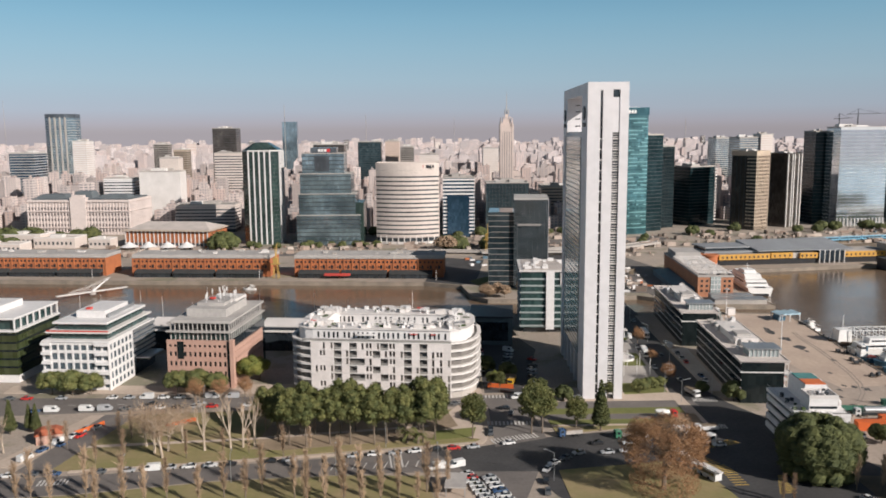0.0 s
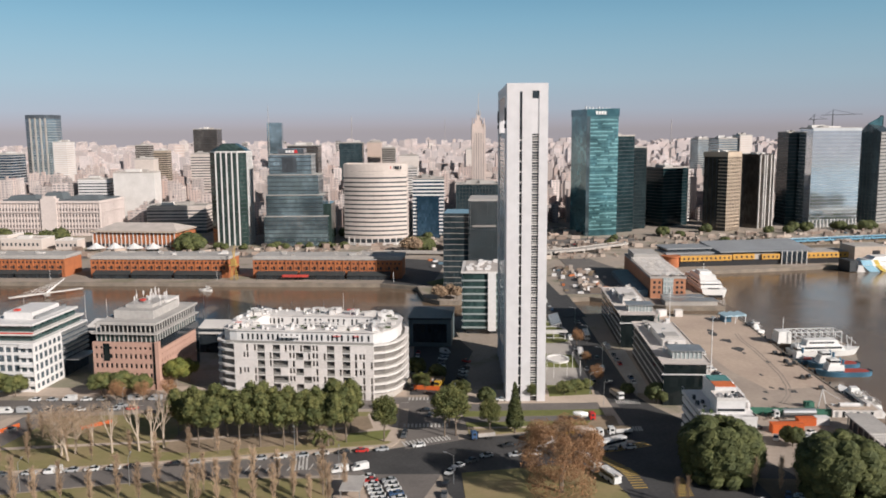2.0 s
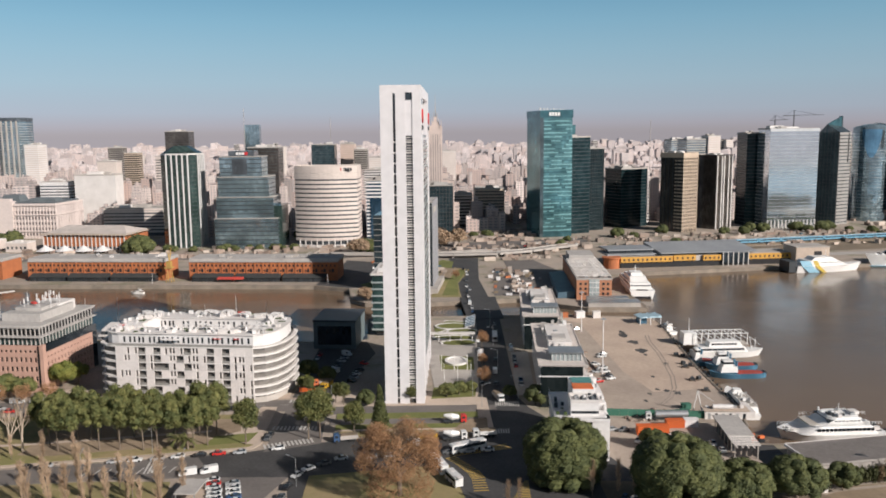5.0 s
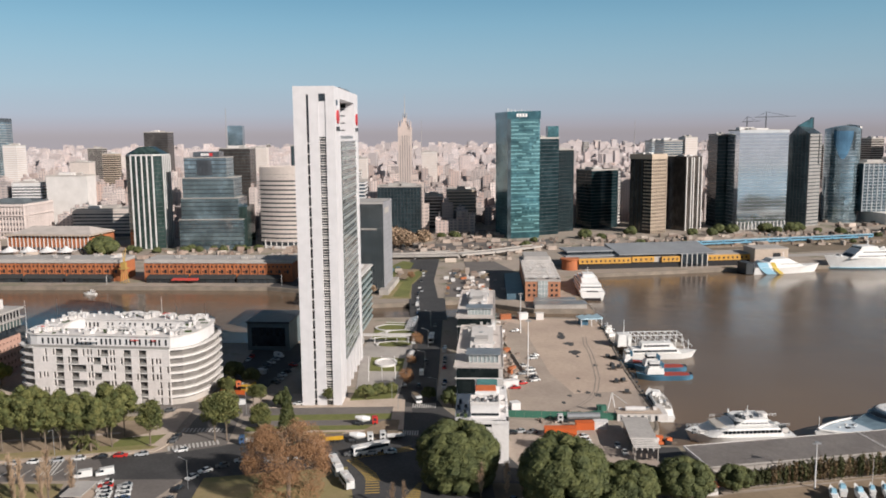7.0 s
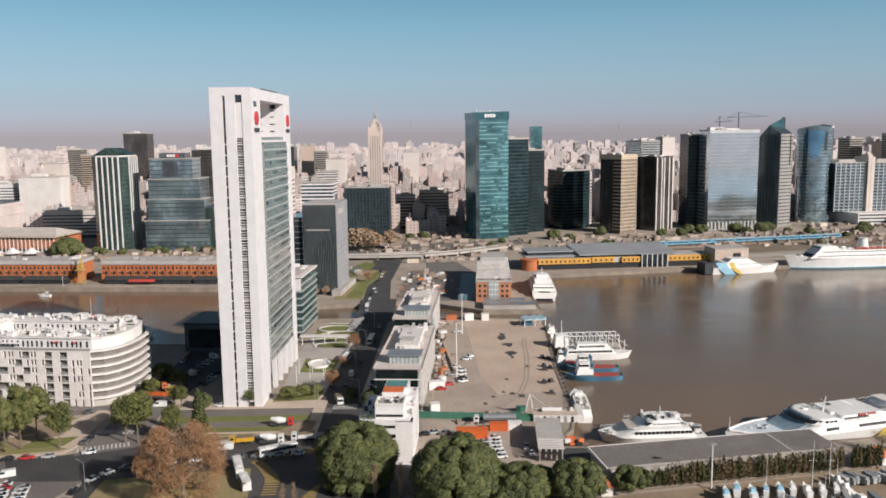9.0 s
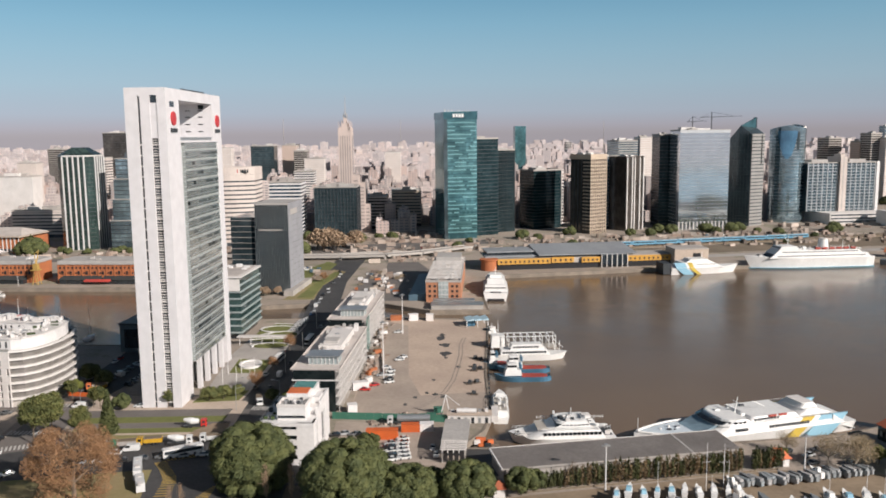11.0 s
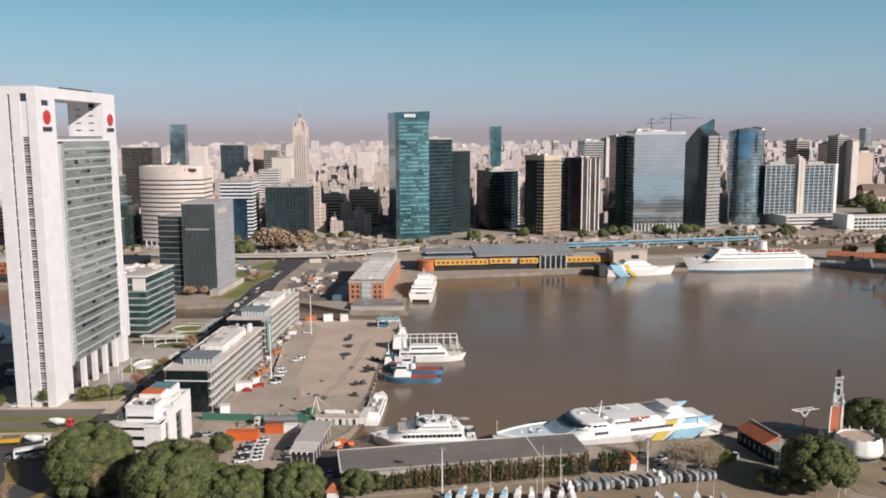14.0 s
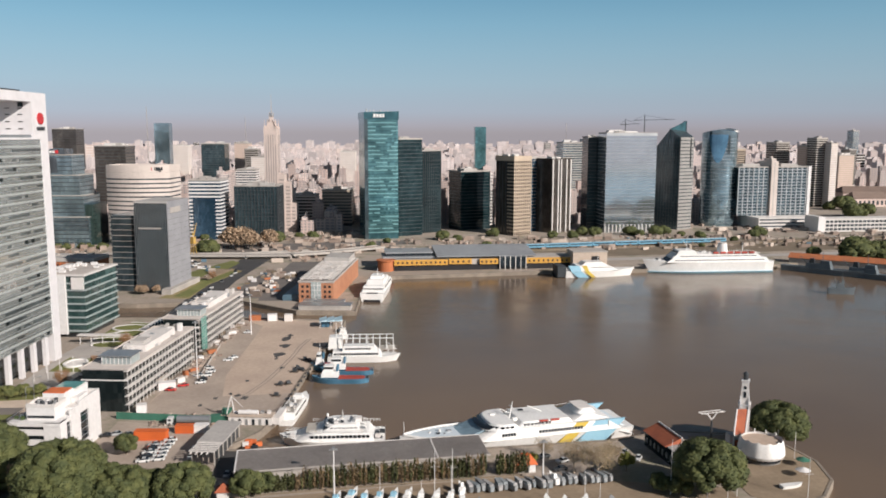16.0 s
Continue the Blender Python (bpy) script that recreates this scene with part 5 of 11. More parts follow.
M["awning"] = surface("red_awning", (0.55, 0.07, 0.05), (0.45, 0.06, 0.05), rough=0.8)
apartment_block()


# ---- offices along the dock ----
def window_grid(th, x0, x1, y, z0, z1, nx, nz, wall, t=0.6, ww=0.72, wh=0.64, side=False, length=None):
    """Piers and spandrels in front of dark glass: every opening is real. side=True lays it along the +y flank at x=y."""
    m = pose(x0, y, 0) if not side else pose(y, x0, 0, 0, 0, 90)
    W, H = x1 - x0, (z1 - z0) / nz
    bay = W / nx
    pier = MB().box(-bay * (1 - ww) / 2, 0, z0, bay * (1 - ww) / 2, t, z1).mesh("pier")
    pier.materials.append(wall)
    for i in range(nx + 1):
        part("pier", pier, None, th, m=m @ pose(i * bay, 0, 0))
    sp = MB().box(0, 0.03, 0, W, t, H * (1 - wh)).mesh("spandrel")
    sp.materials.append(wall)
    for k in range(nz + 1):
        part("spandrel", sp, None, th, m=m @ pose(0, 0, min(z0 + k * H - (0.0 if k == 0 else H * (1 - wh) / 2), z1 - H * (1 - wh))))


def white_office():
    th = thing("white_office", "white office building with square windows and stepped glazed upper floors", "office building", pose(-208.3, 334, 0, 0, 0, -9.5))
    w, d = 27.0, 41.0
    part("body", MB().box(0.35, 0.35, 0, w - 0.35, d, 19), M["officeglass"], th)
    window_grid(th, 0, w, 0, 0, 19.4, 9, 5, M["white"], t=0.35, ww=0.74, wh=0.7)
    window_grid(th, 0, 20, w, 0, 19.4, 6, 5, M["white"], t=0.35, ww=0.74, wh=0.7, side=True)
    for k in range(1, 6):
        part("slab_end", MB().box(w - 5.5, -1.2, k * 3.8 - 0.9, w + 0.4, 0.0, k * 3.8 + 0.25), M["white"], th)
        part("slab_end", MB().box(-0.6, -1.0, k * 3.8 - 0.9, 3.4, 0.0, k * 3.8 + 0.25), M["white"], th)
    for k in range(6):
        part("louvre_band", MB().box(w - 0.5, 20, 8.0 + k * 2.0, w + 0.35, d, 9.1 + k * 2.0), M["metal"], th)
    part("terrace_floor", MB().box(-0.3, -0.4, 19.4, w + 0.3, d, 20.0), M["white"], th)
    part("terrace_glazing", MB().box(2, 3, 20.0, w - 2, d - 2, 22.6), M["greenglass"], th)
    part("terrace_floor", MB().box(0.6, 1.0, 22.6, w - 0.4, d - 1, 23.2), M["offwhite"], th)
    part("planter", MB().box(1, 1.2, 23.2, w - 1, 2.0, 23.6), M["awning"], th, "planter with reddish plants")
    part("upper_glazing", MB().box(4, 5, 23.2, w - 3, d - 4, 25.8), M["greenglass"], th)
    part("roof", MB().box(2.5, 3.5, 25.8, w - 2, d - 3, 26.6), M["white"], th)
    part("plant_room", MB().box(8, 12, 26.6, w - 7, d - 9, 29.4), M["white"], th)
    part("roof_unit", MB().box(11, 14, 29.2, 13, 16, 30.2), M["awning"], th)
    part("roof_screen", MB().box(w - 6, 12, 26.6, w - 5.5, d - 6, 28.2), M["metal"], th)
    part("canopy", MB().box(w, 22, 7.0, w + 6, 36, 7.5), M["metal"], th)
    return th


def pink_office():
    th = thing("pink_office", "pink brick office building with dark windows and a glazed setback", "office building", pose(-160, 332.5, 0, 0, 0, -11))
    w, d = 26.5, 41.0
    part("body", MB().box(0.5, 0.5, 0, w - 0.5, d, 19), M["dark"], th)
    window_grid(th, 0, w - 2.2, 0, 0, 19.2, 12, 5, M["pinkbrick"], ww=0.55, wh=0.52)
    window_grid(th, 0, 36, w, 0, 16.0, 15, 5, M["pinkbrick"], side=True, ww=0.45, wh=0.5)
    part("corner_glazing", MB().box(w - 2.2, -0.1, 2.5, w - 0.8, 0.6, 19), M["dark"], th)
    part("corner_pier", MB().box(w - 0.9, -0.7, 0, w + 0.6, 1.4, 19.6), M["pinkbrick"], th)
    part("bay_glazing", MB().box(4.0, -0.15, 11.5, 6.6, 0.4, 18.6), M["black"], th)
    for k, (z0, z1, ins, mat) in enumerate(((19.2, 22.4, 1.2, M["greenglass"]), (22.9, 26.0, 2.0, M["dark"]))):
        part("setback_glazing", MB().box(ins, ins, z0, w - ins, d - 1, z1), mat, th)
        part("ledge", MB().box(ins - 1.6, ins - 1.8, z1, w - ins + 1.2, d, z1 + 0.45), M["roofgrey"], th)
    fin = MB().box(0, 0, 0, 0.25, 0.5, 6.8).mesh("mullion")
    fin.materials.append(M["roofgrey"])
    for k in range(14):
        part("mullion", fin, None, th, m=pose(1.0 + k * 1.85, 0.7, 19.2))
    for k in range(17):
        part("mullion", fin, None, th, m=pose(w - 1.0, 2 + k * 2.25, 19.2))
    part("roof", MB().box(1.2, 1.0, 26.4, w - 0.4, d, 27.0), M["roofgrey"], th)
    part("plant_room", MB().box(5, 8, 27, w - 5, d - 9, 30.2).box(7, 14, 30.2, w - 8, d - 13, 31.4), M["roofgrey"], th)
    part("plant_room", MB().box(8, 24, 27.0, 20, 36, 31.0), M["offwhite"], th)
    r = random.Random(8)
    for _ in range(14):
        u, v = r.uniform(8, 20), r.uniform(14, 34)
        part("antenna", MB().tube((u, v, 30), (u, v, 30 + r.uniform(3, 7)), 0.12, 0.05).cbox(u, v, 33, 0.5, 0.3, 1.8), M["white"], th)
    part("roof_unit", MB().box(10, 20, 31.6, 12, 22, 32.4), M["awning"], th)
    return th


def glass_left():
    th = thing("glass_office", "black glass office block with greenish floors and a white roof frame", "office building", pose(-266.5, 351, 0, 0, 0, -8))
    w, d = 44, 34
    part("body", MB().box(0, 0, 3, w, d, 21), M["olive"], th)
    part("plinth", MB().box(-0.4, -0.4, 0, w + 0.4, d, 3), M["white"], th)
    band = MB().ring([(-0.2, -0.2), (w + 0.2, -0.2), (w + 0.2, d), (-0.2, d)], [(0.3, 0.3), (w - 0.3, 0.3), (w - 0.3, d - 0.4), (0.3, d - 0.4)], 0, 0.7).mesh("floor_band")
    band.materials.append(M["black"])
    for k in range(5):
        part("floor_band", band, None, th, m=pose(0, 0, 6 + k * 3.4))
    part("upper_glazing", MB().box(2, 2, 21.6, w - 1.5, d - 2, 26), M["greenglass"], th)
    part("ledge", MB().box(-0.5, -0.5, 21, w + 0.5, d, 21.6), M["white"], th)
    post = MB().box(0, 0, 0, 0.5, 0.5, 4.6).mesh("post")
    post.materials.append(M["white"])
    for k in range(8):
        part("post", post, None, th, m=pose(w - 0.7, k * 4.75, 21.6))
    part("roof", MB().box(0, 0, 26, w, d, 26.8), M["white"], th)
    part("plant_room", MB().box(6, 6, 26.8, w - 12, d - 7, 29.5), M["white"], th)
    return th


def dock_link(x, y):
    th = thing("dock_pavilion", "low white dockside pavilion with a vaulted roof", "pavilion", pose(x, y, 0, 0, 0, -10))
    part("body", MB().box(0, 0, 0, 22, 12, 11), M["dark"], th)
    part("ledge", MB().box(-1, -1, 9, 23, 13, 9.8), M["offwhite"], th)
    part("roof", MB().prism([(-1, 2), (23, 2), (23, 11), (-1, 11)], 11, [11.4, 11.4, 13.2, 13.2]), M["offwhite"], th)


M["olive"] = glazing("olive_glass", (0.03, 0.04, 0.012), vary=0.8, cell=(2.0, 3.4))
white_office()
pink_office()
glass_left()
dock_link(-183, 392)
dock_link(-130, 384)


def glass_office():
    th = thing("glass_office", "green glass office with white slab edges and a flat roof", "office building", pose(-5.5, 404.5, 0, 0, 0, -8))
    w, d, h = 26.5, 36.0, 31.0
    part("body", MB().box(0.4, 0.4, 2.5, w - 0.4, d - 0.4, h), M["greenglass"], th)
    part("base", MB().box(2, 2, 0, w - 2, d - 2, 2.5), M["dark"], th)
    band = MB().ring([(-0.15, -0.15), (w + 0.15, -0.15), (w + 0.15, d + 0.15), (-0.15, d + 0.15)], [(0.5, 0.5), (w - 0.5, 0.5), (w - 0.5, d - 0.5), (0.5, d - 0.5)], 0, 0.75).mesh("floor_band")
    band.materials.append(M["paleglass"])
    for k in range(8):
        part("floor_band", band, None, th, m=pose(0, 0, 3.2 + k * 3.4))
    part("white_bay", MB().box(13, -1.0, 2, 17, 0.5, h + 0.3), M["white"], th)
    part("white_bay", MB().box(w - 6.5, -0.6, h - 6.5, w - 0.4, 0.4, h - 0.6), M["offwhite"], th)
    part("roof", MB().box(-0.4, -0.4, h, w + 0.4, d + 0.4, h + 0.7), M["offwhite"], th)
    part("roof_deck", MB().box(1.5, 1.5, h + 0.7, w - 1.5, d - 1.5, h + 0.9), M["roofdeck"], th)
    r = random.Random(4)
    for _ in range(26):
        part("roof_unit", MB().cbox(r.uniform(3, w - 3), r.uniform(3, d - 3), h + 0.9, r.uniform(1, 3), r.uniform(0.8, 2), r.uniform(0.6, 1.6)), M["white"], th)
    return th


M["paleglass"] = surface("pale_slab_edge", (0.36, 0.405, 0.40), (0.29, 0.33, 0.33), rough=0.4)
glass_office()


def quay_office(x, y, d, seed):
    """Long low office: dark glass front, slabs with fins along its flank, roof terrace with a glazed penthouse."""
    th = thing("quay_office", "long dark glass office block with slab balconies and a roof terrace", "office building", pose(x, y, 0, 0, 0, -8.4), "quay offices")
    w, h = 17.6, 15.6
    part("body", MB().box(0.6, 0.1, 0, w - 1.6, d, h), M["black"], th)
    part("front_line", MB().box(0, -0.15, 11.6, w, 0.1, 12.0), M["white"], th)
    part("roof", MB().box(-0.1, -0.15, h, w + 0.1, d + 0.1, h + 0.35), M["palepink"], th)
    slab = MB().box(w - 1.6, 0, 0, w, d, 0.24).mesh("slab")
    slab.materials.append(M["offwhite"])
    slab2 = MB().box(0.3, 0, 0, 0.62, d, 0.18).mesh("slab")
    slab2.materials.append(M["offwhite"])
    for k in range(5):
        part("slab", slab, None, th, m=pose(0, 0, 2.6 + k * 3.1))
        part("slab", slab2, None, th, m=pose(0, 0, 2.6 + k * 3.1))
    fin = MB().box(w - 0.3, 0, 0, w - 0.12, 0.15, h).mesh("fin")
    fin.materials.append(M["offwhite"])
    n = int(d / 3.1)
    for k in range(n + 1):
        part("fin", fin, None, th, m=pose(0, min(k * d / n, d - 0.22), 0))
    rail = MB().box(w - 0.2, 0, 0.75, w - 0.12, d, 0.87).mesh("rail")
    rail.materials.append(M["rail"])
    for k in range(4):
        part("rail", rail, None, th, m=pose(0, 0, 3.05 + k * 3.1))
    z = h + 0.35
    part("penthouse", MB().box(5, 6.5, z, 16, 14, z + 3.0), M["paleglass"], th)
    part("penthouse_roof", MB().box(4, 5.6, z + 3.0, 16.8, 15, z + 3.35), M["metal"], th)
    post = MB().box(0, 0, 0, 0.18, 0.18, 3.0).mesh("post")
    post.materials.append(M["white"])
    for k in range(8):
        part("post", post, None, th, m=pose(5 + k * 1.55, 6.2, z))
    r = random.Random(seed)
    part("plant_room", MB().box(5, 24, z, 14, d - 12, z + 2.6), M["offwhite"], th)
    part("plant_room", MB().box(6.5, 27, z + 2.6, 12, 34, z + 3.6), M["roofgrey"], th)
    for _ in range(22):
        part("roof_unit", MB().cbox(r.uniform(3, w - 3), r.uniform(16, d - 3), z, r.uniform(0.8, 2.6), r.uniform(0.8, 2.6), r.uniform(0.6, 3.4)), r.choice((M["white"], M["metal"], M["offwhite"], M["roofgrey"])), th)
    part("parapet", MB().ring([(-0.3, -0.4), (w + 0.3, -0.4), (w + 0.3, d + 0.3), (-0.3, d + 0.3)], [(0, 0), (w, 0), (w, d), (0, d)], z, z + 0.3), M["palepink"], th)
    return th


M["lanternglass"] = glazing("green_roof_glass", (0.10, 0.26, 0.22), vary=0.5)
M["palepink"] = surface("pale_roof_edge", (0.60, 0.54, 0.50), (0.50, 0.45, 0.42), rough=0.8, big=0.12, small=0.9)
quay_office(55.7, 289.2, 66, 1)
quay_office(64.6, 370.5, 67, 2)
th = thing("scaffold", "green netted scaffold against the office corner", "scaffold", pose(82.6, 368.6, 0, 0, 0, -8.4))
part("net", MB().box(0, 0, 0.4, 0.12, 7, 16.2), M["lanternglass"], th, "translucent green net")
for k in range(4):
    part("standard", MB().tube((0.3, k * 2.3, 0), (0.3, k * 2.3, 16.8), 0.07, n=5), M["metal"], th)
for k in range(5):
    part("ledger", MB().tube((0.3, 0, 3 + k * 3.2), (0.3, 7, 3 + k * 3.2), 0.06, n=5), M["metal"], th)


def corner_office():
    th = thing("corner_office", "stepped white corner office with ribbon windows and an orange roof", "office building", pose(51.2, 239.6, 0, 0, 0, -7.2) @ Matrix.Diagonal((0.97, 1.05, 1.14, 1)))
    W, D, H = 16.6, 25.0, 11.9
    part("body", MB().box(0.5, 0.5, 0, W - 0.7, D - 0.4, H - 0.2), M["black"], th)
    # front: four ribbon windows between white bands, blank right end
    band = MB().box(-0.1, 0, 0, 11.2, 0.55, 1.55).mesh("band")
    flank = MB().box(-0.1, 0.55, 0, 0.5, D, 1.55).mesh("band")
    for me in (band, flank):
        me.materials.append(M["white"])
    for k in range(4):
        part("band", band, None, th, m=pose(0, 0, 0.2 + k * 2.75))
        part("band", flank, None, th, m=pose(0, 0, 0.2 + k * 2.75))
    part("end_wall", MB().box(11.2, -0.05, 0, W, 0.6, H).box(W - 0.7, 0.6, 0, W, 3.6, H), M["white"], th)
    part("terrace", MB().box(-0.4, -0.3, H - 0.9, W + 0.05, D, H), M["white"], th)
    # right flank: white wall with recessed tall glazing
    part("flank_wall", MB().box(W - 0.7, 6.4, 0, W, 12.0, 13.6).box(W - 0.7, 17.6, 0, W, D, 14.4).box(W - 0.7, 3.6, 0, W, 6.4, 2.6).box(W - 0.7, 12.0, 11.6, W, 17.6, 14.4).box(W - 0.7, 12, 0, W, 17.6, 2.4), M["white"], th)
    part("bay_glazing", MB().box(W - 0.9, 3.6, 2.6, W - 0.62, 6.4, H - 0.9), M["dark"], th)
    part("bay_glazing", MB().box(W - 0.9, 12.0, 2.4, W - 0.62, 17.6, 11.6), M["dark"], th)
    line = MB().box(0, 0, 0, 0.12, 2.8, 0.12).mesh("transom")
    line.materials.append(M["metal"])
    for k in range(4):
        part("transom", line, None, th, m=pose(W - 0.66, 12.0, 3.6 + k * 2.0) @ Matrix.Diagonal((1, 2, 1, 1)))
        part("transom", line, None, th, m=pose(W - 0.66, 3.6, 3.6 + k * 2.0))
    part("rear_storey", MB().box(8.0, 8.0, H, W - 0.72, D, 13.5), M["offwhite"], th)
    part("rear_parapet", MB().box(8.0, 7.7, H, W, 8.0, 13.9).box(8, D - 0.3, 13.5, W, D, 14.3), M["white"], th)
    part("step_box", MB().box(13.2, 13, 13.5, W - 0.8, 19, 15.2), M["white"], th)
    # penthouse with an open plant well, orange roof and green glass roof
    part("penthouse", MB().box(4.6, 2.4, H, 13.6, 9.2, 15.4), M["white"], th)
    part("plant_well", MB().ring([(4.5, 2.3), (13.7, 2.3), (13.7, 9.3), (4.5, 9.3)], [(4.9, 2.7), (13.3, 2.7), (13.3, 8.9), (4.9, 8.9)], 15.4, 16.3), M["offwhite"], th)
    part("penthouse_window", MB().box(4.8, 2.34, 12.5, 13.4, 2.5, 13.2), M["dark"], th)
    part("stair_block", MB().box(6.0, 9.3, H, 13.0, 15.0, 17.3), M["white"], th)
    part("orange_roof", MB().box(6.2, 9.5, 17.3, 12.8, 14.8, 17.5), M["orange"], th, "orange roof terrace")
    part("roof_lantern", MB().box(6.0, 15.0, H, 14.0, 22.5, 17.0), M["white"], th)
    part("lantern_glass", MB().box(6.6, 15.6, 17.0, 13.4, 22.0, 17.25), M["lanternglass"], th, "green glass roof")
    r = random.Random(6)
    for _ in range(11):
        part("roof_unit", MB().cyl(r.uniform(5.8, 12.4), r.uniform(3.4, 8.2), 15.4, r.uniform(0.35, 0.75), r.uniform(0.5, 1.3), 10), r.choice((M["white"], M["darkmetal"], M["metal"], M["darkmetal"])), th)
    post = MB().box(0, 0, 0, 0.08, 0.08, 1.0).mesh("rail_post")
    post.materials.append(M["metal"])
    for k in range(12):
        part("rail_post", post, None, th, m=pose(-0.2, 0.2 + k * 2, H))
    part("terrace_rail", MB().box(-0.25, -0.2, H + 0.95, -0.15, D, H + 1.05).box(-0.2, -0.25, H + 0.95, 4.4, -0.15, H + 1.05), M["metal"], th)
    for _ in range(8):
        part("planter", MB().cbox(r.uniform(0.5, 3.6), r.uniform(1, 22), H, r.uniform(0.5, 1.4), r.uniform(0.5, 1.4), r.uniform(0.5, 1.3)), r.choice((M["darkmetal"], M["plants"], M["offwhite"])), th)
    return th



corner_office()

# ---- brick warehouses across the dock ----
M["arch"] = surface("dark_opening", (0.03, 0.028, 0.03), (0.02, 0.02, 0.022), rough=0.4)
M["blackawn"] = surface("dark_canvas", (0.035, 0.04, 0.042), (0.05, 0.055, 0.055), rough=0.7)
M["yellow"] = surface("yellow_paint", (0.62, 0.33, 0.06), (0.5, 0.27, 0.06), rough=0.7, big=0.1, small=0.8)
M["cranepaint"] = surface("crane_yellow", (0.5, 0.32, 0.08), (0.36, 0.24, 0.08), rough=0.7)


def brick_warehouse(x, y, w, d=25.0, h=13.0, ang=-8.5, seed=0, red=False):
    th = thing("brick_warehouse", "long red brick dock warehouse with small windows", "warehouse", pose(x, y, 0, 0, 0, ang), "dock warehouses")
    part("body", MB().box(0, 0.45, 0, w, d, h), M["brick"], th)
    n = int(w / 5.6)
    bay = w / n
    pil = MB().box(-0.5, 0, 0, 0.5, 0.5, h).mesh("pilaster")
    pil.materials.append(M["brick"])
    win = MB()
    k = 8
    vs = [(-0.8, 0, 0), (0.8, 0, 0)] + [(0.8 * math.cos(math.pi * i / k), 0, 1.7 + 0.8 * math.sin(math.pi * i / k)) for i in range(k + 1)]
    vs2 = [(a, 0.35, c) for a, b, c in vs]
    m_ = len(vs)
    win.add(vs + vs2, [tuple(range(m_)), tuple(range(2 * m_ - 1, m_ - 1, -1))] + [(i, (i + 1) % m_, m_ + (i + 1) % m_, m_ + i) for i in range(m_)])
    win = win.mesh("window")
    win.materials.append(M["arch"])
    sq = MB().box(-0.6, 0, 0, 0.6, 0.4, 1.3).mesh("window")
    sq.materials.append(M["arch"])
    for i in range(n + 1):
        part("pilaster", pil, None, th, m=pose(i * bay, 0, 0))
    for i in range(n):
        part("window", win, None, th, m=pose((i + 0.5) * bay, 0.25, 6.0))
        for q in (0.25, 0.75):
            part("window", sq, None, th, m=pose((i + q) * bay, 0.25, 10.0))
        part("window", sq, None, th, m=pose((i + 0.15) * bay, 0.25, 6.4))
    part("cornice", MB().box(-0.6, -0.3, h, w + 0.6, d + 0.4, h + 0.7), M["concrete"], th)
    part("roof", MB().prism([(-0.8, 1.5), (w + 0.8, 1.5), (w + 0.8, d - 1), (-0.8, d - 1)], h + 0.7, h + 2.4), M["roofgrey"], th)
    r = random.Random(seed)
    for _ in range(9):
        part("roof_unit", MB().cbox(r.uniform(4, w - 4), r.uniform(6, d - 5), h + 2.4, r.uniform(1.5, 5), r.uniform(1.5, 3), r.uniform(0.6, 1.6)), r.choice((M["offwhite"], M["roofgrey"], M["concrete"])), th)
    # canvas awnings and restaurant fronts at the foot
    u = 3.0
    while u < w - 14:
        L = min(r.uniform(22, 34), w - u - 2)
        part("awning", MB().prism([(u, -5.5), (u + L, -5.5), (u + L, 0.3), (u, 0.3)], 2.9, [3.2, 3.2, 5.2, 5.2]), M["blackawn"], th, "long dark canvas awning")
        part("shop_front", MB().box(u, -4.8, 0, u + L, 0.2, 2.9), M["dark"], th)
        u += L + 2.0
    if red:
        part("awning", MB().prism([(22, -9), (40, -9), (40, -5.4), (22, -5.4)], 2.4, [2.5, 2.5, 3.6, 3.6]), M["awning"], th, "bright red awning")
    part("dark_mast", MB().tube((w - 4, -12, 0), (w - 4, -12, 7), 0.12), M["white"], th)
    return th


brick_warehouse(-249, 599.5, 99, seed=1)
brick_warehouse(-133, 582, 104, seed=2, red=True)
brick_warehouse(-372, 619, 104, seed=3)
brick_warehouse(-492, 637, 104, seed=4)


def crane(x, y, ang, h=20):
    th = thing("dock_crane", "old yellow harbour crane standing on the quay", "crane", pose(x, y, 0, 0, 0, ang), "dock cranes")
    for a, b in ((-2, -2), (2, -2), (2, 2), (-2, 2)):
        part("leg", MB().tube((a, b, 0), (a * 0.45, b * 0.45, h * 0.45), 0.28, 0.22), M["cranepaint"], th)
    part("platform", MB().box(-2.6, -2.6, h * 0.45, 2.6, 2.6, h * 0.48), M["cranepaint"], th)
    part("cab", MB().box(-1.5, -1.6, h * 0.48, 1.5, 1.6, h * 0.66), M["cranepaint"], th)
    part("jib", MB().tube((0.6, 0, h * 0.62), (4.5, 0, h * 1.08), 0.35, 0.15).tube((-0.6, 0, h * 0.62), (4.5, 0, h * 1.08), 0.25, 0.12).tube((0, 0, h * 0.66), (-1, 0, h * 0.95), 0.25).tube((-1, 0, h * 0.95), (4.5, 0, h * 1.08), 0.12), M["cranepaint"], th)


crane(-146, 578, 80, 22)
crane(16, 672, 60, 26)


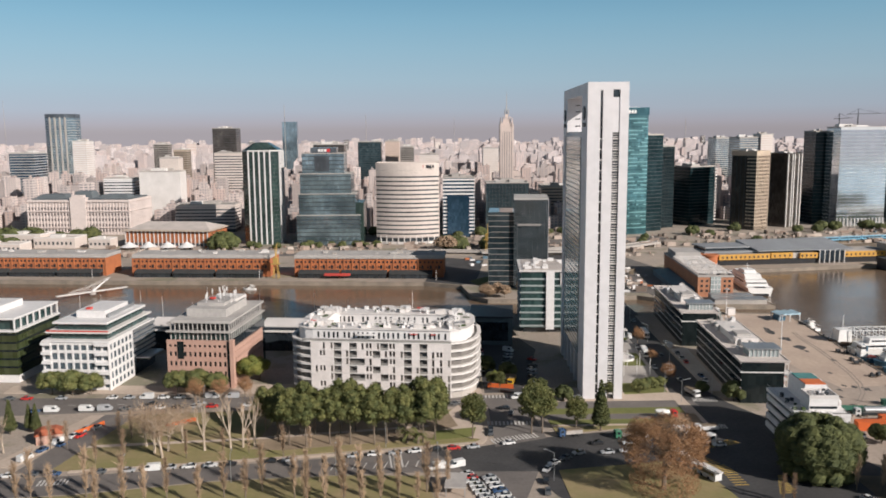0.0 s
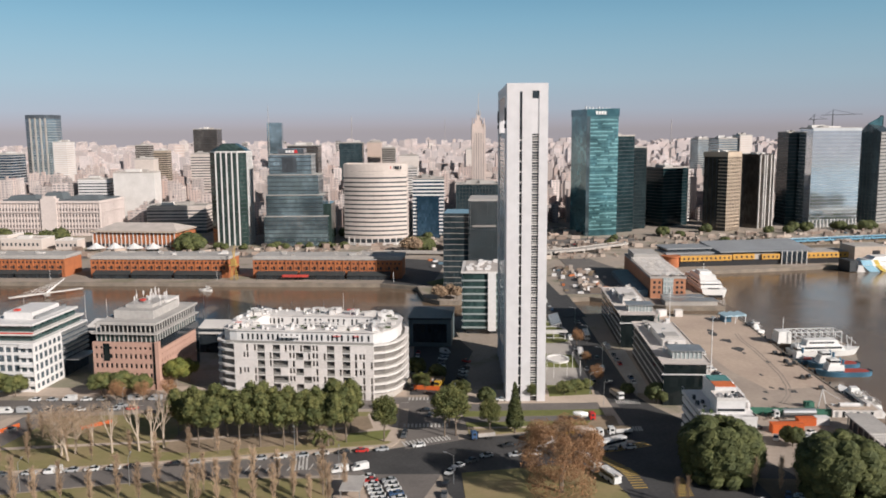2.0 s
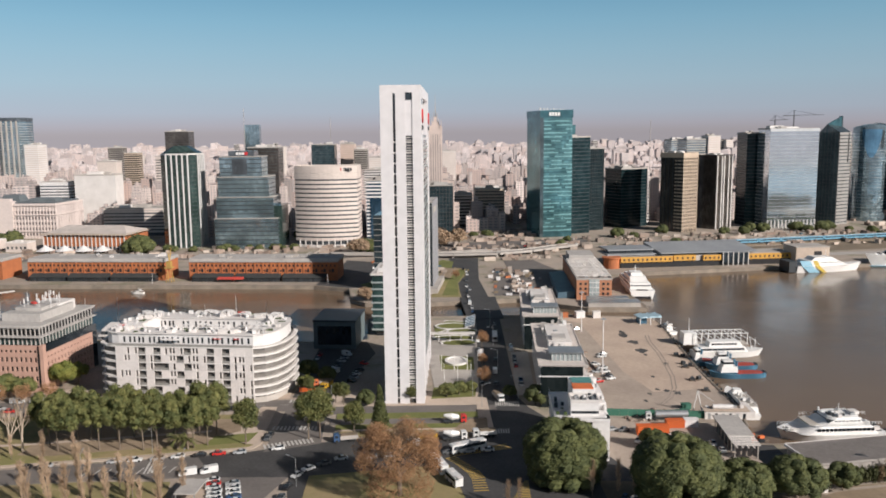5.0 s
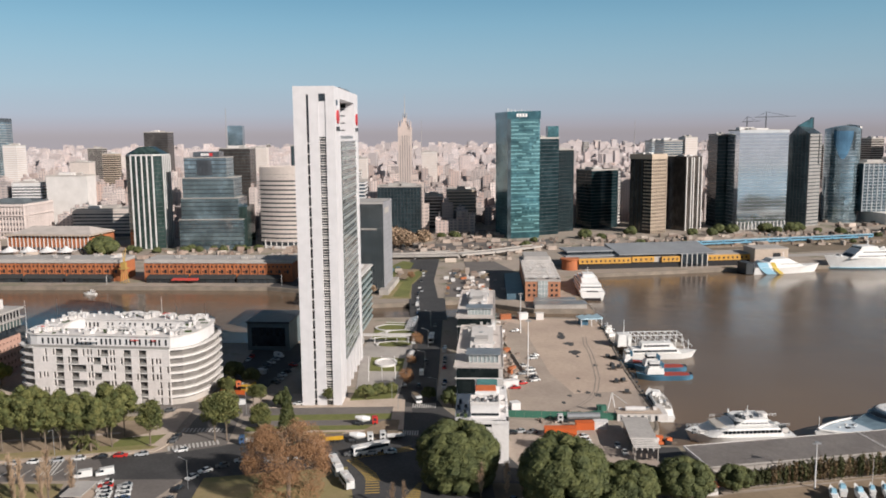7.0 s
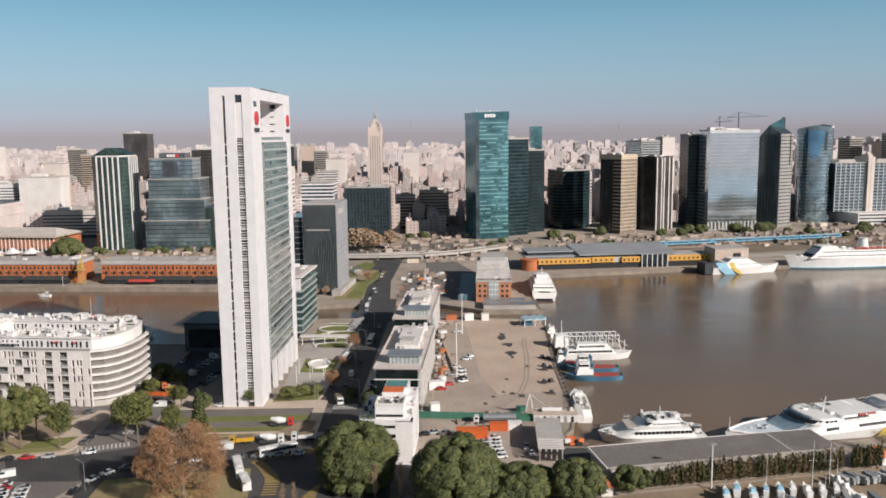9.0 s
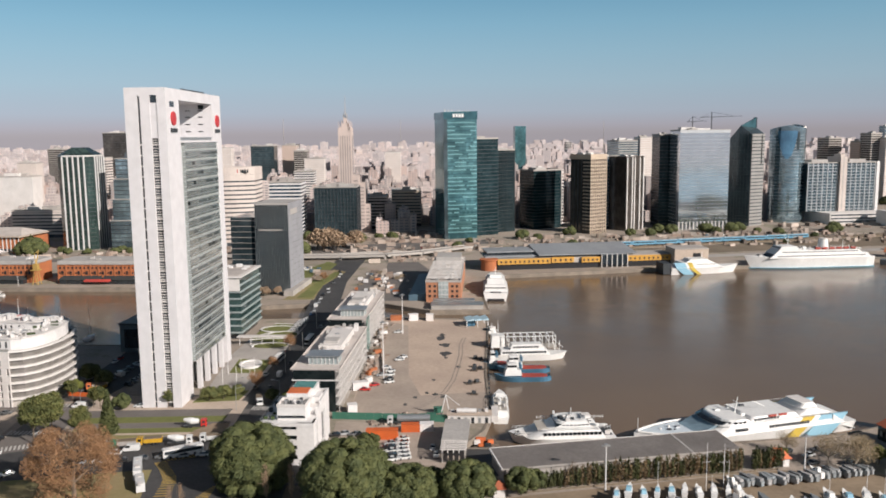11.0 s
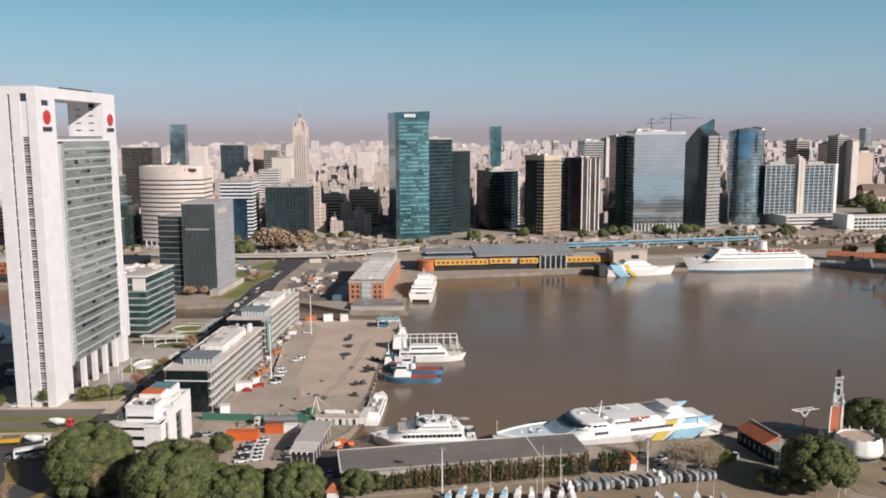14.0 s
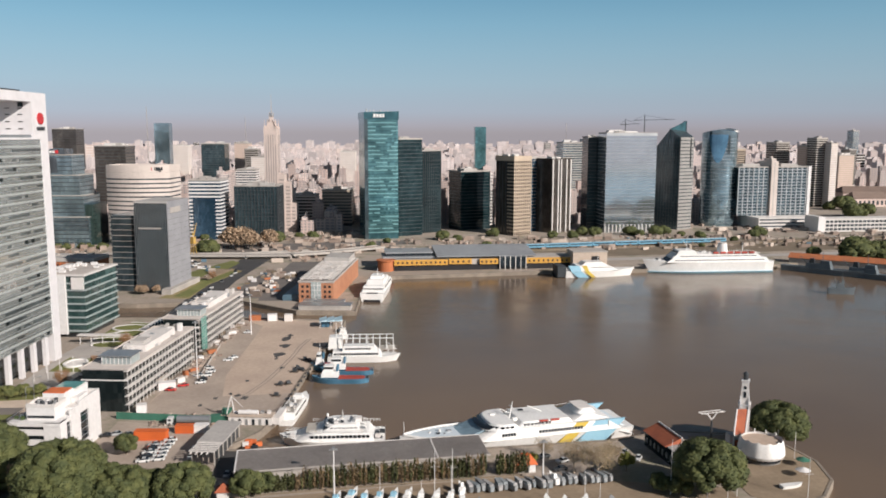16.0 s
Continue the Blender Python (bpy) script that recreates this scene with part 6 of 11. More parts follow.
# ---- converted warehouse on the jetty ----
def jetty_warehouse():
    th = thing("jetty_warehouse", "brick jetty warehouse with open roof beams", "warehouse", pose(117.5, 481, 0, 0, 0, -8))
    w, d, h = 21.0, 96.0, 12.5
    part("body", MB().box(0, 0, 0, w, d, h), M["jettybrick"], th)
    part("centre_glazing", MB().box(7.5, -0.4, 1.5, 13.5, 0.2, h), M["paleglass"], th)
    for zz in (4.5, 7.5, 10.5):
        part("transom", MB().box(7.4, -0.6, zz, 13.6, -0.3, zz + 0.3), M["white"], th)
    for xx in (9.4, 11.4):
        part("mullion", MB().box(xx, -0.6, 1.5, xx + 0.25, -0.3, h), M["white"], th)
    sq = MB().box(0, 0, 0, 1.4, 0.4, 1.5).mesh("window")
    sq.materials.append(M["arch"])
    for xx in (1.6, 4.6, 15.2, 18.0):
        for zz in (3.0, 6.0, 9.0):
            part("window", sq, None, th, m=pose(xx, -0.12, zz))
    for k in range(22):
        for zz in (3, 7):
            part("window", sq, None, th, m=pose(w - 0.2, 2 + k * 4.2, zz, 0, 0, 90) @ pose(0, -0.1, 0))
    part("parapet", MB().ring([(-0.3, -0.3), (w + 0.3, -0.3), (w + 0.3, d), (-0.3, d)], [(0.4, 0.4), (w - 0.4, 0.4), (w - 0.4, d - 0.5), (0.4, d - 0.5)], h - 0.4, h + 0.8), M["concrete"], th)
    beam = MB().box(0, 0, 0, w, 0.4, 0.5).mesh("roof_beam")
    beam.materials.append(M["offwhite"])
    for k in range(16):
        part("roof_beam", beam, None, th, m=pose(0, 3 + k * 5.5, h + 1.6))
    part("roof_beam", MB().box(5, 2, h + 1.4, 5.4, 88, h + 1.8).box(15, 2, h + 1.4, 15.4, 88, h + 1.8), M["offwhite"], th)
    part("roof_deck", MB().box(0.5, 0.5, h, w - 0.5, d - 1, h + 0.15), M["roofdeck"], th)
    part("roof_house", MB().box(2, 70, h, w - 2, 94, h + 4.5), M["roofgrey"], th)
    r = random.Random(2)
    for _ in range(26):
        part("roof_unit", MB().cbox(r.uniform(3, w - 3), r.uniform(5, 66), h + 0.15, r.uniform(1, 3), r.uniform(1, 4), r.uniform(0.6, 1.8)), r.choice((M["offwhite"], M["concrete"], M["metal"])), th)
    part("side_shed", MB().prism([(-11, 4), (-0.6, 4), (-0.6, 80), (-11, 80)], 0, [3.4, 4.6, 4.6, 3.4]), M["sheetblue"], th, "lean-to with blue-grey sheet roof")
    return th


M["sheetblue"] = surface("blue_grey_sheet", (0.10, 0.17, 0.22), (0.07, 0.12, 0.16), rough=0.5)
M["jettybrick"] = surface("faded_orange_brick", (0.46, 0.215, 0.12), (0.37, 0.17, 0.10), rough=0.85, big=0.2, small=1.4)
jetty_warehouse()
for x, y, w, d, h in ((119, 459, 30, 9, 2.6), (121, 469, 24, 6, 3.2)):
    th = thing("jetty_terrace", "low concrete jetty building with a blue roof edge", "jetty", pose(x, y, 0, 0, 0, -6))
    part("body", MB().box(0, 0, 0, w, d, h), M["concrete"], th)
    part("roof", MB().box(-0.3, -0.3, h, w + 0.3, d + 0.3, h + 0.3), M["metal"], th)


# ---- passenger terminal on the far quay ----
def terminal():
    th = thing("ferry_terminal", "ferry terminal with yellow upper wall and grey sheet roofs", "terminal", pose(178, 590, 0, 0, 0, 2.0))
    L = 106.0
    part("body", MB().box(0, 2, 0, L, 26, 8), M["concrete"], th)
    part("yellow_wall", MB().box(0, 0, 4.2, 40, 2, 8.2), M["yellow"], th)
    part("yellow_wall", MB().box(41, 0, 4.6, 58, 2, 8.6), M["yellow"], th)
    part("yellow_wall", MB().box(64, 0, 4.2, 78, 2, 8.2), M["yellow"], th)
    part("yellow_wall", MB().box(100, 1, 4.2, 134, 3, 8.2), M["yellow"], th)
    part("undercroft", MB().box(0, 1.2, 0, 134, 1.9, 4.2), M["arch"], th)
    wn2 = MB().box(0, -0.1, 0, 1.4, 0.2, 1.5).mesh("window")
    wn2.materials.append(M["arch"])
    for k in range(11):
        part("window", wn2, None, th, m=pose(2 + k * 3.5, 0, 5.4))
    for k in range(4):
        part("window", wn2, None, th, m=pose(43 + k * 4, 0, 5.8))
        part("window", wn2, None, th, m=pose(65 + k * 3.4, 0, 5.4))
    for k in range(9):
        part("window", wn2, None, th, m=pose(101.5 + k * 3.6, 1, 5.4))
    part("glass_hall", MB().box(79, -0.5, 2, 99, 14, 9.5), M["dark"], th)
    post = MB().box(0, 0, 0, 0.5, 0.5, 10).mesh("post")
    post.materials.append(M["offwhite"])
    for k in range(6):
        part("post", post, None, th, m=pose(79 + k * 4, -0.9, 0))
    part("roof", MB().prism([(32, 3), (108, 3), (108, 40), (32, 40)], 9.6, [10.2, 10.2, 14.0, 14.0]), M["sheet"], th)
    part("roof", MB().box(-8, 8, 8.4, 33, 32, 9.4).box(-6, 12, 11.5, 30, 36, 12.4), M["sheet"], th)
    part("upper_glazing", MB().box(-5, 13, 9.4, 29, 34, 11.5), M["dark"], th)
    part("side_block", MB().box(100, 3, 0, 136, 24, 8.6), M["concrete"], th)
    part("round_pavilion", MB().cyl(-6, 4, 0, 6, 7.5, 20).cyl(-6, 4, 7.5, 7, 0.9, 20), M["brick"], th)
    return th


M["sheet"] = surface("grey_sheet_roof", (0.30, 0.315, 0.33), (0.24, 0.25, 0.265), rough=0.5, big=0.05, small=0.6)
terminal()
th = thing("pump_house", "pinkish concrete block on the quay end", "building", pose(312, 588, 0, 0, 0, 0))
part("body", MB().box(0, 0, 0, 26, 20, 13), M["paving"], th)
part("opening", MB().box(14, -0.15, 6, 20, 0.3, 10), M["arch"], th)
part("roof", MB().box(-0.4, -0.4, 13, 26.4, 20.4, 13.6), M["concrete"], th)

# low train on the embankment
def train():
    th = thing("train", "long pale blue passenger train standing on the tracks", "train", pose(292, 692, 1.2, 0, 0, 9))
    for k in range(9):
        car = part("carriage", MB().box(k * 22.5, 0, 1.0, k * 22.5 + 22, 3, 4.2), M["trainblue"], th)
        part("window_band", MB().box(k * 22.5 + 1, -0.06, 2.4, k * 22.5 + 21, 0.05, 3.3), M["dark"], car)
        part("roof", MB().box(k * 22.5 + 0.2, 0.2, 4.2, k * 22.5 + 21.8, 2.8, 4.6), M["metal"], car)
        part("bogie", MB().box(k * 22.5 + 2, 0.3, 0, k * 22.5 + 6, 2.7, 1.0).box(k * 22.5 + 16, 0.3, 0, k * 22.5 + 20, 2.7, 1.0), M["darkmetal"], car)
    return th


M["trainblue"] = surface("train_blue", (0.16, 0.36, 0.50), (0.13, 0.30, 0.42), rough=0.4)
patch("embankment", [(250, 682), (520, 724), (900, 800), (900, 812), (520, 737), (250, 694)], 1.2, M["earth"], "gravel railway embankment", "embankment")
patch("rail_yard", [(250, 640), (900, 715), (900, 790), (250, 676)], 0.06, M["earth"], "brown railway yard ground", "ground")
train()
patch("dock_road", [(180, 616), (480, 640), (900, 690), (900, 702), (480, 654), (180, 628)], 0.08, M["concrete"], "pale concrete dock road", "road")


# ---- elevated road and yards behind the terminal ----
def viaduct(pts, wdt, z):
    th = thing("viaduct", "low concrete road viaduct with pale parapets", "viaduct")
    for i in range(len(pts) - 1):
        a, b = Vector((*pts[i], z)), Vector((*pts[i + 1], z))
        d_ = (b - a).normalized()
        n = Vector((-d_.y, d_.x, 0)) * wdt / 2
        q = [a - n, b - n, b + n, a + n]
        part("deck", MB().prism([(v.x, v.y) for v in q], z - 1.0, z), M["concrete"], th)
        for s in (-1, 1):
            e = [a + n * s * 0.96, b + n * s * 0.96, b + n * s, a + n * s]
            part("parapet", MB().prism([(v.x, v.y) for v in (e if s > 0 else e[::-1])], z, z + 0.7), M["concrete"], th)
        part("pier", MB().cbox(b.x, b.y, 0, 1.6, wdt * 0.7, z - 1.0, math.degrees(math.atan2(d_.y, d_.x))), M["concrete"], th)


viaduct([(10, 668), (60, 664), (96, 664), (125, 676), (170, 706)], 12, 3.0)
viaduct([(-60, 690), (10, 676), (60, 676), (110, 690)], 8, 2.2)
patch("car_park", [(16, 690), (110, 700), (200, 745), (190, 770), (20, 745)], 0.07, M["asphalt"], "crowded asphalt car park and avenue", "road")
patch("avenue", [(-700, 720), (-250, 690), (-30, 672), (20, 690), (20, 705), (-30, 690), (-250, 708), (-700, 740)], 0.07, M["asphalt"], "wide avenue behind the warehouses", "road")
patch("lawn", [(22, 560), (46, 556), (58, 640), (50, 652), (30, 600), (-14, 550), (-10, 535)], 0.15, M["grassfresh"], "green verge beside the bridge road", "lawn")
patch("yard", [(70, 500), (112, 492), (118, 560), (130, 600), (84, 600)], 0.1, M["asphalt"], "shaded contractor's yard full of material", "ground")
rs = random.Random(17)
for _ in range(70):
    mb = MB().cbox(0, 0, 0, rs.uniform(1.5, 4.5), rs.uniform(1.4, 2.6), rs.uniform(0.9, 2.4))
    q = rs.random()
    if q < 0.45:
        px, py = rs.uniform(72, 112), rs.uniform(500, 590)
    elif q < 0.75:
        px, py = rs.uniform(-5, 45), rs.uniform(600, 655)
    else:
        px, py = rs.uniform(330, 900), rs.uniform(700, 780)
    solid("site_container", mb, rs.choice((M["white"], M["offwhite"], M["brick"], M["concrete"], M["sheetblue"], M["earth"])), "small site hut or container on the yard", "container", pose(px, py, 0, 0, 0, rs.uniform(-30, 30)), "yard containers")


# clutter of the far port yards: sheds, containers, lorries and heaps
M["yardstuff"] = surface("yard_clutter", (0.42, 0.36, 0.31), (0.28, 0.24, 0.21), rough=0.8, island=0.7, tint=(0.24, 0.16, 0.12))
ry = random.Random(77)
mb = MB()
for xa, xb, ya, yb, n, s in ((-330, 160, 688, 745, 240, 0.8), (150, 720, 690, 780, 460, 0.7), (84, 150, 640, 690, 60, 0.7), (84, 98, 500, 600, 40, 0.6), (44, 60, 575, 610, 22, 0.45), (-60, 160, 760, 835, 200, 1.0), (500, 1000, 780, 880, 200, 1.3)):
    for _ in range(n):
        x, y = ry.uniform(xa, xb), ry.uniform(ya, yb)
        if 46 < x < 84 and y < 700:
            continue
        w, d, h = ry.choice(((6, 2.4, 2.6), (4.4, 1.8, 1.5), (9, 4, 3.0), (2.5, 2, 1.2), (12, 2.5, 3.0), (3, 3, 2.4)))
        mb.cbox(x, y, -0.1, w * s * ry.uniform(0.7, 1.2), d * s * ry.uniform(0.8, 1.3), h * ry.uniform(0.7, 1.3), ry.choice((0, 5, -8, 90, 80, 30)))
solid("yard_clutter", mb, M["yardstuff"], "scattered containers, lorries and low sheds of the far port yards", "yard clutter", kind="stuff")

# ---- trees ----
def foliage(name, a, b, c):
    mt, nt, bs = nodes_of(name)
    g = nt.nodes.new("ShaderNodeNewGeometry")
    rnd = g.outputs["Random Per Island"]
    col = mix_rgb(nt, rnd, a, b)
    col = mix_rgb(nt, spread(nt, noise_of(nt, 0.35, 4.0), 0.40, 0.66), col, c)
    nt.links.new(col, bs.inputs["Base Color"])
    bs.inputs["Roughness"].default_value = 0.75
    bs.inputs["Specular IOR Level"].default_value = 0.25
    return mt


M["leaf"] = foliage("evergreen_leaves", (0.074, 0.086, 0.032), (0.112, 0.118, 0.043), (0.050, 0.062, 0.026))
M["leaf_row"] = foliage("street_tree_leaves", (0.105, 0.118, 0.040), (0.185, 0.175, 0.062), (0.064, 0.078, 0.030))
M["leaf_yellow"] = foliage("yellow_green_leaves", (0.13, 0.14, 0.03), (0.2, 0.19, 0.05), (0.08, 0.1, 0.025))
M["leaf_brown"] = foliage("dry_brown_leaves", (0.29, 0.155, 0.075), (0.38, 0.225, 0.125), (0.21, 0.115, 0.06))
M["twig"] = foliage("bare_twigs", (0.35, 0.25, 0.165), (0.45, 0.33, 0.225), (0.27, 0.19, 0.13))
M["twigpale"] = foliage("pale_twigs", (0.34, 0.26, 0.16), (0.42, 0.34, 0.23), (0.26, 0.20, 0.12))
M["bark"] = surface("grey_bark", (0.20, 0.16, 0.12), (0.13, 0.10, 0.08), rough=0.95, big=0.6, small=3)
M["palebark"] = surface("pale_bark", (0.50, 0.415, 0.33), (0.36, 0.29, 0.225), rough=0.9, big=0.6, small=3)


def leaf_cloud(lobes, n, size, seed, flat=0.75, inner=0.72, core=0.0):
    """Small leaf clumps near the surface of many lobes: (x, y, z, rx, ry, rz)."""
    r = random.Random(seed)
    mb = MB()
    vol = [l[3] * l[4] + l[4] * l[5] for l in lobes]
    if core:
        # leafy bodies of the clumps, uneven, just under the outer leaves
        for lx, ly, lz, rx, ry, rz in lobes:
            base = len(mb.v)
            nu, nv = 9, 5
            for j in range(1, nv):
                e = -math.pi / 2 + math.pi * j / nv
                for i in range(nu):
                    a = 2 * math.pi * (i + 0.5 * j) / nu
                    k = core * r.uniform(0.86, 1.08)
                    mb.v.append((lx + rx * k * math.cos(a) * math.cos(e), ly + ry * k * math.sin(a) * math.cos(e), lz + rz * k * math.sin(e)))
            mb.v += [(lx, ly, lz - rz * core), (lx, ly, lz + rz * core)]
            for j in range(nv - 2):
                for i in range(nu):
                    q, w_ = base + j * nu, (i + 1) % nu
                    mb.f.append((q + i, q + w_, q + nu + w_, q + nu + i))
            lo, hi = base + nu * (nv - 1), base + nu * (nv - 1) + 1
            for i in range(nu):
                mb.f.append((base + (i + 1) % nu, base + i, lo))
                mb.f.append((base + (nv - 2) * nu + i, base + (nv - 2) * nu + (i + 1) % nu, hi))
    for _ in range(n):
        lx, ly, lz, rx, ry, rz = r.choices(lobes, vol)[0]
        d = Vector((r.gauss(0, 1), r.gauss(0, 1), r.gauss(0, 1))).normalized()
        k = r.uniform(inner, 1.05) if r.random() < 0.85 else r.uniform(0.3, 0.8)
        p = Vector((lx + d.x * rx * k, ly + d.y * ry * k, lz + d.z * rz * k))
        a = (d + Vector((r.gauss(0, flat), r.gauss(0, flat), r.gauss(0, flat)))).normalized()
        u = a.orthogonal().normalized()
        u = (Matrix.Rotation(r.uniform(0, 6.28), 3, a) @ u)
        v = a.cross(u)
        s = size * r.uniform(0.6, 1.4)
        mb.add([tuple(p - u * s - v * s * 0.5), tuple(p + u * s * 0.2 - v * s), tuple(p + u * s + v * s * 0.3), tuple(p - u * s * 0.2 + v * s)], [(0, 1, 2, 3)])
    return mb


def lobes_of(w, h, z0, n, seed, k=0.42):
    r = random.Random(seed)
    out = [(0, 0, z0 + h / 2, w * 0.31, w * 0.31, h * 0.36)]
    for _ in range(n):
        a, e = r.uniform(0, 6.28), r.uniform(-0.5, 1.0)
        rr = w / 2 * (1 - k * 0.75) * math.sqrt(max(0.05, 1 - e * e * 0.85))
        s = w * k * r.uniform(0.3, 0.68)
        out.append((math.cos(a) * rr, math.sin(a) * rr, z0 + h / 2 + e * h * 0.36, s, s, s * 0.85))
    return out


def skirt(w, z, n=12):
    """Low lobes that bring a broad crown down towards the ground."""
    return [(w * 0.36 * math.cos(6.28 * k / n), w * 0.36 * math.sin(6.28 * k / n), z, w * 0.12, w * 0.12, z * 0.95) for k in range(n)]


def trunk_mesh(h, r0, spreadw, n, seed, z1=None):
    r = random.Random(seed)
    mb = MB().tube((0, 0, -0.2), (0.1, 0.05, h), r0, r0 * 0.6, 8)
    for _ in range(n):
        a, L = r.uniform(0, 6.28), r.uniform(0.5, 1.0)
        zs = h * r.uniform(0.55, 0.98)
        mb.tube((0.1, 0.05, zs), (math.cos(a) * spreadw * L, math.sin(a) * spreadw * L, zs + spreadw * r.uniform(0.5, 1.1)), r0 * 0.45, r0 * 0.12, 5)
    return mb


def bare_branches(h, r0, seed, levels=4, spread_=0.5, up=0.5, fork=3):
    """Trunk and limbs of a leafless tree; returns limbs and fine twigs."""
    r = random.Random(seed)
    limbs, twigs = MB(), MB()

    def grow(p, d, L, rad, lv):
        q = p + d * L
        (limbs if lv < levels else twigs).tube(p, q, rad, rad * 0.62, 6 if lv < 2 else 3)
        if lv >= levels:
            return
        for _ in range(fork if lv else fork + 1):
            nd = (d * 0.75 + Vector((r.gauss(0, spread_), r.gauss(0, spread_), r.gauss(up * 0.4, spread_ * 0.5)))).normalized()
            grow(p + d * L * r.uniform(0.55, 1.0), nd, L * r.uniform(0.55, 0.78), rad * 0.55, lv + 1)

    grow(Vector((0, 0, -0.2)), Vector((r.gauss(0, 0.04), r.gauss(0, 0.04), 1)).normalized(), h * 0.38, r0, 0)
    return limbs, twigs


def plant(name, label, cat, parts_, places, group):
    """Builds a tree once and copies it to all places (x, y, turn, scale)."""
    x, y, a, s = places[0]
    th = thing(name, label, cat, pose(x, y, 0, 0, 0, a) @ Matrix.Scale(s, 4), group)
    for nm, mb, mat in parts_:
        part(nm, mb, mat, th)
    for x, y, a, s in places[1:]:
        c = copy_thing(th, pose(x, y, 0, 0, 0, a))
        c.scale = (s, s, s)
    return th


rt = random.Random(21)
# big evergreens by the junction
plant("evergreen_tree", "broad dark evergreen tree with a dense rounded crown", "tree",
      [("trunk", trunk_mesh(7, 0.8, 6, 9, 1), M["bark"]), ("crown", leaf_cloud(lobes_of(26, 20, 0.3, 200, 2, 0.205) + skirt(26, 3.0), 42000, 0.21, 3, 0.35, 0.9, 0.93), M["leaf"])],
      [(50.3, 225, 0, 0.9), (77.2, 208.5, 70, 0.92)], "big evergreens")
plant("evergreen_tree", "dark evergreen tree with an uneven rounded crown", "tree",
      [("trunk", trunk_mesh(6, 0.6, 4, 8, 4), M["bark"]), ("crown", leaf_cloud(lobes_of(18, 14, 0.5, 120, 5, 0.235), 15000, 0.23, 6, 0.35, 0.9, 0.93), M["leaf"])],
      [(94.5, 205, 0, 0.84), (87, 213, 200, 0.72), (101, 210, 20, 0.62), (110, 205.5, 80, 0.86), (254.5, 202, 30, 1.08), (292.5, 236.5, 10, 0.98)], "evergreens")
plant("evergreen_tree", "small rounded evergreen tree with dense leaves", "tree",
      [("trunk", trunk_mesh(3, 0.3, 2, 8, 4), M["bark"]), ("crown", leaf_cloud(lobes_of(9, 7.5, 0.3, 36, 5, 0.32), 5000, 0.2, 6, 0.4, 0.88, 0.92), M["leaf"])],
      [(126, 210.5, 50, 1.0), (83.5, 246, 140, 0.85), (131, 214.5, 99, 0.7), (88, 199, 30, 1.1), (246, 202, 5, 0.8), (241.5, 205, 80, 0.7), (55, 292, 0, 0.95), (-8, 298.5, 0, 0.75), (47, 302, 60, 0.6), (-24, 330, 10, 0.8), (-32, 338, 60, 0.9)], "small evergreens")
# row of street trees before the apartment block
row = [(x_, y_, rt.uniform(0, 360), rt.uniform(0.95, 1.1)) for x_, y_ in ((-106, 264), (-100.5, 262.5), (-93, 263.8), (-86.4, 263.2), (-78.6, 261.8), (-74.6, 263), (-68.5, 262.6), (-62.9, 262), (-58.8, 264))]
for k in range(8):
    row.append((-104 + k * 6.6 + rt.uniform(-1, 1), 273 + rt.uniform(-1.5, 1.5), rt.uniform(0, 360), rt.uniform(0.95, 1.1)))
row += [(-110, 268, 30, 0.95), (-115, 276, 130, 0.9), (-112, 282, 10, 0.85), (-101, 283, 50, 0.8), (-89, 283, 20, 0.8)]
for sd, sel in ((1, row[0::3]), (2, row[1::3]), (3, row[2::3])):
    plant("street_tree", "tall street tree with loose olive-green foliage and a bare trunk", "tree",
          [("trunk", trunk_mesh(9, 0.27, 3.0, 9, sd), M["bark"]), ("crown", leaf_cloud(lobes_of(8.6, 14.0, 4.4, 34, sd + 10, 0.36), 5400, 0.2, sd + 20, 0.6, 0.8, 0.74), M["leaf_row"])], sel, "street tree row")
plant("street_tree", "slender green tree on the lawn verge", "tree",
      [("trunk", trunk_mesh(5, 0.22, 2, 6, 5), M["bark"]), ("crown", leaf_cloud(lobes_of(6, 9, 2.8, 22, 15, 0.44), 5500, 0.17, 25, 1.1), M["leaf_row"])],
      [(-46.5, 263.5, 0, 1.35), (-26.4, 266, 30, 1.4), (-22.6, 266.5, 80, 1.45), (-11.4, 265.6, 10, 1.1), (-24, 275, 10, 1.3), (-16, 300, 60, 0.75), (-19, 302, 0, 0.7), (-30, 312, 0, 0.7), (9, 298.6, 0, 0.62), (-33, 316, 30, 0.6)], "verge trees")
plant("street_tree", "rounded street tree before the office fronts", "tree",
      [("trunk", trunk_mesh(4, 0.25, 3, 7, 7), M["bark"]), ("crown", leaf_cloud(lobes_of(10, 7.5, 1.6, 34, 17, 0.38), 5500, 0.2, 27, 0.5, 0.85, 0.86), M["leaf_row"])],
      [(-203, 326, 0, 1), (-195, 325, 90, 1.05), (-188, 325, 50, 0.9), (-155, 323.5, 10, 0.95), (-147, 323, 70, 1.0), (-140, 322.5, 40, 0.85), (23, 304, 0, 0.62), (28, 306, 30, 0.6), (33, 309, 60, 0.5), (-246, 334, 0, 1.0)], "street trees")
plant("yellowing_tree", "leafy tree turning yellow-green beside the brick office", "tree",
      [("trunk", trunk_mesh(5, 0.3, 3, 7, 8), M["bark"]), ("crown", leaf_cloud(lobes_of(10, 10, 2.0, 34, 18, 0.38), 5500, 0.2, 28, 0.5, 0.85, 0.86), M["leaf_yellow"])],
      [(-128.5, 331, 0, 1.0), (-31, 318, 40, 0.55), (-125, 338, 60, 0.8), (236.5, 219.5, 20, 0.5), (209.5, 226, 80, 0.35)], "leafy trees")
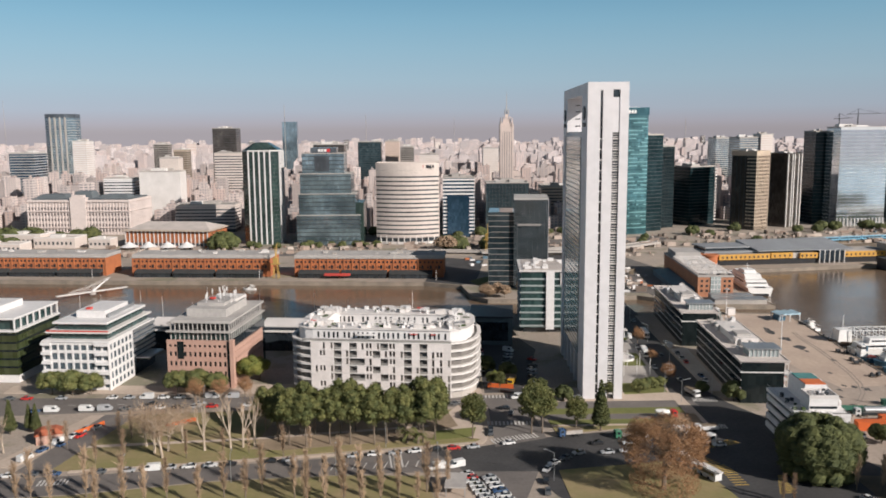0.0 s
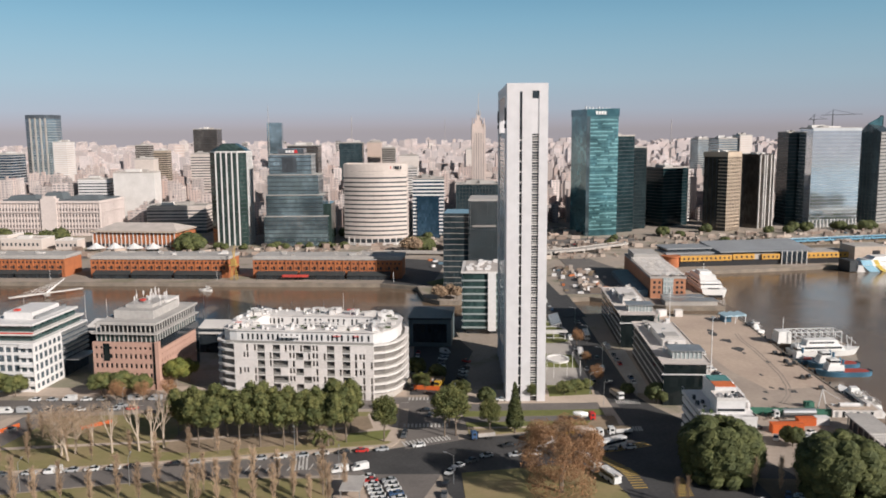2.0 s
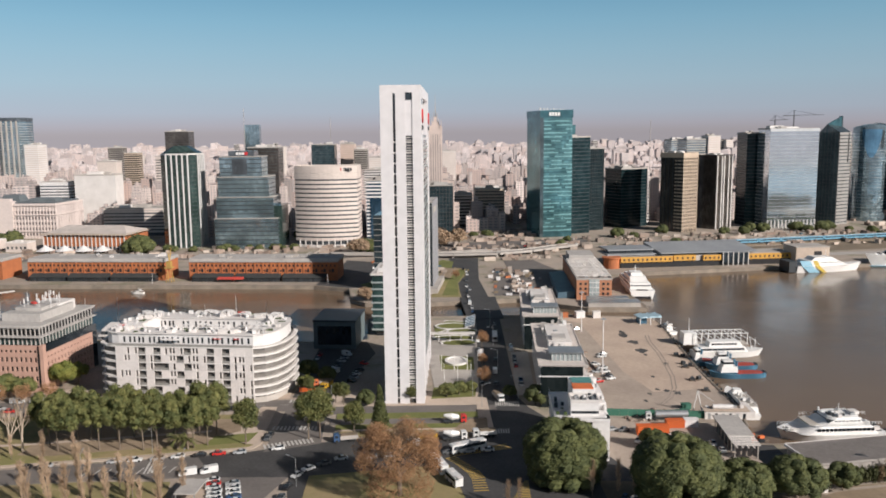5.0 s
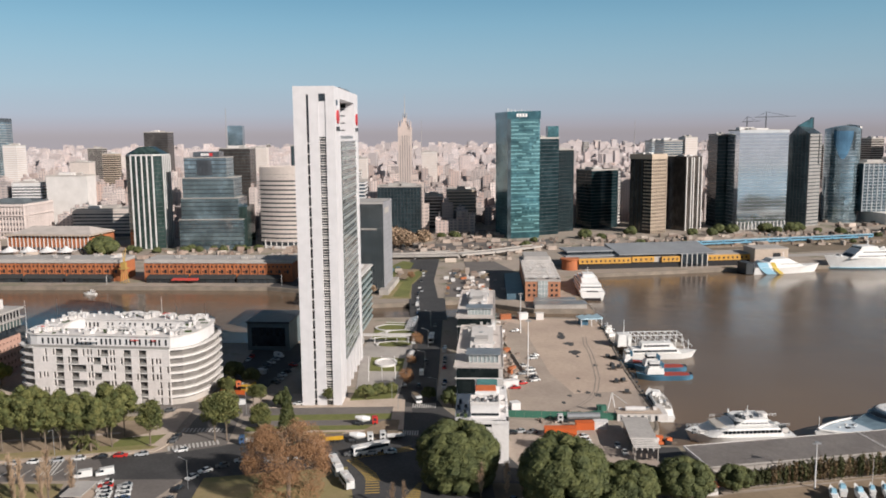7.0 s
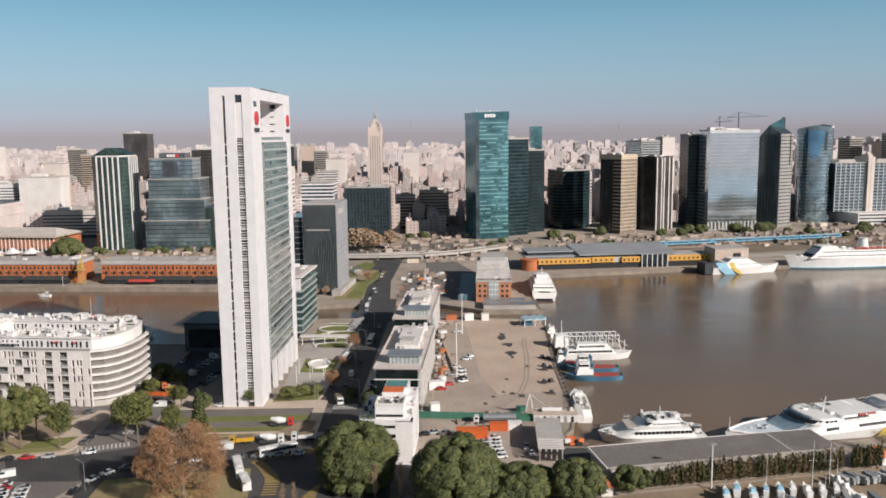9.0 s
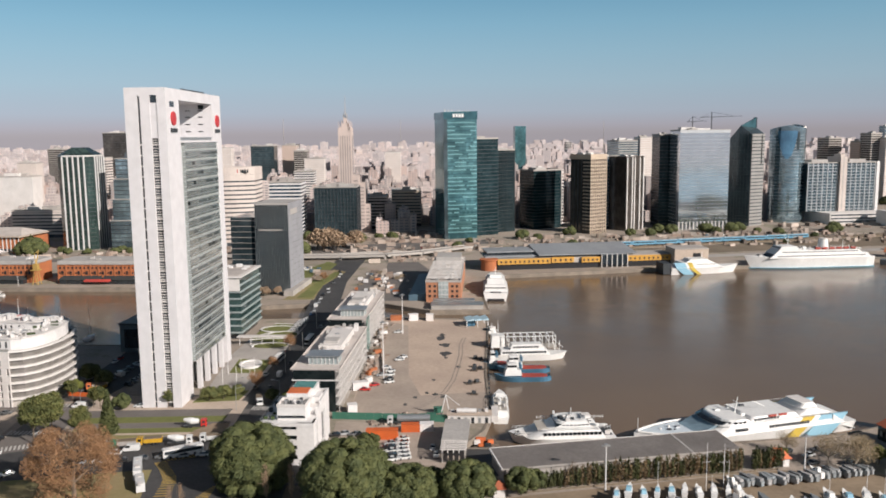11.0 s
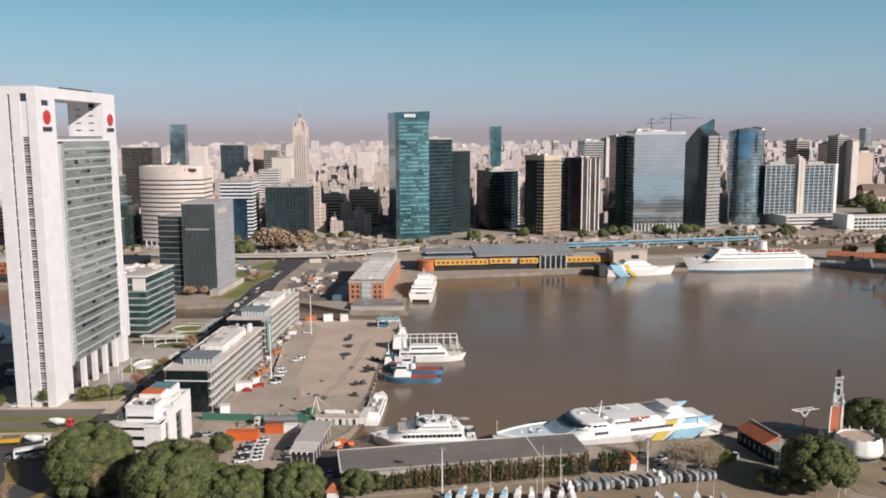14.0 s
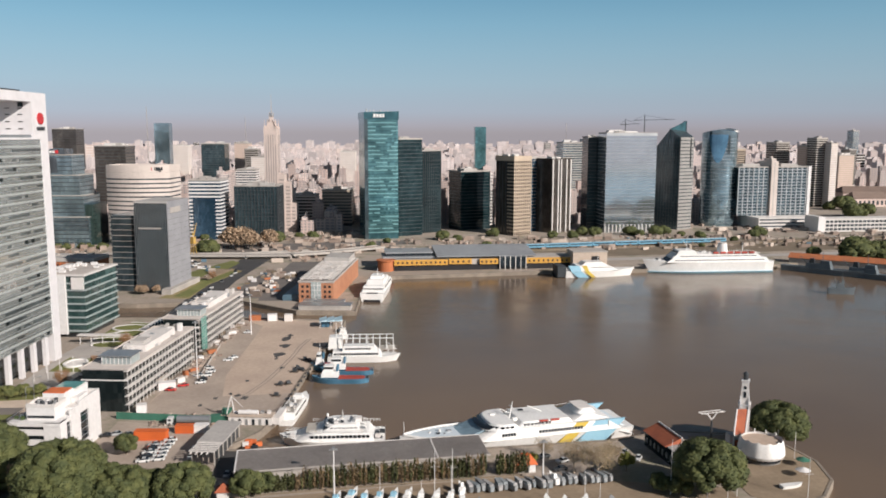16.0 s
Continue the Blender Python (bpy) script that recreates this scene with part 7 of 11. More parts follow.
# conifer
plant("conifer", "dense upright dark conifer on the verge", "tree",
      [("trunk", MB().tube((0, 0, -0.2), (0, 0, 3), 0.25, 0.2), M["bark"]), ("crown", leaf_cloud([(0, 0, 3 + k * 1.3, 2.5 - k * 0.28, 2.5 - k * 0.28, 1.6) for k in range(8)], 4600, 0.2, 9, 1.0), M["leaf"])],
      [(-2.6, 267, 0, 1.3), (-201, 284, 0, 0.9), (-196, 287, 40, 0.7), (-193, 285, 70, 0.75)], "conifers")
# big plane tree with dry leaves
lb, tw = bare_branches(22, 0.75, 4, 5, 0.55, 0.5, 4)
plant("plane_tree", "huge plane tree with dry brown leaves and pale limbs", "tree",
      [("trunk", lb, M["bark"]), ("twig_work", tw, M["twig"]), ("crown", leaf_cloud(lobes_of(24, 23, 0.4, 85, 31, 0.2) + skirt(21, 3.0, 12), 46000, 0.12, 32, 1.3), M["leaf_brown"])],
      [(2.4, 220, 0, 1.0)], "plane trees")
lb, tw = bare_branches(9, 0.25, 6, 3, 0.5, 0.5, 4)
small_brown = leaf_cloud(lobes_of(8, 8, 2.2, 20, 41, 0.4), 4500, 0.12, 42, 1.4)
plant("brown_tree", "thin street tree with dry brown leaves", "tree",
      [("trunk", lb, M["bark"]), ("twig_work", tw, M["twig"]), ("crown", small_brown, M["leaf_brown"])],
      [(39, 317, 0, 0.8), (46, 377, 40, 0.8), (42, 345, 90, 0.6), (-137, 314, 0, 0.8), (-146, 312, 60, 0.9), (-128, 316, 20, 0.8), (52, 560, 0, 0.7)], "brown trees")
# pale bare trees in the park
for sd, sel in ((3, [(-132.5, 262.4, 40, 1.1), (-124.5, 263.4, 90, 1.1), (-117.1, 264.6, 10, 1.15)]), (5, [(-120.7, 264, 70, 1.15), (-196, 267, 0, 0.9), (-204, 275, 30, 0.95)])):
    lb, tw = bare_branches(18.5, 0.36, sd, 4, 0.26, 0.9, 3)
    plant("bare_tree", "pale-barked leafless park tree", "tree", [("trunk", lb, M["palebark"]), ("twig_work", tw, M["twig"])], sel, "bare park trees")
lb, tw = bare_branches(17, 0.45, 8, 5, 0.5, 0.6, 3)
plant("bare_tree", "spreading leafless park tree with pale limbs and dense twigs", "tree", [("trunk", lb, M["palebark"]), ("twig_work", tw, M["twig"]), ("twig_crown", leaf_cloud(lobes_of(14, 8, 7, 22, 55, 0.4), 3200, 0.1, 56, 1.5), M["twig"])],
      [(-148, 262, 0, 1.05), (-144.4, 257.5, 120, 0.95), (-144, 263, 240, 1.0), (-152, 268, 60, 0.9), (-141, 270, 30, 0.85)], "spreading park trees")
lb, tw = bare_branches(10, 0.3, 12, 4, 0.5, 0.5, 4)
plant("bare_tree", "spreading leafless tree with pale yellowish twigs", "tree", [("trunk", lb, M["palebark"]), ("twig_work", tw, M["twig"]), ("twig_crown", leaf_cloud(lobes_of(11, 7, 3, 14, 51, 0.4), 2600, 0.13, 52, 1.2), M["twigpale"])],
      [(227, 216, 0, 1.0), (220.7, 220, 60, 0.95), (232, 222, 100, 0.8), (214, 232, 10, 0.6)], "yard trees")
# slender leafless poplars
for sd in (1, 2):
    rp = random.Random(60 + sd)
    mb, lf = MB().tube((0, 0, -0.2), (0.1, 0, 11.0), 0.17, 0.03, 6), MB()
    for _ in range(84):
        z = rp.uniform(1.2, 9.6)
        a, L = rp.uniform(0, 6.28), rp.uniform(0.4, 1.5) * (1 - abs(z - 4.5) / 9)
        p = Vector((0, 0, z))
        q = p + Vector((math.cos(a) * L, math.sin(a) * L, L * 2.2))
        lf.tube(p, q, 0.05, 0.02, 3)
        for _ in range(4):
            s = p.lerp(q, rp.uniform(0.3, 1))
            lf.tube(s, s + Vector((rp.gauss(0, 0.35), rp.gauss(0, 0.35), rp.uniform(0.3, 1.2))), 0.045, 0.02, 3)
    pl = []
    for k in range(11):
        pl.append((-196 + k * 12.6 + sd * 5.5 + rp.uniform(-1.8, 1.8), 226 + rp.uniform(-4, 7), rp.uniform(0, 360), rp.uniform(0.95, 1.5)))
    for k in range(4):
        pl.append((-172 + k * 19 + sd * 8, 257 + rp.uniform(-2, 3), rp.uniform(0, 360), rp.uniform(0.75, 1.05)))
    for k in range(4):
        pl.append((-102 + k * 10 + sd * 5, 219 + rp.uniform(-4, 4), rp.uniform(0, 360), rp.uniform(0.9, 1.4)))
    pl += [(55.5 + (sd - 1) * 7, 215 - sd, 0, 1.0), (66 + sd * 0.9, 211.5, 0, 1.1), (28 + sd * 3, 208, 0, 0.8), (-167 + sd * 4, 276, 0, 0.9), (-172 - sd * 5, 268, 0, 0.9)]
    plant("poplar", "slender leafless poplar with upright brown twigs", "tree", [("trunk", mb, M["bark"]), ("twig_work", lf, M["twig"])], pl, "leafless poplars")


# palm by the kerb
def palm(x, y):
    th = thing("palm", "low feathery palm on the lawn edge", "palm", pose(x, y, 0))
    part("trunk", MB().tube((0, 0, -0.1), (0, 0, 3.2), 0.35, 0.3, 8), M["bark"], th)
    mb = MB()
    r = random.Random(2)
    for k in range(34):
        a, e = r.uniform(0, 6.28), r.uniform(-0.2, 1.1)
        p = Vector((0, 0, 3.2))
        d = Vector((math.cos(a) * math.cos(e), math.sin(a) * math.cos(e), math.sin(e)))
        for s in range(6):
            q = p + d * 0.65
            side = Vector((-math.sin(a), math.cos(a), 0)) * (0.35 - 0.04 * s)
            mb.add([tuple(p - side), tuple(q - side * 0.8 - Vector((0, 0, .12))), tuple(q), tuple(p)], [(0, 1, 2, 3)])
            mb.add([tuple(p), tuple(q), tuple(q + side * 0.8 - Vector((0, 0, .12))), tuple(p + side)], [(0, 1, 2, 3)])
            p, d = q, (d + Vector((0, 0, -0.24))).normalized()
    part("fronds", mb, M["leaf_row"], th)


palm(-64.5, 261.2)
palm(-68, 262.5)
# hedges and distant greenery
far_a = leaf_cloud(lobes_of(15, 7.5, 0.4, 26, 71, 0.5), 700, 0.5, 72, 0.6, 0.88, 0.9)
far_pl = [(22 + rt.uniform(-4, 4), 694 + rt.uniform(-8, 8), rt.uniform(0, 360), rt.uniform(0.8, 1.3)) for _ in range(7)]
far_pl += [(rt.uniform(150, 520), rt.uniform(700, 765), rt.uniform(0, 360), rt.uniform(0.25, 0.75)) for _ in range(12)]
far_pl += [(rt.uniform(-120, 130), rt.uniform(770, 830), rt.uniform(0, 360), rt.uniform(0.5, 1.0)) for _ in range(14)]
far_pl += [(rt.uniform(190, 560), rt.uniform(768, 805), rt.uniform(0, 360), rt.uniform(0.5, 1.0)) for _ in range(14)]
far_pl += [(rt.uniform(-460, -330), 770 + rt.uniform(-15, 15) + (-330 - rt.uniform(-460, -330)) * 0.3, rt.uniform(0, 360), rt.uniform(0.9, 1.6)) for _ in range(10)]
far_pl += [(rt.uniform(-400, -330), 812 - rt.uniform(0, 20), rt.uniform(0, 360), rt.uniform(1.0, 1.5)) for _ in range(7)]
far_pl += [(rt.uniform(690, 1010), rt.uniform(950, 1120), rt.uniform(0, 360), rt.uniform(1.1, 2.2)) for _ in range(16)]
far_pl += [(-210, 728, 0, 1.6), (-203, 724, 30, 1.3), (-520, 880, 0, 2.0), (-500, 860, 0, 2.0), (-540, 900, 0, 2.2), (-480, 850, 50, 1.8)]
far_pl += [(rt.uniform(-190, -60), rt.uniform(728, 738), rt.uniform(0, 360), rt.uniform(0.35, 0.7)) for _ in range(16)]
far_pl += [(-15 + rt.uniform(-6, 14), 700 + rt.uniform(-6, 10), rt.uniform(0, 360), rt.uniform(0.9, 1.4)) for _ in range(7)]
far_pl += [(548 + rt.uniform(-6, 14), 612 + rt.uniform(-8, 8), 0, 1.7), (570, 612, 40, 1.6), (556, 618, 80, 1.9), (585, 600, 0, 1.3), (600, 610, 20, 1.5), (530, 640, 0, 0.8)]
far_pl += [(rt.uniform(560, 900), rt.uniform(835, 900), rt.uniform(0, 360), rt.uniform(0.8, 1.5)) for _ in range(10)]
plant("far_tree", "dark green tree on the far bank", "tree", [("trunk", trunk_mesh(3, 0.4, 3, 4, 3), M["bark"]), ("crown", far_a, M["leaf"])], far_pl, "far bank trees")
far_b = leaf_cloud(lobes_of(12, 10, 2, 18, 81, 0.45), 1100, 0.55, 82, 1.2)
brown_pl = [(52 + rt.uniform(-16, 20), 722 + rt.uniform(-8, 8), rt.uniform(0, 360), rt.uniform(1.0, 1.6)) for _ in range(12)]
brown_pl += [(-12 + rt.uniform(-10, 8), 693 + rt.uniform(-5, 5), rt.uniform(0, 360), rt.uniform(0.8, 1.1)) for _ in range(4)]
brown_pl += [(-12 + rt.uniform(-5, 16), 492 + rt.uniform(-3, 12), rt.uniform(0, 360), rt.uniform(0.45, 0.7)) for _ in range(9)]
brown_pl += [(rt.uniform(8, 34), rt.uniform(508, 516), rt.uniform(0, 360), 0.45) for _ in range(5)]
plant("far_tree", "leafless brown tree on the far bank", "tree", [("trunk", trunk_mesh(4, 0.3, 4, 6, 13), M["bark"]), ("crown", far_b, M["twig"])], brown_pl, "far bank bare trees")

# ---- boats and ships ----
M["shipwhite"] = surface("ship_white", (0.82, 0.81, 0.79), (0.72, 0.71, 0.69), rough=0.4, big=0.15, small=1.0)
M["shipblue"] = surface("ship_light_blue", (0.30, 0.52, 0.64), (0.25, 0.45, 0.57), rough=0.4)
M["shipyellow"] = surface("ship_yellow", (0.62, 0.45, 0.08), (0.52, 0.38, 0.08), rough=0.4)
M["tugblue"] = surface("tug_blue", (0.08, 0.20, 0.30), (0.05, 0.13, 0.20), rough=0.45)
M["deckred"] = surface("red_deck", (0.42, 0.06, 0.04), (0.30, 0.06, 0.045), rough=0.7)
M["navy"] = surface("grey_ship_paint", (0.14, 0.165, 0.18), (0.10, 0.12, 0.135), rough=0.6)
M["rust"] = surface("rusty_steel", (0.16, 0.12, 0.09), (0.10, 0.08, 0.065), rough=0.8)
M["deck"] = surface("pale_deck", (0.50, 0.46, 0.41), (0.40, 0.37, 0.33), rough=0.75)
WL = -2.4


def hull_mesh(L, B, z0, z1, sheer=0.8, bow=0.35, stern=0.9, rake=0.06, flare=0.82, round_=0.0):
    """A hull along x, stern at 0 and bow at L; open lines closed by a deck."""
    n = 14
    mb = MB()
    rows = []
    for i in range(n + 1):
        s = i / n
        k = 1.0
        if s > 1 - bow:
            k = max(0.0, math.cos((s - (1 - bow)) / bow * math.pi / 2)) ** 0.8
        if s < 0.08:
            k *= stern + (1 - stern) * s / 0.08
        if s < round_:
            k *= math.sqrt(max(0.06, 1 - ((round_ - s) / round_) ** 2))
        k = max(k, 0.02)
        zt = z1 + sheer * max(0, (s - 0.55) / 0.45) ** 2
        xs = s * L
        xb = s * L * (1 - rake)
        rows.append([(xb, -B / 2 * k * flare, z0), (xs, -B / 2 * k, zt), (xs, B / 2 * k, zt), (xb, B / 2 * k * flare, z0)])
    vs = [p for r_ in rows for p in r_]
    fs = []
    for i in range(n):
        a, b = i * 4, (i + 1) * 4
        fs += [(a, b, b + 1, a + 1), (a + 1, b + 1, b + 2, a + 2), (a + 2, b + 2, b + 3, a + 3), (a + 3, b + 3, b, a)]
    fs += [(0, 1, 2, 3), (n * 4 + 3, n * 4 + 2, n * 4 + 1, n * 4)]
    return mb.add(vs, fs)


def house(x0, x1, w, z0, z1, lean=0.0, back=0.0):
    """A deckhouse with a raked front."""
    return MB().add([(x0, -w / 2, z0), (x1, -w / 2, z0), (x1, w / 2, z0), (x0, w / 2, z0), (x0 + back, -w / 2 * 0.96, z1), (x1 - lean, -w / 2 * 0.94, z1), (x1 - lean, w / 2 * 0.94, z1), (x0 + back, w / 2 * 0.96, z1)],
                    [(0, 3, 2, 1), (4, 5, 6, 7), (0, 1, 5, 4), (1, 2, 6, 5), (2, 3, 7, 6), (3, 0, 4, 7)])


def round_house(x0, x1, w, z0, z1, lean=0.0, back=0.0, c=2.0, shoulder=0.5):
    """A deckhouse with swept front corners, a raked front and rounded roof edges."""
    rows = []
    for z, ins, f in ((z0, 0.0, 0.0), (z1 - shoulder, 0.0, 1.0), (z1 - shoulder * 0.3, shoulder * 0.35, 1.0), (z1, shoulder, 1.0)):
        h_, xa, xb = w / 2 - ins - 0.03 * w * f, x0 + back * f + ins, x1 - lean * f - ins
        half = [(xa, h_), (xb - c, h_), (xb - c * 0.45, h_ - c * 0.3), (xb - c * 0.1, h_ - c * 0.8), (xb, max(0.3, h_ - c * 1.6))]
        rows.append([(x, -y, z) for x, y in half] + [(x, y, z) for x, y in half[::-1]])
    m_ = len(rows[0])
    fs = [(i * m_ + k, i * m_ + (k + 1) % m_, (i + 1) * m_ + (k + 1) % m_, (i + 1) * m_ + k) for i in range(3) for k in range(m_)]
    return MB().add([p for r_ in rows for p in r_], fs + [tuple(range(3 * m_, 4 * m_)), tuple(range(m_))[::-1]])


def side_windows(th, x0, x1, w, z, hh, n, mat=None):
    step = (x1 - x0) / n
    me = MB().box(0, -0.13, 0, step * 0.78, 0.13, hh).mesh("window")
    me.materials.append(mat or M["dark"])
    for k in range(n):
        for y in (-w / 2 + 0.07, w / 2 - 0.07):
            part("window", me, None, th, m=pose(x0 + k * step, y, z))


def rails(th, x0, x1, w, z, n):
    mb = MB()
    for s in (-1, 1):
        for zz in (0.55, 1.05):
            mb.tube((x0, s * w / 2, z + zz), (x1, s * w / 2, z + zz), 0.05, n=4)
        for k in range(n + 1):
            x = x0 + (x1 - x0) * k / n
            mb.tube((x, s * w / 2, z), (x, s * w / 2, z + 1.05), 0.05, n=4)
    part("railing", mb, M["shipwhite"], th)


def deck_gear(th, x0, x1, w, z, n, seed):
    """Lockers, vents, rafts and fittings standing about on a deck."""
    r = random.Random(seed)
    for _ in range(n):
        x, y = r.uniform(x0, x1), r.uniform(-w / 2, w / 2)
        s = r.uniform(0.4, 1.3)
        if r.random() < 0.25:
            part("vent", MB().cyl(x, y, z, s * 0.4, s * 1.2, 8), M["shipwhite"], th)
        else:
            part("locker", MB().cbox(x, y, z, s * 1.4, s, s * r.uniform(0.5, 1.1), r.uniform(-10, 10)), r.choice((M["shipwhite"], M["shipwhite"], M["offwhite"], M["metal"], M["darkmetal"])), th)


def fast_ferry():
    # bow points to -x
    th = thing("fast_ferry", "large white catamaran ferry with blue and yellow stern stripes", "ferry", pose(248, 262, WL, 0, 0, 191.3) @ Matrix.Diagonal((1, 1, 0.88, 1)))
    L, B = 80, 19
    part("hull", hull_mesh(L, B, -0.5, 4.6, sheer=1.6, bow=0.5, stern=0.95, rake=0.02), M["shipwhite"], th)
    part("foredeck", MB().prism([(52, -8.0), (58, -7.8), (66, -6.0), (77.5, -1), (77.5, 1), (66, 6.0), (58, 7.8), (52, 8.0)], 4.3, [4.75, 4.95, 5.4, 6.4, 6.4, 5.4, 4.95, 4.75]), M["deckblue"], th, "pale blue foredeck")
    for sx in (-1, 1):
        bul = MB()
        pts = [(52, 9.2, 5.0), (58, 8.7, 5.3), (64, 7.3, 5.7), (70, 5.0, 6.2), (75, 2.6, 6.6), (78.6, 0.4, 6.9)]
        for (xa, ya, za), (xb, yb, zb) in zip(pts, pts[1:]):
            bul.tube((xa, sx * ya, za - 0.3), (xb, sx * yb, zb - 0.3), 0.42, 0.42, 6)
        part("bulwark", bul, M["shipwhite"], th, "rounded white bulwark")
    part("lower_house", round_house(7, 58, 18.2, 4.4, 8.0, 5.5, 2.5, 3.0, 0.5), M["shipwhite"], th)
    part("front_glazing", MB().add([(60.5, -5.6, 4.9), (60.5, 5.6, 4.9), (53.0, 6.2, 8.1), (53.0, -6.2, 8.1), (60.0, -5.6, 4.5), (60.0, 5.6, 4.5), (52.5, 6.2, 7.5), (52.5, -6.2, 7.5)], [(0, 1, 2, 3), (0, 4, 5, 1), (1, 5, 6, 2), (2, 6, 7, 3), (3, 7, 4, 0)]), M["ferryglass"], th, "raked pale blue front glazing")
    part("bridge", round_house(41, 54, 17.6, 8.0, 9.9, 3.0, 1.5, 4.0, 0.6), M["shipwhite"], th, "white wheelhouse with swept corners")
    part("windscreen", round_house(49.5, 54.25, 16.4, 8.3, 9.2, 1.5, 0.2, 4.2, 0.1), M["dark"], th, "dark wrap-round bridge windscreen")
    part("main_house", round_house(22, 42, 15.4, 8.0, 9.9, 1.6, 1.0, 1.0, 0.5), M["shipwhite"], th)
    part("stern_house", round_house(8, 22, 13.5, 8.0, 10.0, 3.0, 5.0, 1.0, 0.5), M["shipwhite"], th)
    part("stern_roof", round_house(12.5, 19.5, 9.6, 10.0, 11.6, 1.6, 1.0, 0.8, 0.4), M["shipwhite"], th)
    part("stern_mast_deck", MB().box(13.5, -4, 11.6, 18.5, 4, 11.8), M["offwhite"], th)
    side_windows(th, 30, 40, 15.0, 8.3, 0.95, 8)
    side_windows(th, 19, 35, 17.7, 5.6, 1.1, 15)
    side_windows(th, 43, 48, 17.75, 5.6, 1.1, 5)
    side_windows(th, 43.5, 48.5, 17.1, 8.3, 0.95, 3)
    # stripes lie proud on both sides
    for sx in (-1, 1):
        for xa, wdt, mat, lab in ((3, 11, M["shipblue"], "light blue stripe"), (16.5, 4.6, M["shipyellow"], "yellow stripe")):
            for y, z0, z1, x0, dx in ((sx * (B / 2 + 0.06), 0.2, 4.55, xa + 8, -4.2), (sx * 8.95, 4.5, 8.0, xa + 3.6, -3.6)):
                q = sx * (0.0 if z0 < 1 else 0.35)
                v = [(x0, y, z0), (x0 + wdt, y, z0), (x0 + wdt + dx, y - q, z1), (x0 + dx, y - q, z1)]
                w_ = [(a, b - sx * 0.9, c) for a, b, c in v]
                part("stripe", MB().add(v + w_, [(0, 1, 2, 3), (4, 5, 6, 7), (0, 1, 5, 4), (1, 2, 6, 5), (2, 3, 7, 6), (3, 0, 4, 7)]), mat, th, lab)
    # sloping stern quarters
    for sx in (-1, 1):
        part("stern_wing", MB().add([(0.2, sx * 9.3, 1.5), (9.5, sx * 9.0, 8.0), (9.5, sx * 9.0, 4.4), (0.2, sx * 8.9, 1.5), (9.5, sx * 8.6, 8.0), (9.5, sx * 8.6, 4.4)], [(0, 1, 2), (3, 5, 4), (0, 3, 4, 1), (1, 4, 5, 2), (2, 5, 3, 0)]), M["shipwhite"], th)
    part("stern_ramp", MB().add([(0.3, -7, 3.6), (0.3, 7, 3.6), (9.0, 7, 7.6), (9.0, -7, 7.6), (0.6, -7, 3.2), (0.6, 7, 3.2), (9.2, 7, 7.2), (9.2, -7, 7.2)], [(0, 1, 2, 3), (4, 7, 6, 5), (0, 4, 5, 1), (1, 5, 6, 2), (2, 6, 7, 3), (3, 7, 4, 0)]), M["deckblue"], th)
    part("mast", MB().tube((42, 0, 9.2), (41, 0, 15.4), 0.35, 0.12), M["shipwhite"], th)
    part("yard_arm", MB().tube((41.4, -1.8, 13.4), (41.4, 1.8, 13.4), 0.12), M["shipwhite"], th)
    part("radar_arm", MB().tube((42, 0, 11), (45.5, 0, 13), 0.14), M["shipwhite"], th)
    part("deck_boom", MB().tube((31, 1, 11), (36, 1, 13.6), 0.16), M["shipwhite"], th)
    part("bow_staff", MB().tube((78.5, 0, 6), (78.5, 0, 11.5), 0.1), M["shipwhite"], th)
    for x in (27, 31):
        part("life_raft", MB().tube((x, 7.2, 9.7), (x + 3, 7.2, 9.7), 0.45, n=8), M["deckred"], th, "red liferaft canister")
    rails(th, 9, 40, 17.0, 8.0, 16)
    deck_gear(th, 27, 50, 13, 9.2, 6, 5)
    deck_gear(th, 62, 74, 6, 5.3, 8, 7)
    deck_gear(th, 10, 22, 11, 8.0, 8, 8)
    return th


M["deckblue"] = surface("pale_blue_deck", (0.60, 0.67, 0.72), (0.52, 0.59, 0.64), rough=0.5)
M["ferryglass"] = glazing("ferry_front_glass", (0.30, 0.42, 0.49), rough=0.2, vary=0.8, cell=(1.2, 1.2))

fast_ferry()


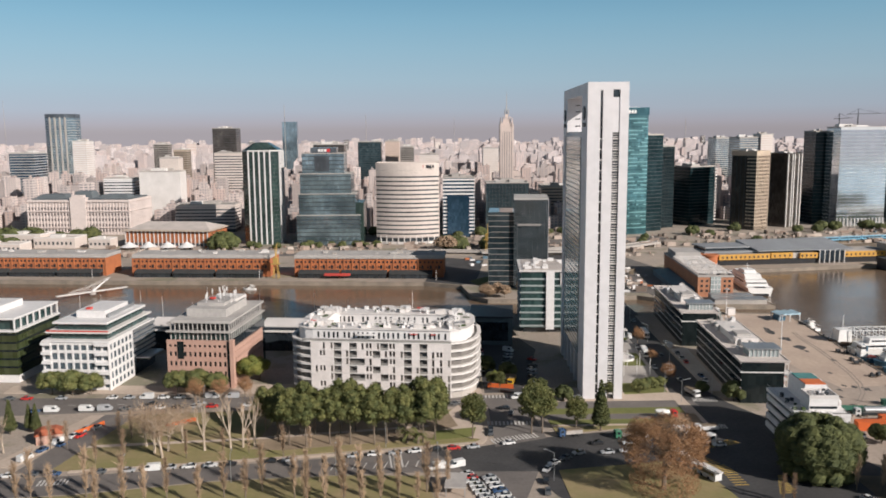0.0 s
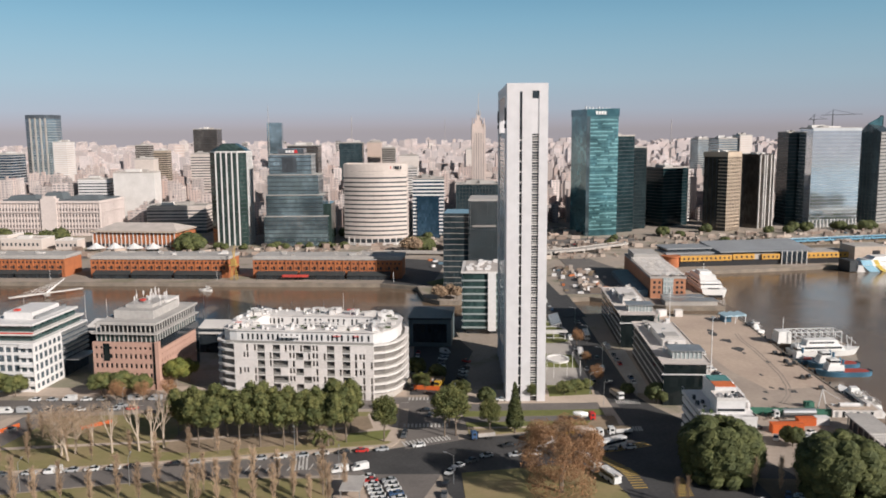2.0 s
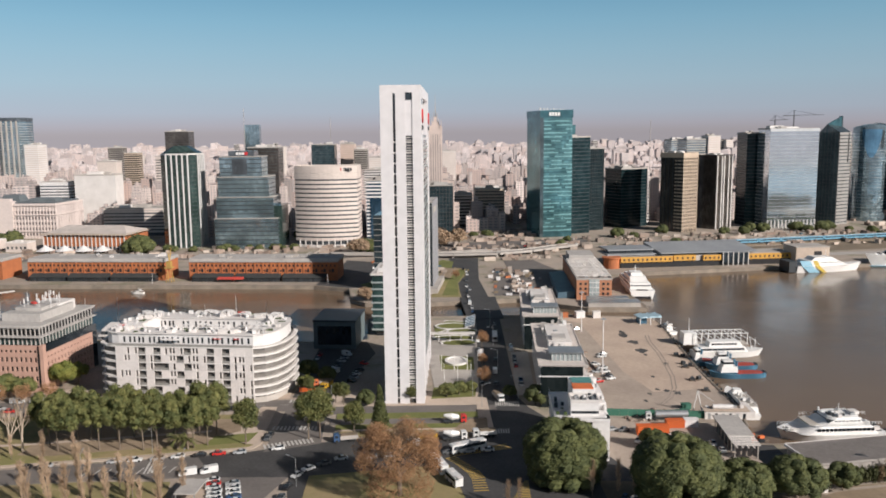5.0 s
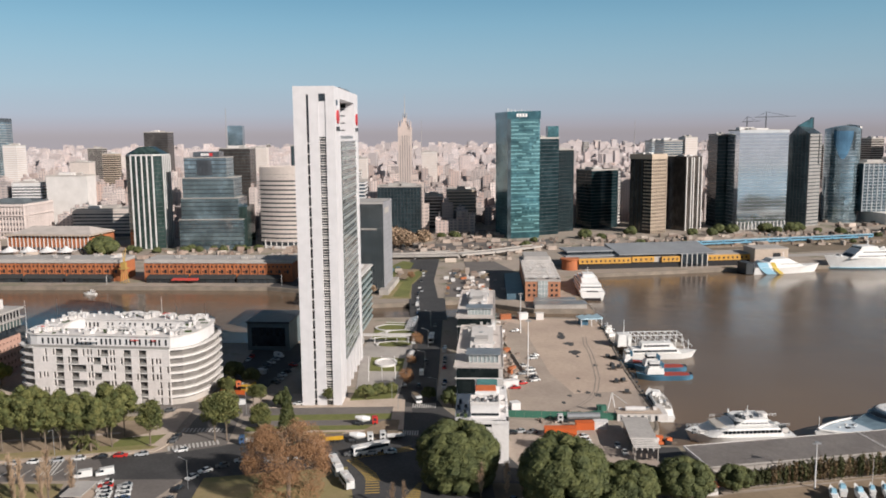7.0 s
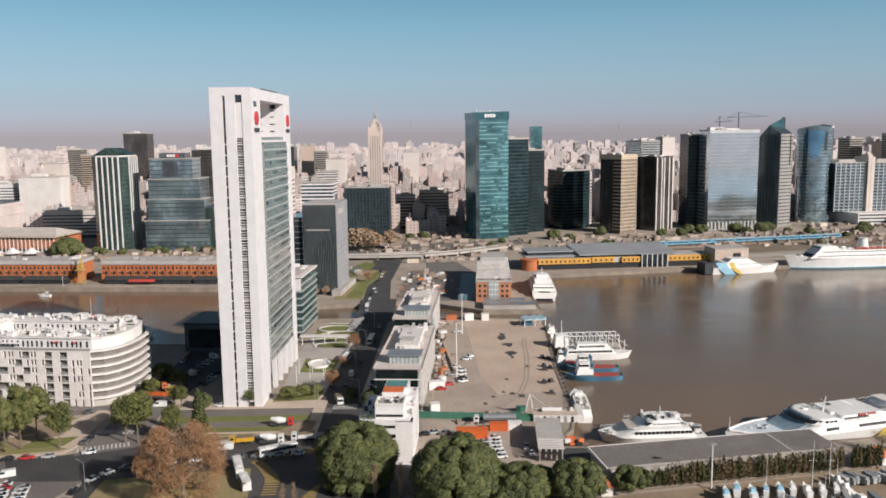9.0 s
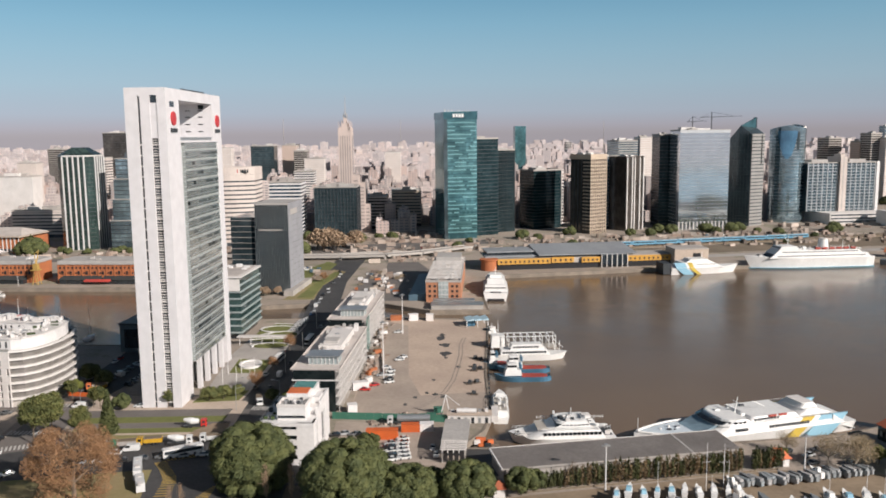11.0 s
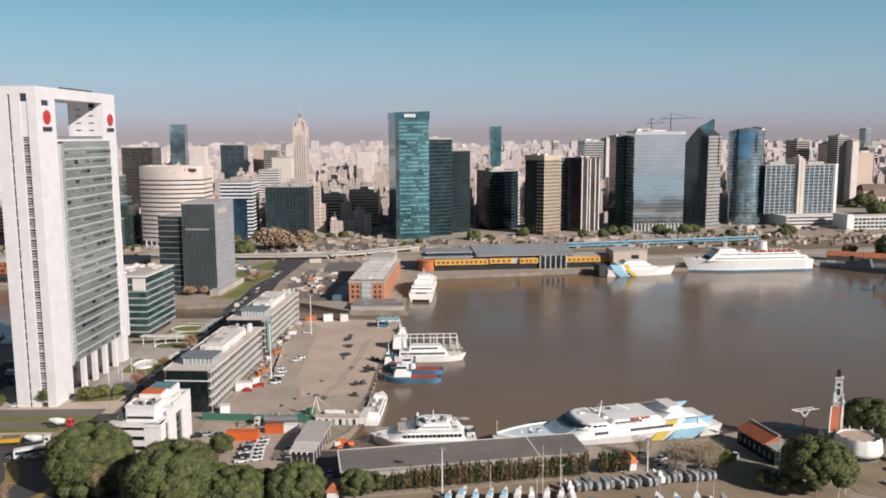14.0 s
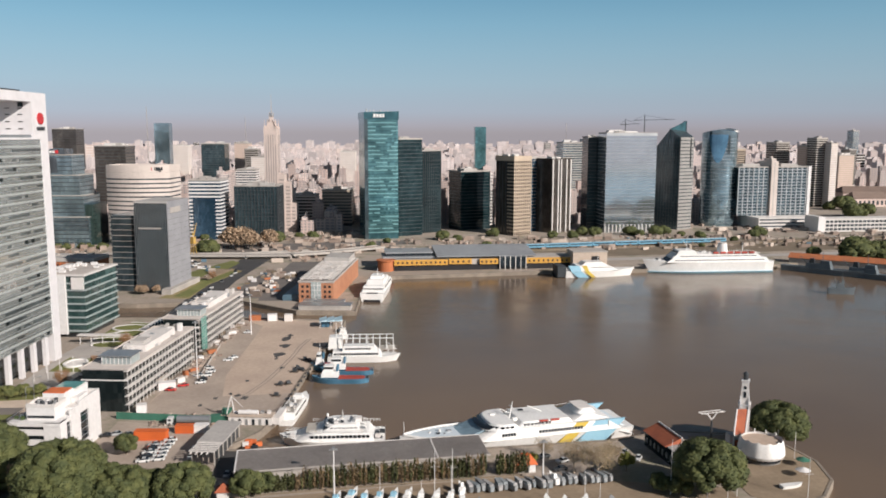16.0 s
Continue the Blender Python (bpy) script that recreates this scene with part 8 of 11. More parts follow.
def small_ferry(x, y, ang, L=36, B=10, label="white twin-hulled passenger boat with rows of small windows", name="passenger_boat", tall=1.0):
    th = thing(name, label, "boat", pose(x, y, WL, 0, 0, ang) @ Matrix.Diagonal((1, 1, tall, 1)))
    part("hull", hull_mesh(L, B, -0.4, 3.0, 0.8, 0.4, 0.95), M["shipwhite"], th)
    part("lower_house", round_house(3.5, L * 0.86, B * 0.92, 3.0, 5.6, 4.5, 1.6, B * 0.2, 0.5), M["shipwhite"], th)
    part("upper_house", round_house(L * 0.22, L * 0.66, B * 0.74, 5.6, 8.2, 3.5, 1.5, B * 0.16, 0.5), M["shipwhite"], th)
    part("bridge_glazing", MB().box(L * 0.5, -B * 0.345, 6.4, L * 0.575, B * 0.345, 7.5), M["dark"], th)
    side_windows(th, 5, L * 0.7, B * 0.9, 4.1, 0.9, 14)
    side_windows(th, L * 0.26, L * 0.52, B * 0.705, 6.4, 0.8, 7)
    part("mast", MB().tube((L * 0.4, 0, 8), (L * 0.4, 0, 11.5), 0.2, 0.08).tube((L * 0.4, -1.4, 9.6), (L * 0.4, 1.4, 9.6), 0.08).tube((L * 0.3, 1, 8), (L * 0.26, 1.6, 10), 0.1), M["shipwhite"], th)
    part("deck", MB().box(L * 0.62, -B * 0.3, 5.6, L * 0.74, B * 0.3, 5.8), M["deck"], th)
    part("roof_unit", MB().box(L * 0.22, -1.5, 8.0, L * 0.3, 1.5, 9.0), M["offwhite"], th)
    rails(th, L * 0.05, L * 0.2, B * 0.7, 5.6, 5)
    rails(th, L * 0.72, L * 0.95, B * 0.5, 3.3, 6)
    if B > 8:
        deck_gear(th, 7, L * 0.22, B * 0.7, 5.6, 12, 1)
        deck_gear(th, L * 0.25, L * 0.55, B * 0.6, 8.2, 16, 2)
        deck_gear(th, L * 0.70, L * 0.95, B * 0.4, 3.2, 10, 3)
        deck_gear(th, 0.6, 5.2, B * 0.8, 3.0, 10, 4)
        part("stern_well", MB().box(0.8, -B * 0.3, 3.0, 4.8, B * 0.3, 3.06), M["darkmetal"], th)
        rails(th, 6, L * 0.7, B * 0.84, 5.6, 14)
    return th


small_ferry(165, 255.6, 178.5, 35, 14)
th = thing("excursion_boat", "slim white excursion boat moored along the quay", "boat", pose(130.2, 274.0, WL, 0, 0, 82))
part("hull", hull_mesh(33, 6.2, -0.4, 1.7, 0.7, 0.3, 0.9), M["shipwhite"], th)
part("cabin", round_house(2.5, 26, 5.6, 1.6, 3.8, 2.5, 0.4, 1.6, 0.25), M["shipwhite"], th)
part("wheelhouse", round_house(18.5, 23, 3.4, 3.8, 5.2, 1.0, 0.2, 0.8, 0.2), M["shipwhite"], th)
part("sun_deck", MB().box(3.6, -2.2, 3.82, 18, 2.2, 3.9), M["deck"], th)
side_windows(th, 4, 22, 5.4, 2.3, 0.8, 12)
rails(th, 3.5, 18, 4.8, 3.8, 8)
deck_gear(th, 5, 17, 3.4, 3.9, 6, 11)


def tug(x, y, ang, L=24):
    th = thing("tugboat", "blue tugboat with a white wheelhouse and red working deck", "tugboat", pose(x, y, WL, 0, 0, ang), "tugboats")
    part("hull", hull_mesh(L, 7.2, -0.4, 2.0, 1.0, 0.35, 1.0, round_=0.24), M["tugblue"], th)
    part("deck", MB().prism([(1.6, -1.5), (3.6, -2.5), (L * 0.52, -2.8), (L * 0.52, 2.8), (3.6, 2.5), (1.6, 1.5)], 1.9, 2.12), M["deckred"], th, "red deck")
    part("fender", MB().tube((0.5, -1.4, 2.0), (0.5, 1.4, 2.0), 0.45, n=8), M["darkmetal"], th)
    part("lower_house", house(L * 0.52, L * 0.82, 4.6, 2.5, 5.0, 0.5, 0.3), M["shipwhite"], th)
    part("wheelhouse", house(L * 0.60, L * 0.78, 3.8, 5.0, 7.4, 0.3, 0.2), M["shipwhite"], th)
    part("wheelhouse_glazing", MB().box(L * 0.605, -1.95, 6.0, L * 0.775, 1.95, 6.9), M["dark"], th)
    for y in (-1.4, 1.4):
        part("funnel", MB().cyl(L * 0.54, y, 5.0, 0.5, 2.2, 10), M["tugblue"], th)
    part("mast", MB().tube((L * 0.66, 0, 7.4), (L * 0.66, 0, 11.5), 0.15, 0.06).tube((L * 0.66, -1, 9.5), (L * 0.66, 1, 9.5), 0.07), M["shipwhite"], th)
    return th


tug(159.5, 324.5, 176)
tug(161.5, 336.5, 177, 23)
tug(146, 345, 178, 12)


def paddle_ship(x, y, ang, L, B, name, label, open_top=False):
    th = thing(name, label, "ship", pose(x, y, WL, 0, 0, ang))
    part("hull", hull_mesh(L, B, -0.4, 2.6, 0.8, 0.3, 0.9), M["rust"] if open_top else M["shipwhite"], th)
    part("main_deck", MB().box(1, -B / 2 * 0.9, 2.6, L * 0.72, B / 2 * 0.9, 2.75), M["deck"], th)
    if open_top:
        post = MB().box(-0.12, -0.12, 0, 0.12, 0.12, 5.4).mesh("post")
        post.materials.append(M["shipwhite"])
        for k in range(9):
            for s in (-1, 1):
                part("post", post, None, th, m=pose(2 + k * (L * 0.7 / 8), s * B * 0.42, 2.7))
        beam = MB().box(-0.15, -B * 0.43, 0, 0.15, B * 0.43, 0.3).mesh("beam")
        beam.materials.append(M["shipwhite"])
        for k in range(9):
            part("beam", beam, None, th, m=pose(2 + k * (L * 0.7 / 8), 0, 8.0))
            part("beam", beam, None, th, m=pose(2 + k * (L * 0.7 / 8), 0, 5.3))
        part("rail_beam", MB().box(2, -B * 0.44, 8.0, L * 0.72, -B * 0.40, 8.3).box(2, B * 0.40, 8.0, L * 0.72, B * 0.44, 8.3), M["shipwhite"], th)
        part("wheelhouse", house(L * 0.72, L * 0.9, B * 0.7, 2.7, 8.4, 0.5), M["shipwhite"], th)
        part("mast", MB().tube((L * 0.8, 0, 8), (L * 0.8, 0, 15), 0.2, 0.08), M["shipwhite"], th)
    else:
        part("lower_house", house(2, L * 0.75, B * 0.84, 2.6, 5.0, 1.5, 0.4), M["shipwhite"], th)
        part("upper_house", house(L * 0.2, L * 0.68, B * 0.66, 5.0, 7.4, 1.5, 0.6), M["shipwhite"], th)
        side_windows(th, 3, L * 0.7, B * 0.84, 3.5, 0.9, 16)
        side_windows(th, L * 0.24, L * 0.6, B * 0.655, 5.8, 0.8, 9)
        part("bow_crane", MB().tube((L * 0.84, 0, 3), (L * 0.8, 0, 9), 0.2, 0.1).tube((L * 0.8, 0, 9), (L * 0.95, 0, 5), 0.1).tube((L * 0.9, 1, 3), (L * 0.9, 1, 8), 0.15), M["shipwhite"], th)
        part("mast", MB().tube((L * 0.55, 0, 7.4), (L * 0.55, 0, 12), 0.18, 0.07), M["shipwhite"], th)
        rails(th, L * 0.72, L * 0.93, B * 0.6, 2.7, 6)
    return th


paddle_ship(141, 358, -2, 33, 8, "museum_ship", "old white coaster with two decks of windows moored at the quay")
paddle_ship(173, 370, 178, 36, 9, "pontoon_ship", "stripped steel ship with bare white deck frames", True)
small_ferry(147, 398, 100, 16, 4.5, "small white motor yacht moored under the quay", "motor_yacht", 0.55)


def big_catamaran():
    th = thing("catamaran_ferry", "white catamaran ferry moored stern-on beside the jetty", "ferry", pose(161.2, 489.5, WL, 0, 0, 82))
    L, B = 62, 15.5
    part("hull", hull_mesh(L, B, -0.3, 5.2, 0.8, 0.4, 0.98), M["shipwhite"], th)
    part("stern_gap", MB().box(-0.25, -5.2, -0.2, 0.3, 5.2, 1.6), M["arch"], th)
    part("stern_opening", MB().box(-0.02, -3.4, 5.25, 3.5, 3.4, 5.4), M["arch"], th)
    part("deckhouse", house(5, 52, 13.4, 5.2, 8.4, 5, 4.5), M["shipwhite"], th)
    part("upper_house", house(13, 44, 10.6, 8.4, 11.0, 5, 4), M["shipwhite"], th)
    part("top_house", house(20, 34, 7.6, 11.0, 12.8, 2, 2), M["shipwhite"], th)
    side_windows(th, 14, 46, 13.1, 6.4, 1.0, 14)
    # dark strip added in place of a shadow across the sloping stern
    part("shadow_line", MB().box(6.6, -6.4, 7.0, 8.6, 6.4, 7.3), M["dark"], th)
    part("mast", MB().tube((27, 0, 12.8), (27, 0, 17), 0.25, 0.1).tube((27, -1.5, 15), (27, 1.5, 15), 0.1), M["shipwhite"], th)
    return th


big_catamaran()


def striped_ferry():
    th = thing("fast_ferry", "white fast ferry with a blue and yellow stern", "ferry", pose(301, 573, WL, 0, 0, 2))
    L, B = 54, 17
    part("hull", hull_mesh(L, B, -0.3, 5.0, 1.2, 0.6, 0.98), M["shipwhite"], th)
    part("deckhouse", house(5, 40, 14.5, 5.0, 8.6, 8, 4), M["shipwhite"], th)
    part("upper_house", house(12, 32, 11, 8.6, 10.8, 4, 3), M["shipwhite"], th)
    part("side_glazing", MB().box(12, -7.0, 6.4, 34, -6.6, 7.4), M["dark"], th)
    part("stern_ramp", MB().box(-6, -7, 0.5, 0.2, 7, 8.5), M["darkmetal"], th, "black stern ramp frame")
    for xa, wdt, mat in ((3, 8, M["shipblue"]), (13, 3.5, M["shipyellow"])):
        y = -B / 2 - 0.05
        v = [(xa + 6, y, 0.2), (xa + 6 + wdt, y, 0.2), (xa + wdt, y, 5.0), (xa, y, 5.0)]
        part("stripe", MB().add(v + [(a, b + 0.5, c) for a, b, c in v], [(0, 1, 2, 3), (4, 5, 6, 7), (0, 1, 5, 4), (1, 2, 6, 5), (2, 3, 7, 6), (3, 0, 4, 7)]), mat, th)
        v = [(xa + 1, -7.3, 5.05), (xa + 1 + wdt, -7.3, 5.05), (xa + wdt - 3 + 2, -7.05, 8.7), (xa - 3 + 2, -7.05, 8.7)]
        part("stripe", MB().add(v + [(a, b + 0.5, c) for a, b, c in v], [(0, 1, 2, 3), (4, 5, 6, 7), (0, 1, 5, 4), (1, 2, 6, 5), (2, 3, 7, 6), (3, 0, 4, 7)]), mat, th)
    part("mast", MB().tube((26, 0, 10.8), (26, 0, 15.5), 0.25, 0.1), M["shipwhite"], th)
    return th


striped_ferry()


def liner():
    # bow to -x
    th = thing("passenger_ship", "large white passenger ship with a pale blue waterline and one funnel", "ship", pose(464, 585.5, WL, 0, 0, 181))
    L, B = 100, 17
    part("hull", hull_mesh(L, B, 1.3, 8.6, 1.8, 0.4, 0.85, 0.05), M["shipwhite"], th)
    part("boot_stripe", hull_mesh(L * 0.975, B * 0.985, -0.4, 1.35, 0, 0.4, 0.85, 0.03), M["shipblue"], th, "pale blue waterline band")
    part("lower_house", house(4, 84, 15.6, 8.6, 11.6, 5, 2), M["shipwhite"], th)
    part("upper_house", house(10, 80, 14.2, 11.6, 14.4, 4, 3), M["shipwhite"], th)
    part("bridge", house(60, 76, 13, 14.4, 17.2, 2, 2), M["shipwhite"], th)
    part("bridge_glazing", MB().box(73, -6.0, 15.2, 75.2, 6.0, 16.3), M["dark"], th)
    part("front_glazing", MB().add([(84.2, -6.2, 8.7), (84.2, 6.2, 8.7), (79.4, 5.8, 11.5), (79.4, -5.8, 11.5)], [(0, 1, 2, 3)]), M["dark"], th)
    part("funnel", MB().cyl(38, 0, 14.4, 4.2, 7.0, 18, 3.2), M["shipwhite"], th)
    part("funnel_cap", MB().cyl(38, 0, 21.4, 3.2, 0.8, 18), M["offwhite"], th)
    side_windows(th, 8, 78, 15.3, 9.7, 0.7, 34)
    side_windows(th, 14, 74, 13.9, 12.6, 0.7, 28)
    for k in range(6):
        part("lifeboat", MB().tube((16 + k * 5.6, 7.0, 15.4), (20 + k * 5.6, 7.0, 15.4), 0.9, n=8), M["deckred"], th, "red lifeboat")
    part("mast", MB().tube((66, 0, 17.2), (66, 0, 26), 0.35, 0.12).tube((66, -2.5, 21), (66, 2.5, 21), 0.15).tube((66, 0, 20), (69, 0, 24), 0.15), M["shipwhite"], th)
    rails(th, 12, 76, 13.6, 14.4, 24)
    deck_gear(th, 10, 60, 12, 14.4, 34, 9)
    deck_gear(th, 86, 96, 6, 9.6, 8, 10)
    part("aft_mast", MB().tube((22, 0, 14.4), (22, 0, 22), 0.3, 0.1), M["shipwhite"], th)
    return th


liner()


def navy_ship(x, y, ang, L):
    th = thing("naval_ship", "grey naval vessel moored at the far pier", "ship", pose(x, y, WL, 0, 0, ang), "naval ships")
    part("hull", hull_mesh(L, L * 0.13, -0.4, 4.0, 1.6, 0.4, 0.8), M["navy"], th)
    part("house", house(L * 0.3, L * 0.62, L * 0.09, 4.0, 7.2, 1, 1), M["navy"], th)
    part("bridge", house(L * 0.48, L * 0.6, L * 0.075, 7.2, 10.0, 0.6, 0.6), M["navy"], th)
    part("funnel", house(L * 0.34, L * 0.4, L * 0.04, 7.2, 11, 0.3, 0.6), M["darkmetal"], th)
    part("mast", MB().tube((L * 0.5, 0, 10), (L * 0.5, 0, 17), 0.3, 0.1).tube((L * 0.5, -2, 13), (L * 0.5, 2, 13), 0.12).tube((L * 0.3, 0, 7), (L * 0.22, 0, 12), 0.2), M["navy"], th)
    return th


navy_ship(478, 592, -50, 60)
navy_ship(500, 572, -52, 62)
navy_ship(538, 520, -28, 60)
navy_ship(458, 494, -20, 17)
th = thing("pier_shed", "long naval pier shed with a rusty red roof", "shed", pose(490, 606, 0, 0, 0, -36))
part("body", MB().box(0, 4, -4, 80, 16, 4), M["concrete"], th)
part("roof", MB().prism([(-1, 3), (81, 3), (81, 17), (-1, 17)], 4, [4.3, 4.3, 6.5, 6.5]), M["brick"], th)

# small motor launch and pedestrian bridge in the left basin
small_ferry(-156, 549, 170, 9, 2.8, "small white launch lying by the far quay", "launch", 0.35)


def harp_bridge():
    th = thing("footbridge", "white rotating footbridge with a slanting mast", "bridge", pose(-258, 541, 0, 0, 0, 40) @ Matrix.Scale(0.5, 4))
    part("deck", MB().prism([(-45, -3), (45, -3), (45, 3), (-45, 3)], 0.4, 1.3), M["offwhite"], th)
    part("pylon", MB().tube((0, 0, -3), (0, 0, 1), 4, 4, 14), M["concrete"], th)
    part("mast", MB().tube((0, 0, 1), (24, 0, 17), 1.4, 0.4, 8), M["white"], th)
    for k in range(8):
        part("cable", MB().tube((6 + k * 2.4, 0, 5 + k * 1.6), (-8 - k * 4.4, 0, 1.3), 0.12, n=4), M["white"], th)
    return th


harp_bridge()
for k in range(12):
    rm = random.Random(k)
    th = thing("sailing_yacht", "moored sailing yacht with a bare mast", "yacht", pose(-236 + k * 16 + rm.uniform(-3, 3), 442 - k * 2.3, WL, 0, 0, 85), "moored yachts")
    part("hull", hull_mesh(11, 3.4, -0.2, 1.2, 0.3, 0.5), M["shipwhite"], th)
    part("cabin", house(3, 7.5, 2.0, 1.2, 1.8, 0.5), M["shipwhite"], th)
    part("mast", MB().tube((6, 0, 1.2), (6, 0, rm.uniform(14, 21)), 0.12, 0.06), M["white"], th)

# ---- vehicles ----
def paint(name, c):
    return surface(name, c, tuple(v * 0.85 for v in c), rough=0.3, big=0.4, small=3, spec=0.6)


CARP = [paint("car_white", (0.68, 0.68, 0.67)), paint("car_silver", (0.38, 0.39, 0.40)), paint("car_grey", (0.12, 0.125, 0.13)), paint("car_black", (0.02, 0.02, 0.022)),
        paint("car_red", (0.50, 0.03, 0.025)), paint("car_blue", (0.05, 0.10, 0.2))]
CNAME = ["white", "silver", "dark grey", "black", "red", "dark blue"]
M["tyre"] = surface("tyre_rubber", (0.02, 0.02, 0.02), (0.03, 0.03, 0.03), rough=0.9)
wheel_me = MB().tube((0, -0.11, 0.32), (0, 0.11, 0.32), 0.32, n=10).mesh("wheel")
wheel_me.materials.append(M["tyre"])


def loft(sections):
    """sections: (x, half width, z low, z high, half width top)."""
    mb = MB()
    vs = []
    for x, w, z0, z1, wt in sections:
        vs += [(x, -w, z0), (x, w, z0), (x, wt, z1), (x, -wt, z1)]
    fs = [(0, 1, 2, 3), tuple(len(vs) - 4 + i for i in (3, 2, 1, 0))]
    for i in range(len(sections) - 1):
        a, b = i * 4, i * 4 + 4
        for k in range(4):
            j = (k + 1) % 4
            fs.append((a + k, b + k, b + j, a + j))
    return mb.add(vs, fs)


def build_car(i, van=False):
    th = thing("van" if van else "car", ("parked %s delivery van with dark windows" if van else "parked %s car with dark windows") % CNAME[i], "van" if van else "car", pose(0, 0, -60), "parked cars")
    if van:
        part("body", loft([(0, .85, .4, 1.1, .8), (0.5, .95, .3, 1.2, .85), (1.4, .98, .3, 2.2, .85), (5.0, .98, .3, 2.25, .9), (5.2, .95, .4, 2.1, .88)]), CARP[i], th)
        part("window_band", loft([(0.85, .93, 1.35, 1.6, .84), (1.3, .99, 1.3, 2.0, .88), (2.3, .995, 1.3, 2.0, .9)]), M["dark"], th)
    else:
        part("body", loft([(0, .75, .4, .75, .7), (0.25, .88, .28, .82, .82), (1.25, .9, .25, .95, .84), (3.3, .9, .25, 1.0, .84), (4.1, .86, .3, .95, .8), (4.25, .8, .4, .85, .75)]), CARP[i], th)
        part("cabin", loft([(1.2, .84, .94, .96, .82), (1.95, .84, .95, 1.42, .64), (3.1, .84, .98, 1.45, .64), (3.9, .82, .95, 1.0, .78)]), M["dark"], th)
        part("roof", loft([(1.98, .62, 1.40, 1.46, .6), (3.08, .62, 1.42, 1.49, .6)]), CARP[i], th)
    for x, y in ((0.85, -.82), (0.85, .82), (3.4, -.82), (3.4, .82)):
        part("wheel", wheel_me, None, th, m=pose(x, y, 0))
    return th


def build_far_car(i):
    th = thing("car", "%s car standing on the far bank" % CNAME[i], "car", pose(0, 0, -60), "far cars")
    part("body", loft([(0, .75, .15, .75, .7), (0.25, .88, .1, .82, .82), (3.3, .9, .1, 1.0, .84), (4.25, .8, .15, .85, .75)]), CARP[i], th)
    part("cabin", loft([(1.2, .84, .94, .96, .82), (1.95, .84, .95, 1.45, .64), (3.1, .84, .98, 1.48, .64), (3.9, .82, .95, 1.0, .78)]), M["dark"], th)
    return th


protos = [build_car(i) for i in range(6)] + [build_car(0, True), build_car(1, True)] + [build_far_car(i) for i in range(6)]
used = set()
rv = random.Random(99)


def put_car(x, y, a, i=None, z=0.05):
    i = rv.choices(range(8), (30, 16, 18, 16, 6, 5, 7, 2))[0] if i is None else i
    if y > 500:
        i = 8 + i % 6
    m = pose(x, y, z, 0, 0, a) @ pose(-2.1, 0, 0)
    if i not in used:
        used.add(i)
        protos[i].matrix_basis = m
    else:
        copy_thing(protos[i], m)


def line_cars(xa, ya, xb, yb, step, turn, miss=0.15, jit=0.3):
    L = math.hypot(xb - xa, yb - ya)
    a = math.degrees(math.atan2(yb - ya, xb - xa))
    n = int(L / step)
    for k in range(n):
        if rv.random() < miss:
            continue
        f = (k + 0.5) / n
        put_car(xa + (xb - xa) * f + rv.uniform(-jit, jit), ya + (yb - ya) * f + rv.uniform(-jit, jit) * 0.5, a + turn + rv.choice((0, 180)) + rv.uniform(-2, 2))


line_cars(-190, 247.5, -157, 247.6, 5.6, 0, 0.35)
line_cars(-155, 247.8, -90, 252.0, 5.9, 0, 0.15)
line_cars(-88, 252.2, -44, 256.3, 5.7, 0, 0.08)
line_cars(-220, 322, -130, 315, 6.2, 0, 0.25)
line_cars(-205, 306, -122, 304.5, 6.0, 0, 0.2)
line_cars(-170, 311, -60, 304, 17, 0, 0.4, 2)
line_cars(-100, 303, -45, 298, 7, 0, 0.35)
line_cars(-175, 288, -188, 258, 6.0, 0, 0.1)
line_cars(-172, 290, -181, 268, 6.2, 0, 0.3)
for k in range(12):
    put_car(-51.5 + k * 0.55 + rv.uniform(-.3, .3), 235 - k * 2.6, 5 + rv.uniform(-6, 6), 0 if rv.random() < 0.7 else None)
for k in range(8):
    put_car(-45.5 + k * 0.6, 232 - k * 3.0, 5 + rv.uniform(-6, 6))
for x, y, a, i in ((-60.5, 240.5, 15, 6), (-54.5, 241.5, 20, 6), (-27.5, 236, 55, 0), (-24.5, 240.5, 35, 0), (-20, 244, 25, 2), (-29.5, 228, 70, 3), (-30.5, 221, 80, 2), (-15, 247.5, 12, 1), (-35.5, 258, 10, 0), (-31.5, 291.5, -10, 3), (-30, 286, 70, 2), (-25, 303, 0, 6), (-2, 300.5, -7, 0), (3, 254, 0, 0), (-7, 255, 5, 3), (-39.5, 270.5, 80, 3), (-40, 267, 80, 2), (7, 256.5, 4, 6)):
    put_car(x, y, a, i)
for k in range(7):
    put_car(-6 + k * 6.2, 247.2 + k * 0.4, rv.uniform(-5, 8))
# cars on the quay apron
for x, y, i in ((91, 341, 0), (92.5, 335.5, 0), (88.5, 330, 1), (92, 330, 0), (91.5, 324, 3), (91.5, 320, 0), (85.5, 316.5, 4), (82.0, 311, 4), (97, 353, 0), (98.5, 357, 0), (98, 405, 0)):
    put_car(x, y, rv.choice((5, 15, 175)), i)
for k in range(6):
    put_car(94.5 + rv.uniform(-.3, .3), 240 + k * 3.2, 10 + rv.uniform(-8, 8), 0)
for k in range(5):
    put_car(90.2 + rv.uniform(-.3, .3), 239 + k * 3.4, 8 + rv.uniform(-8, 8), rv.choice((0, 0, 0, 1, 3)))
for x, y, a in ((75, 263, 5), (79, 262, 10), (72, 262, 0), (81, 252, 60), (104, 247, 80), (104.5, 241, 85), (118, 226, 88)):
    put_car(x, y, a)
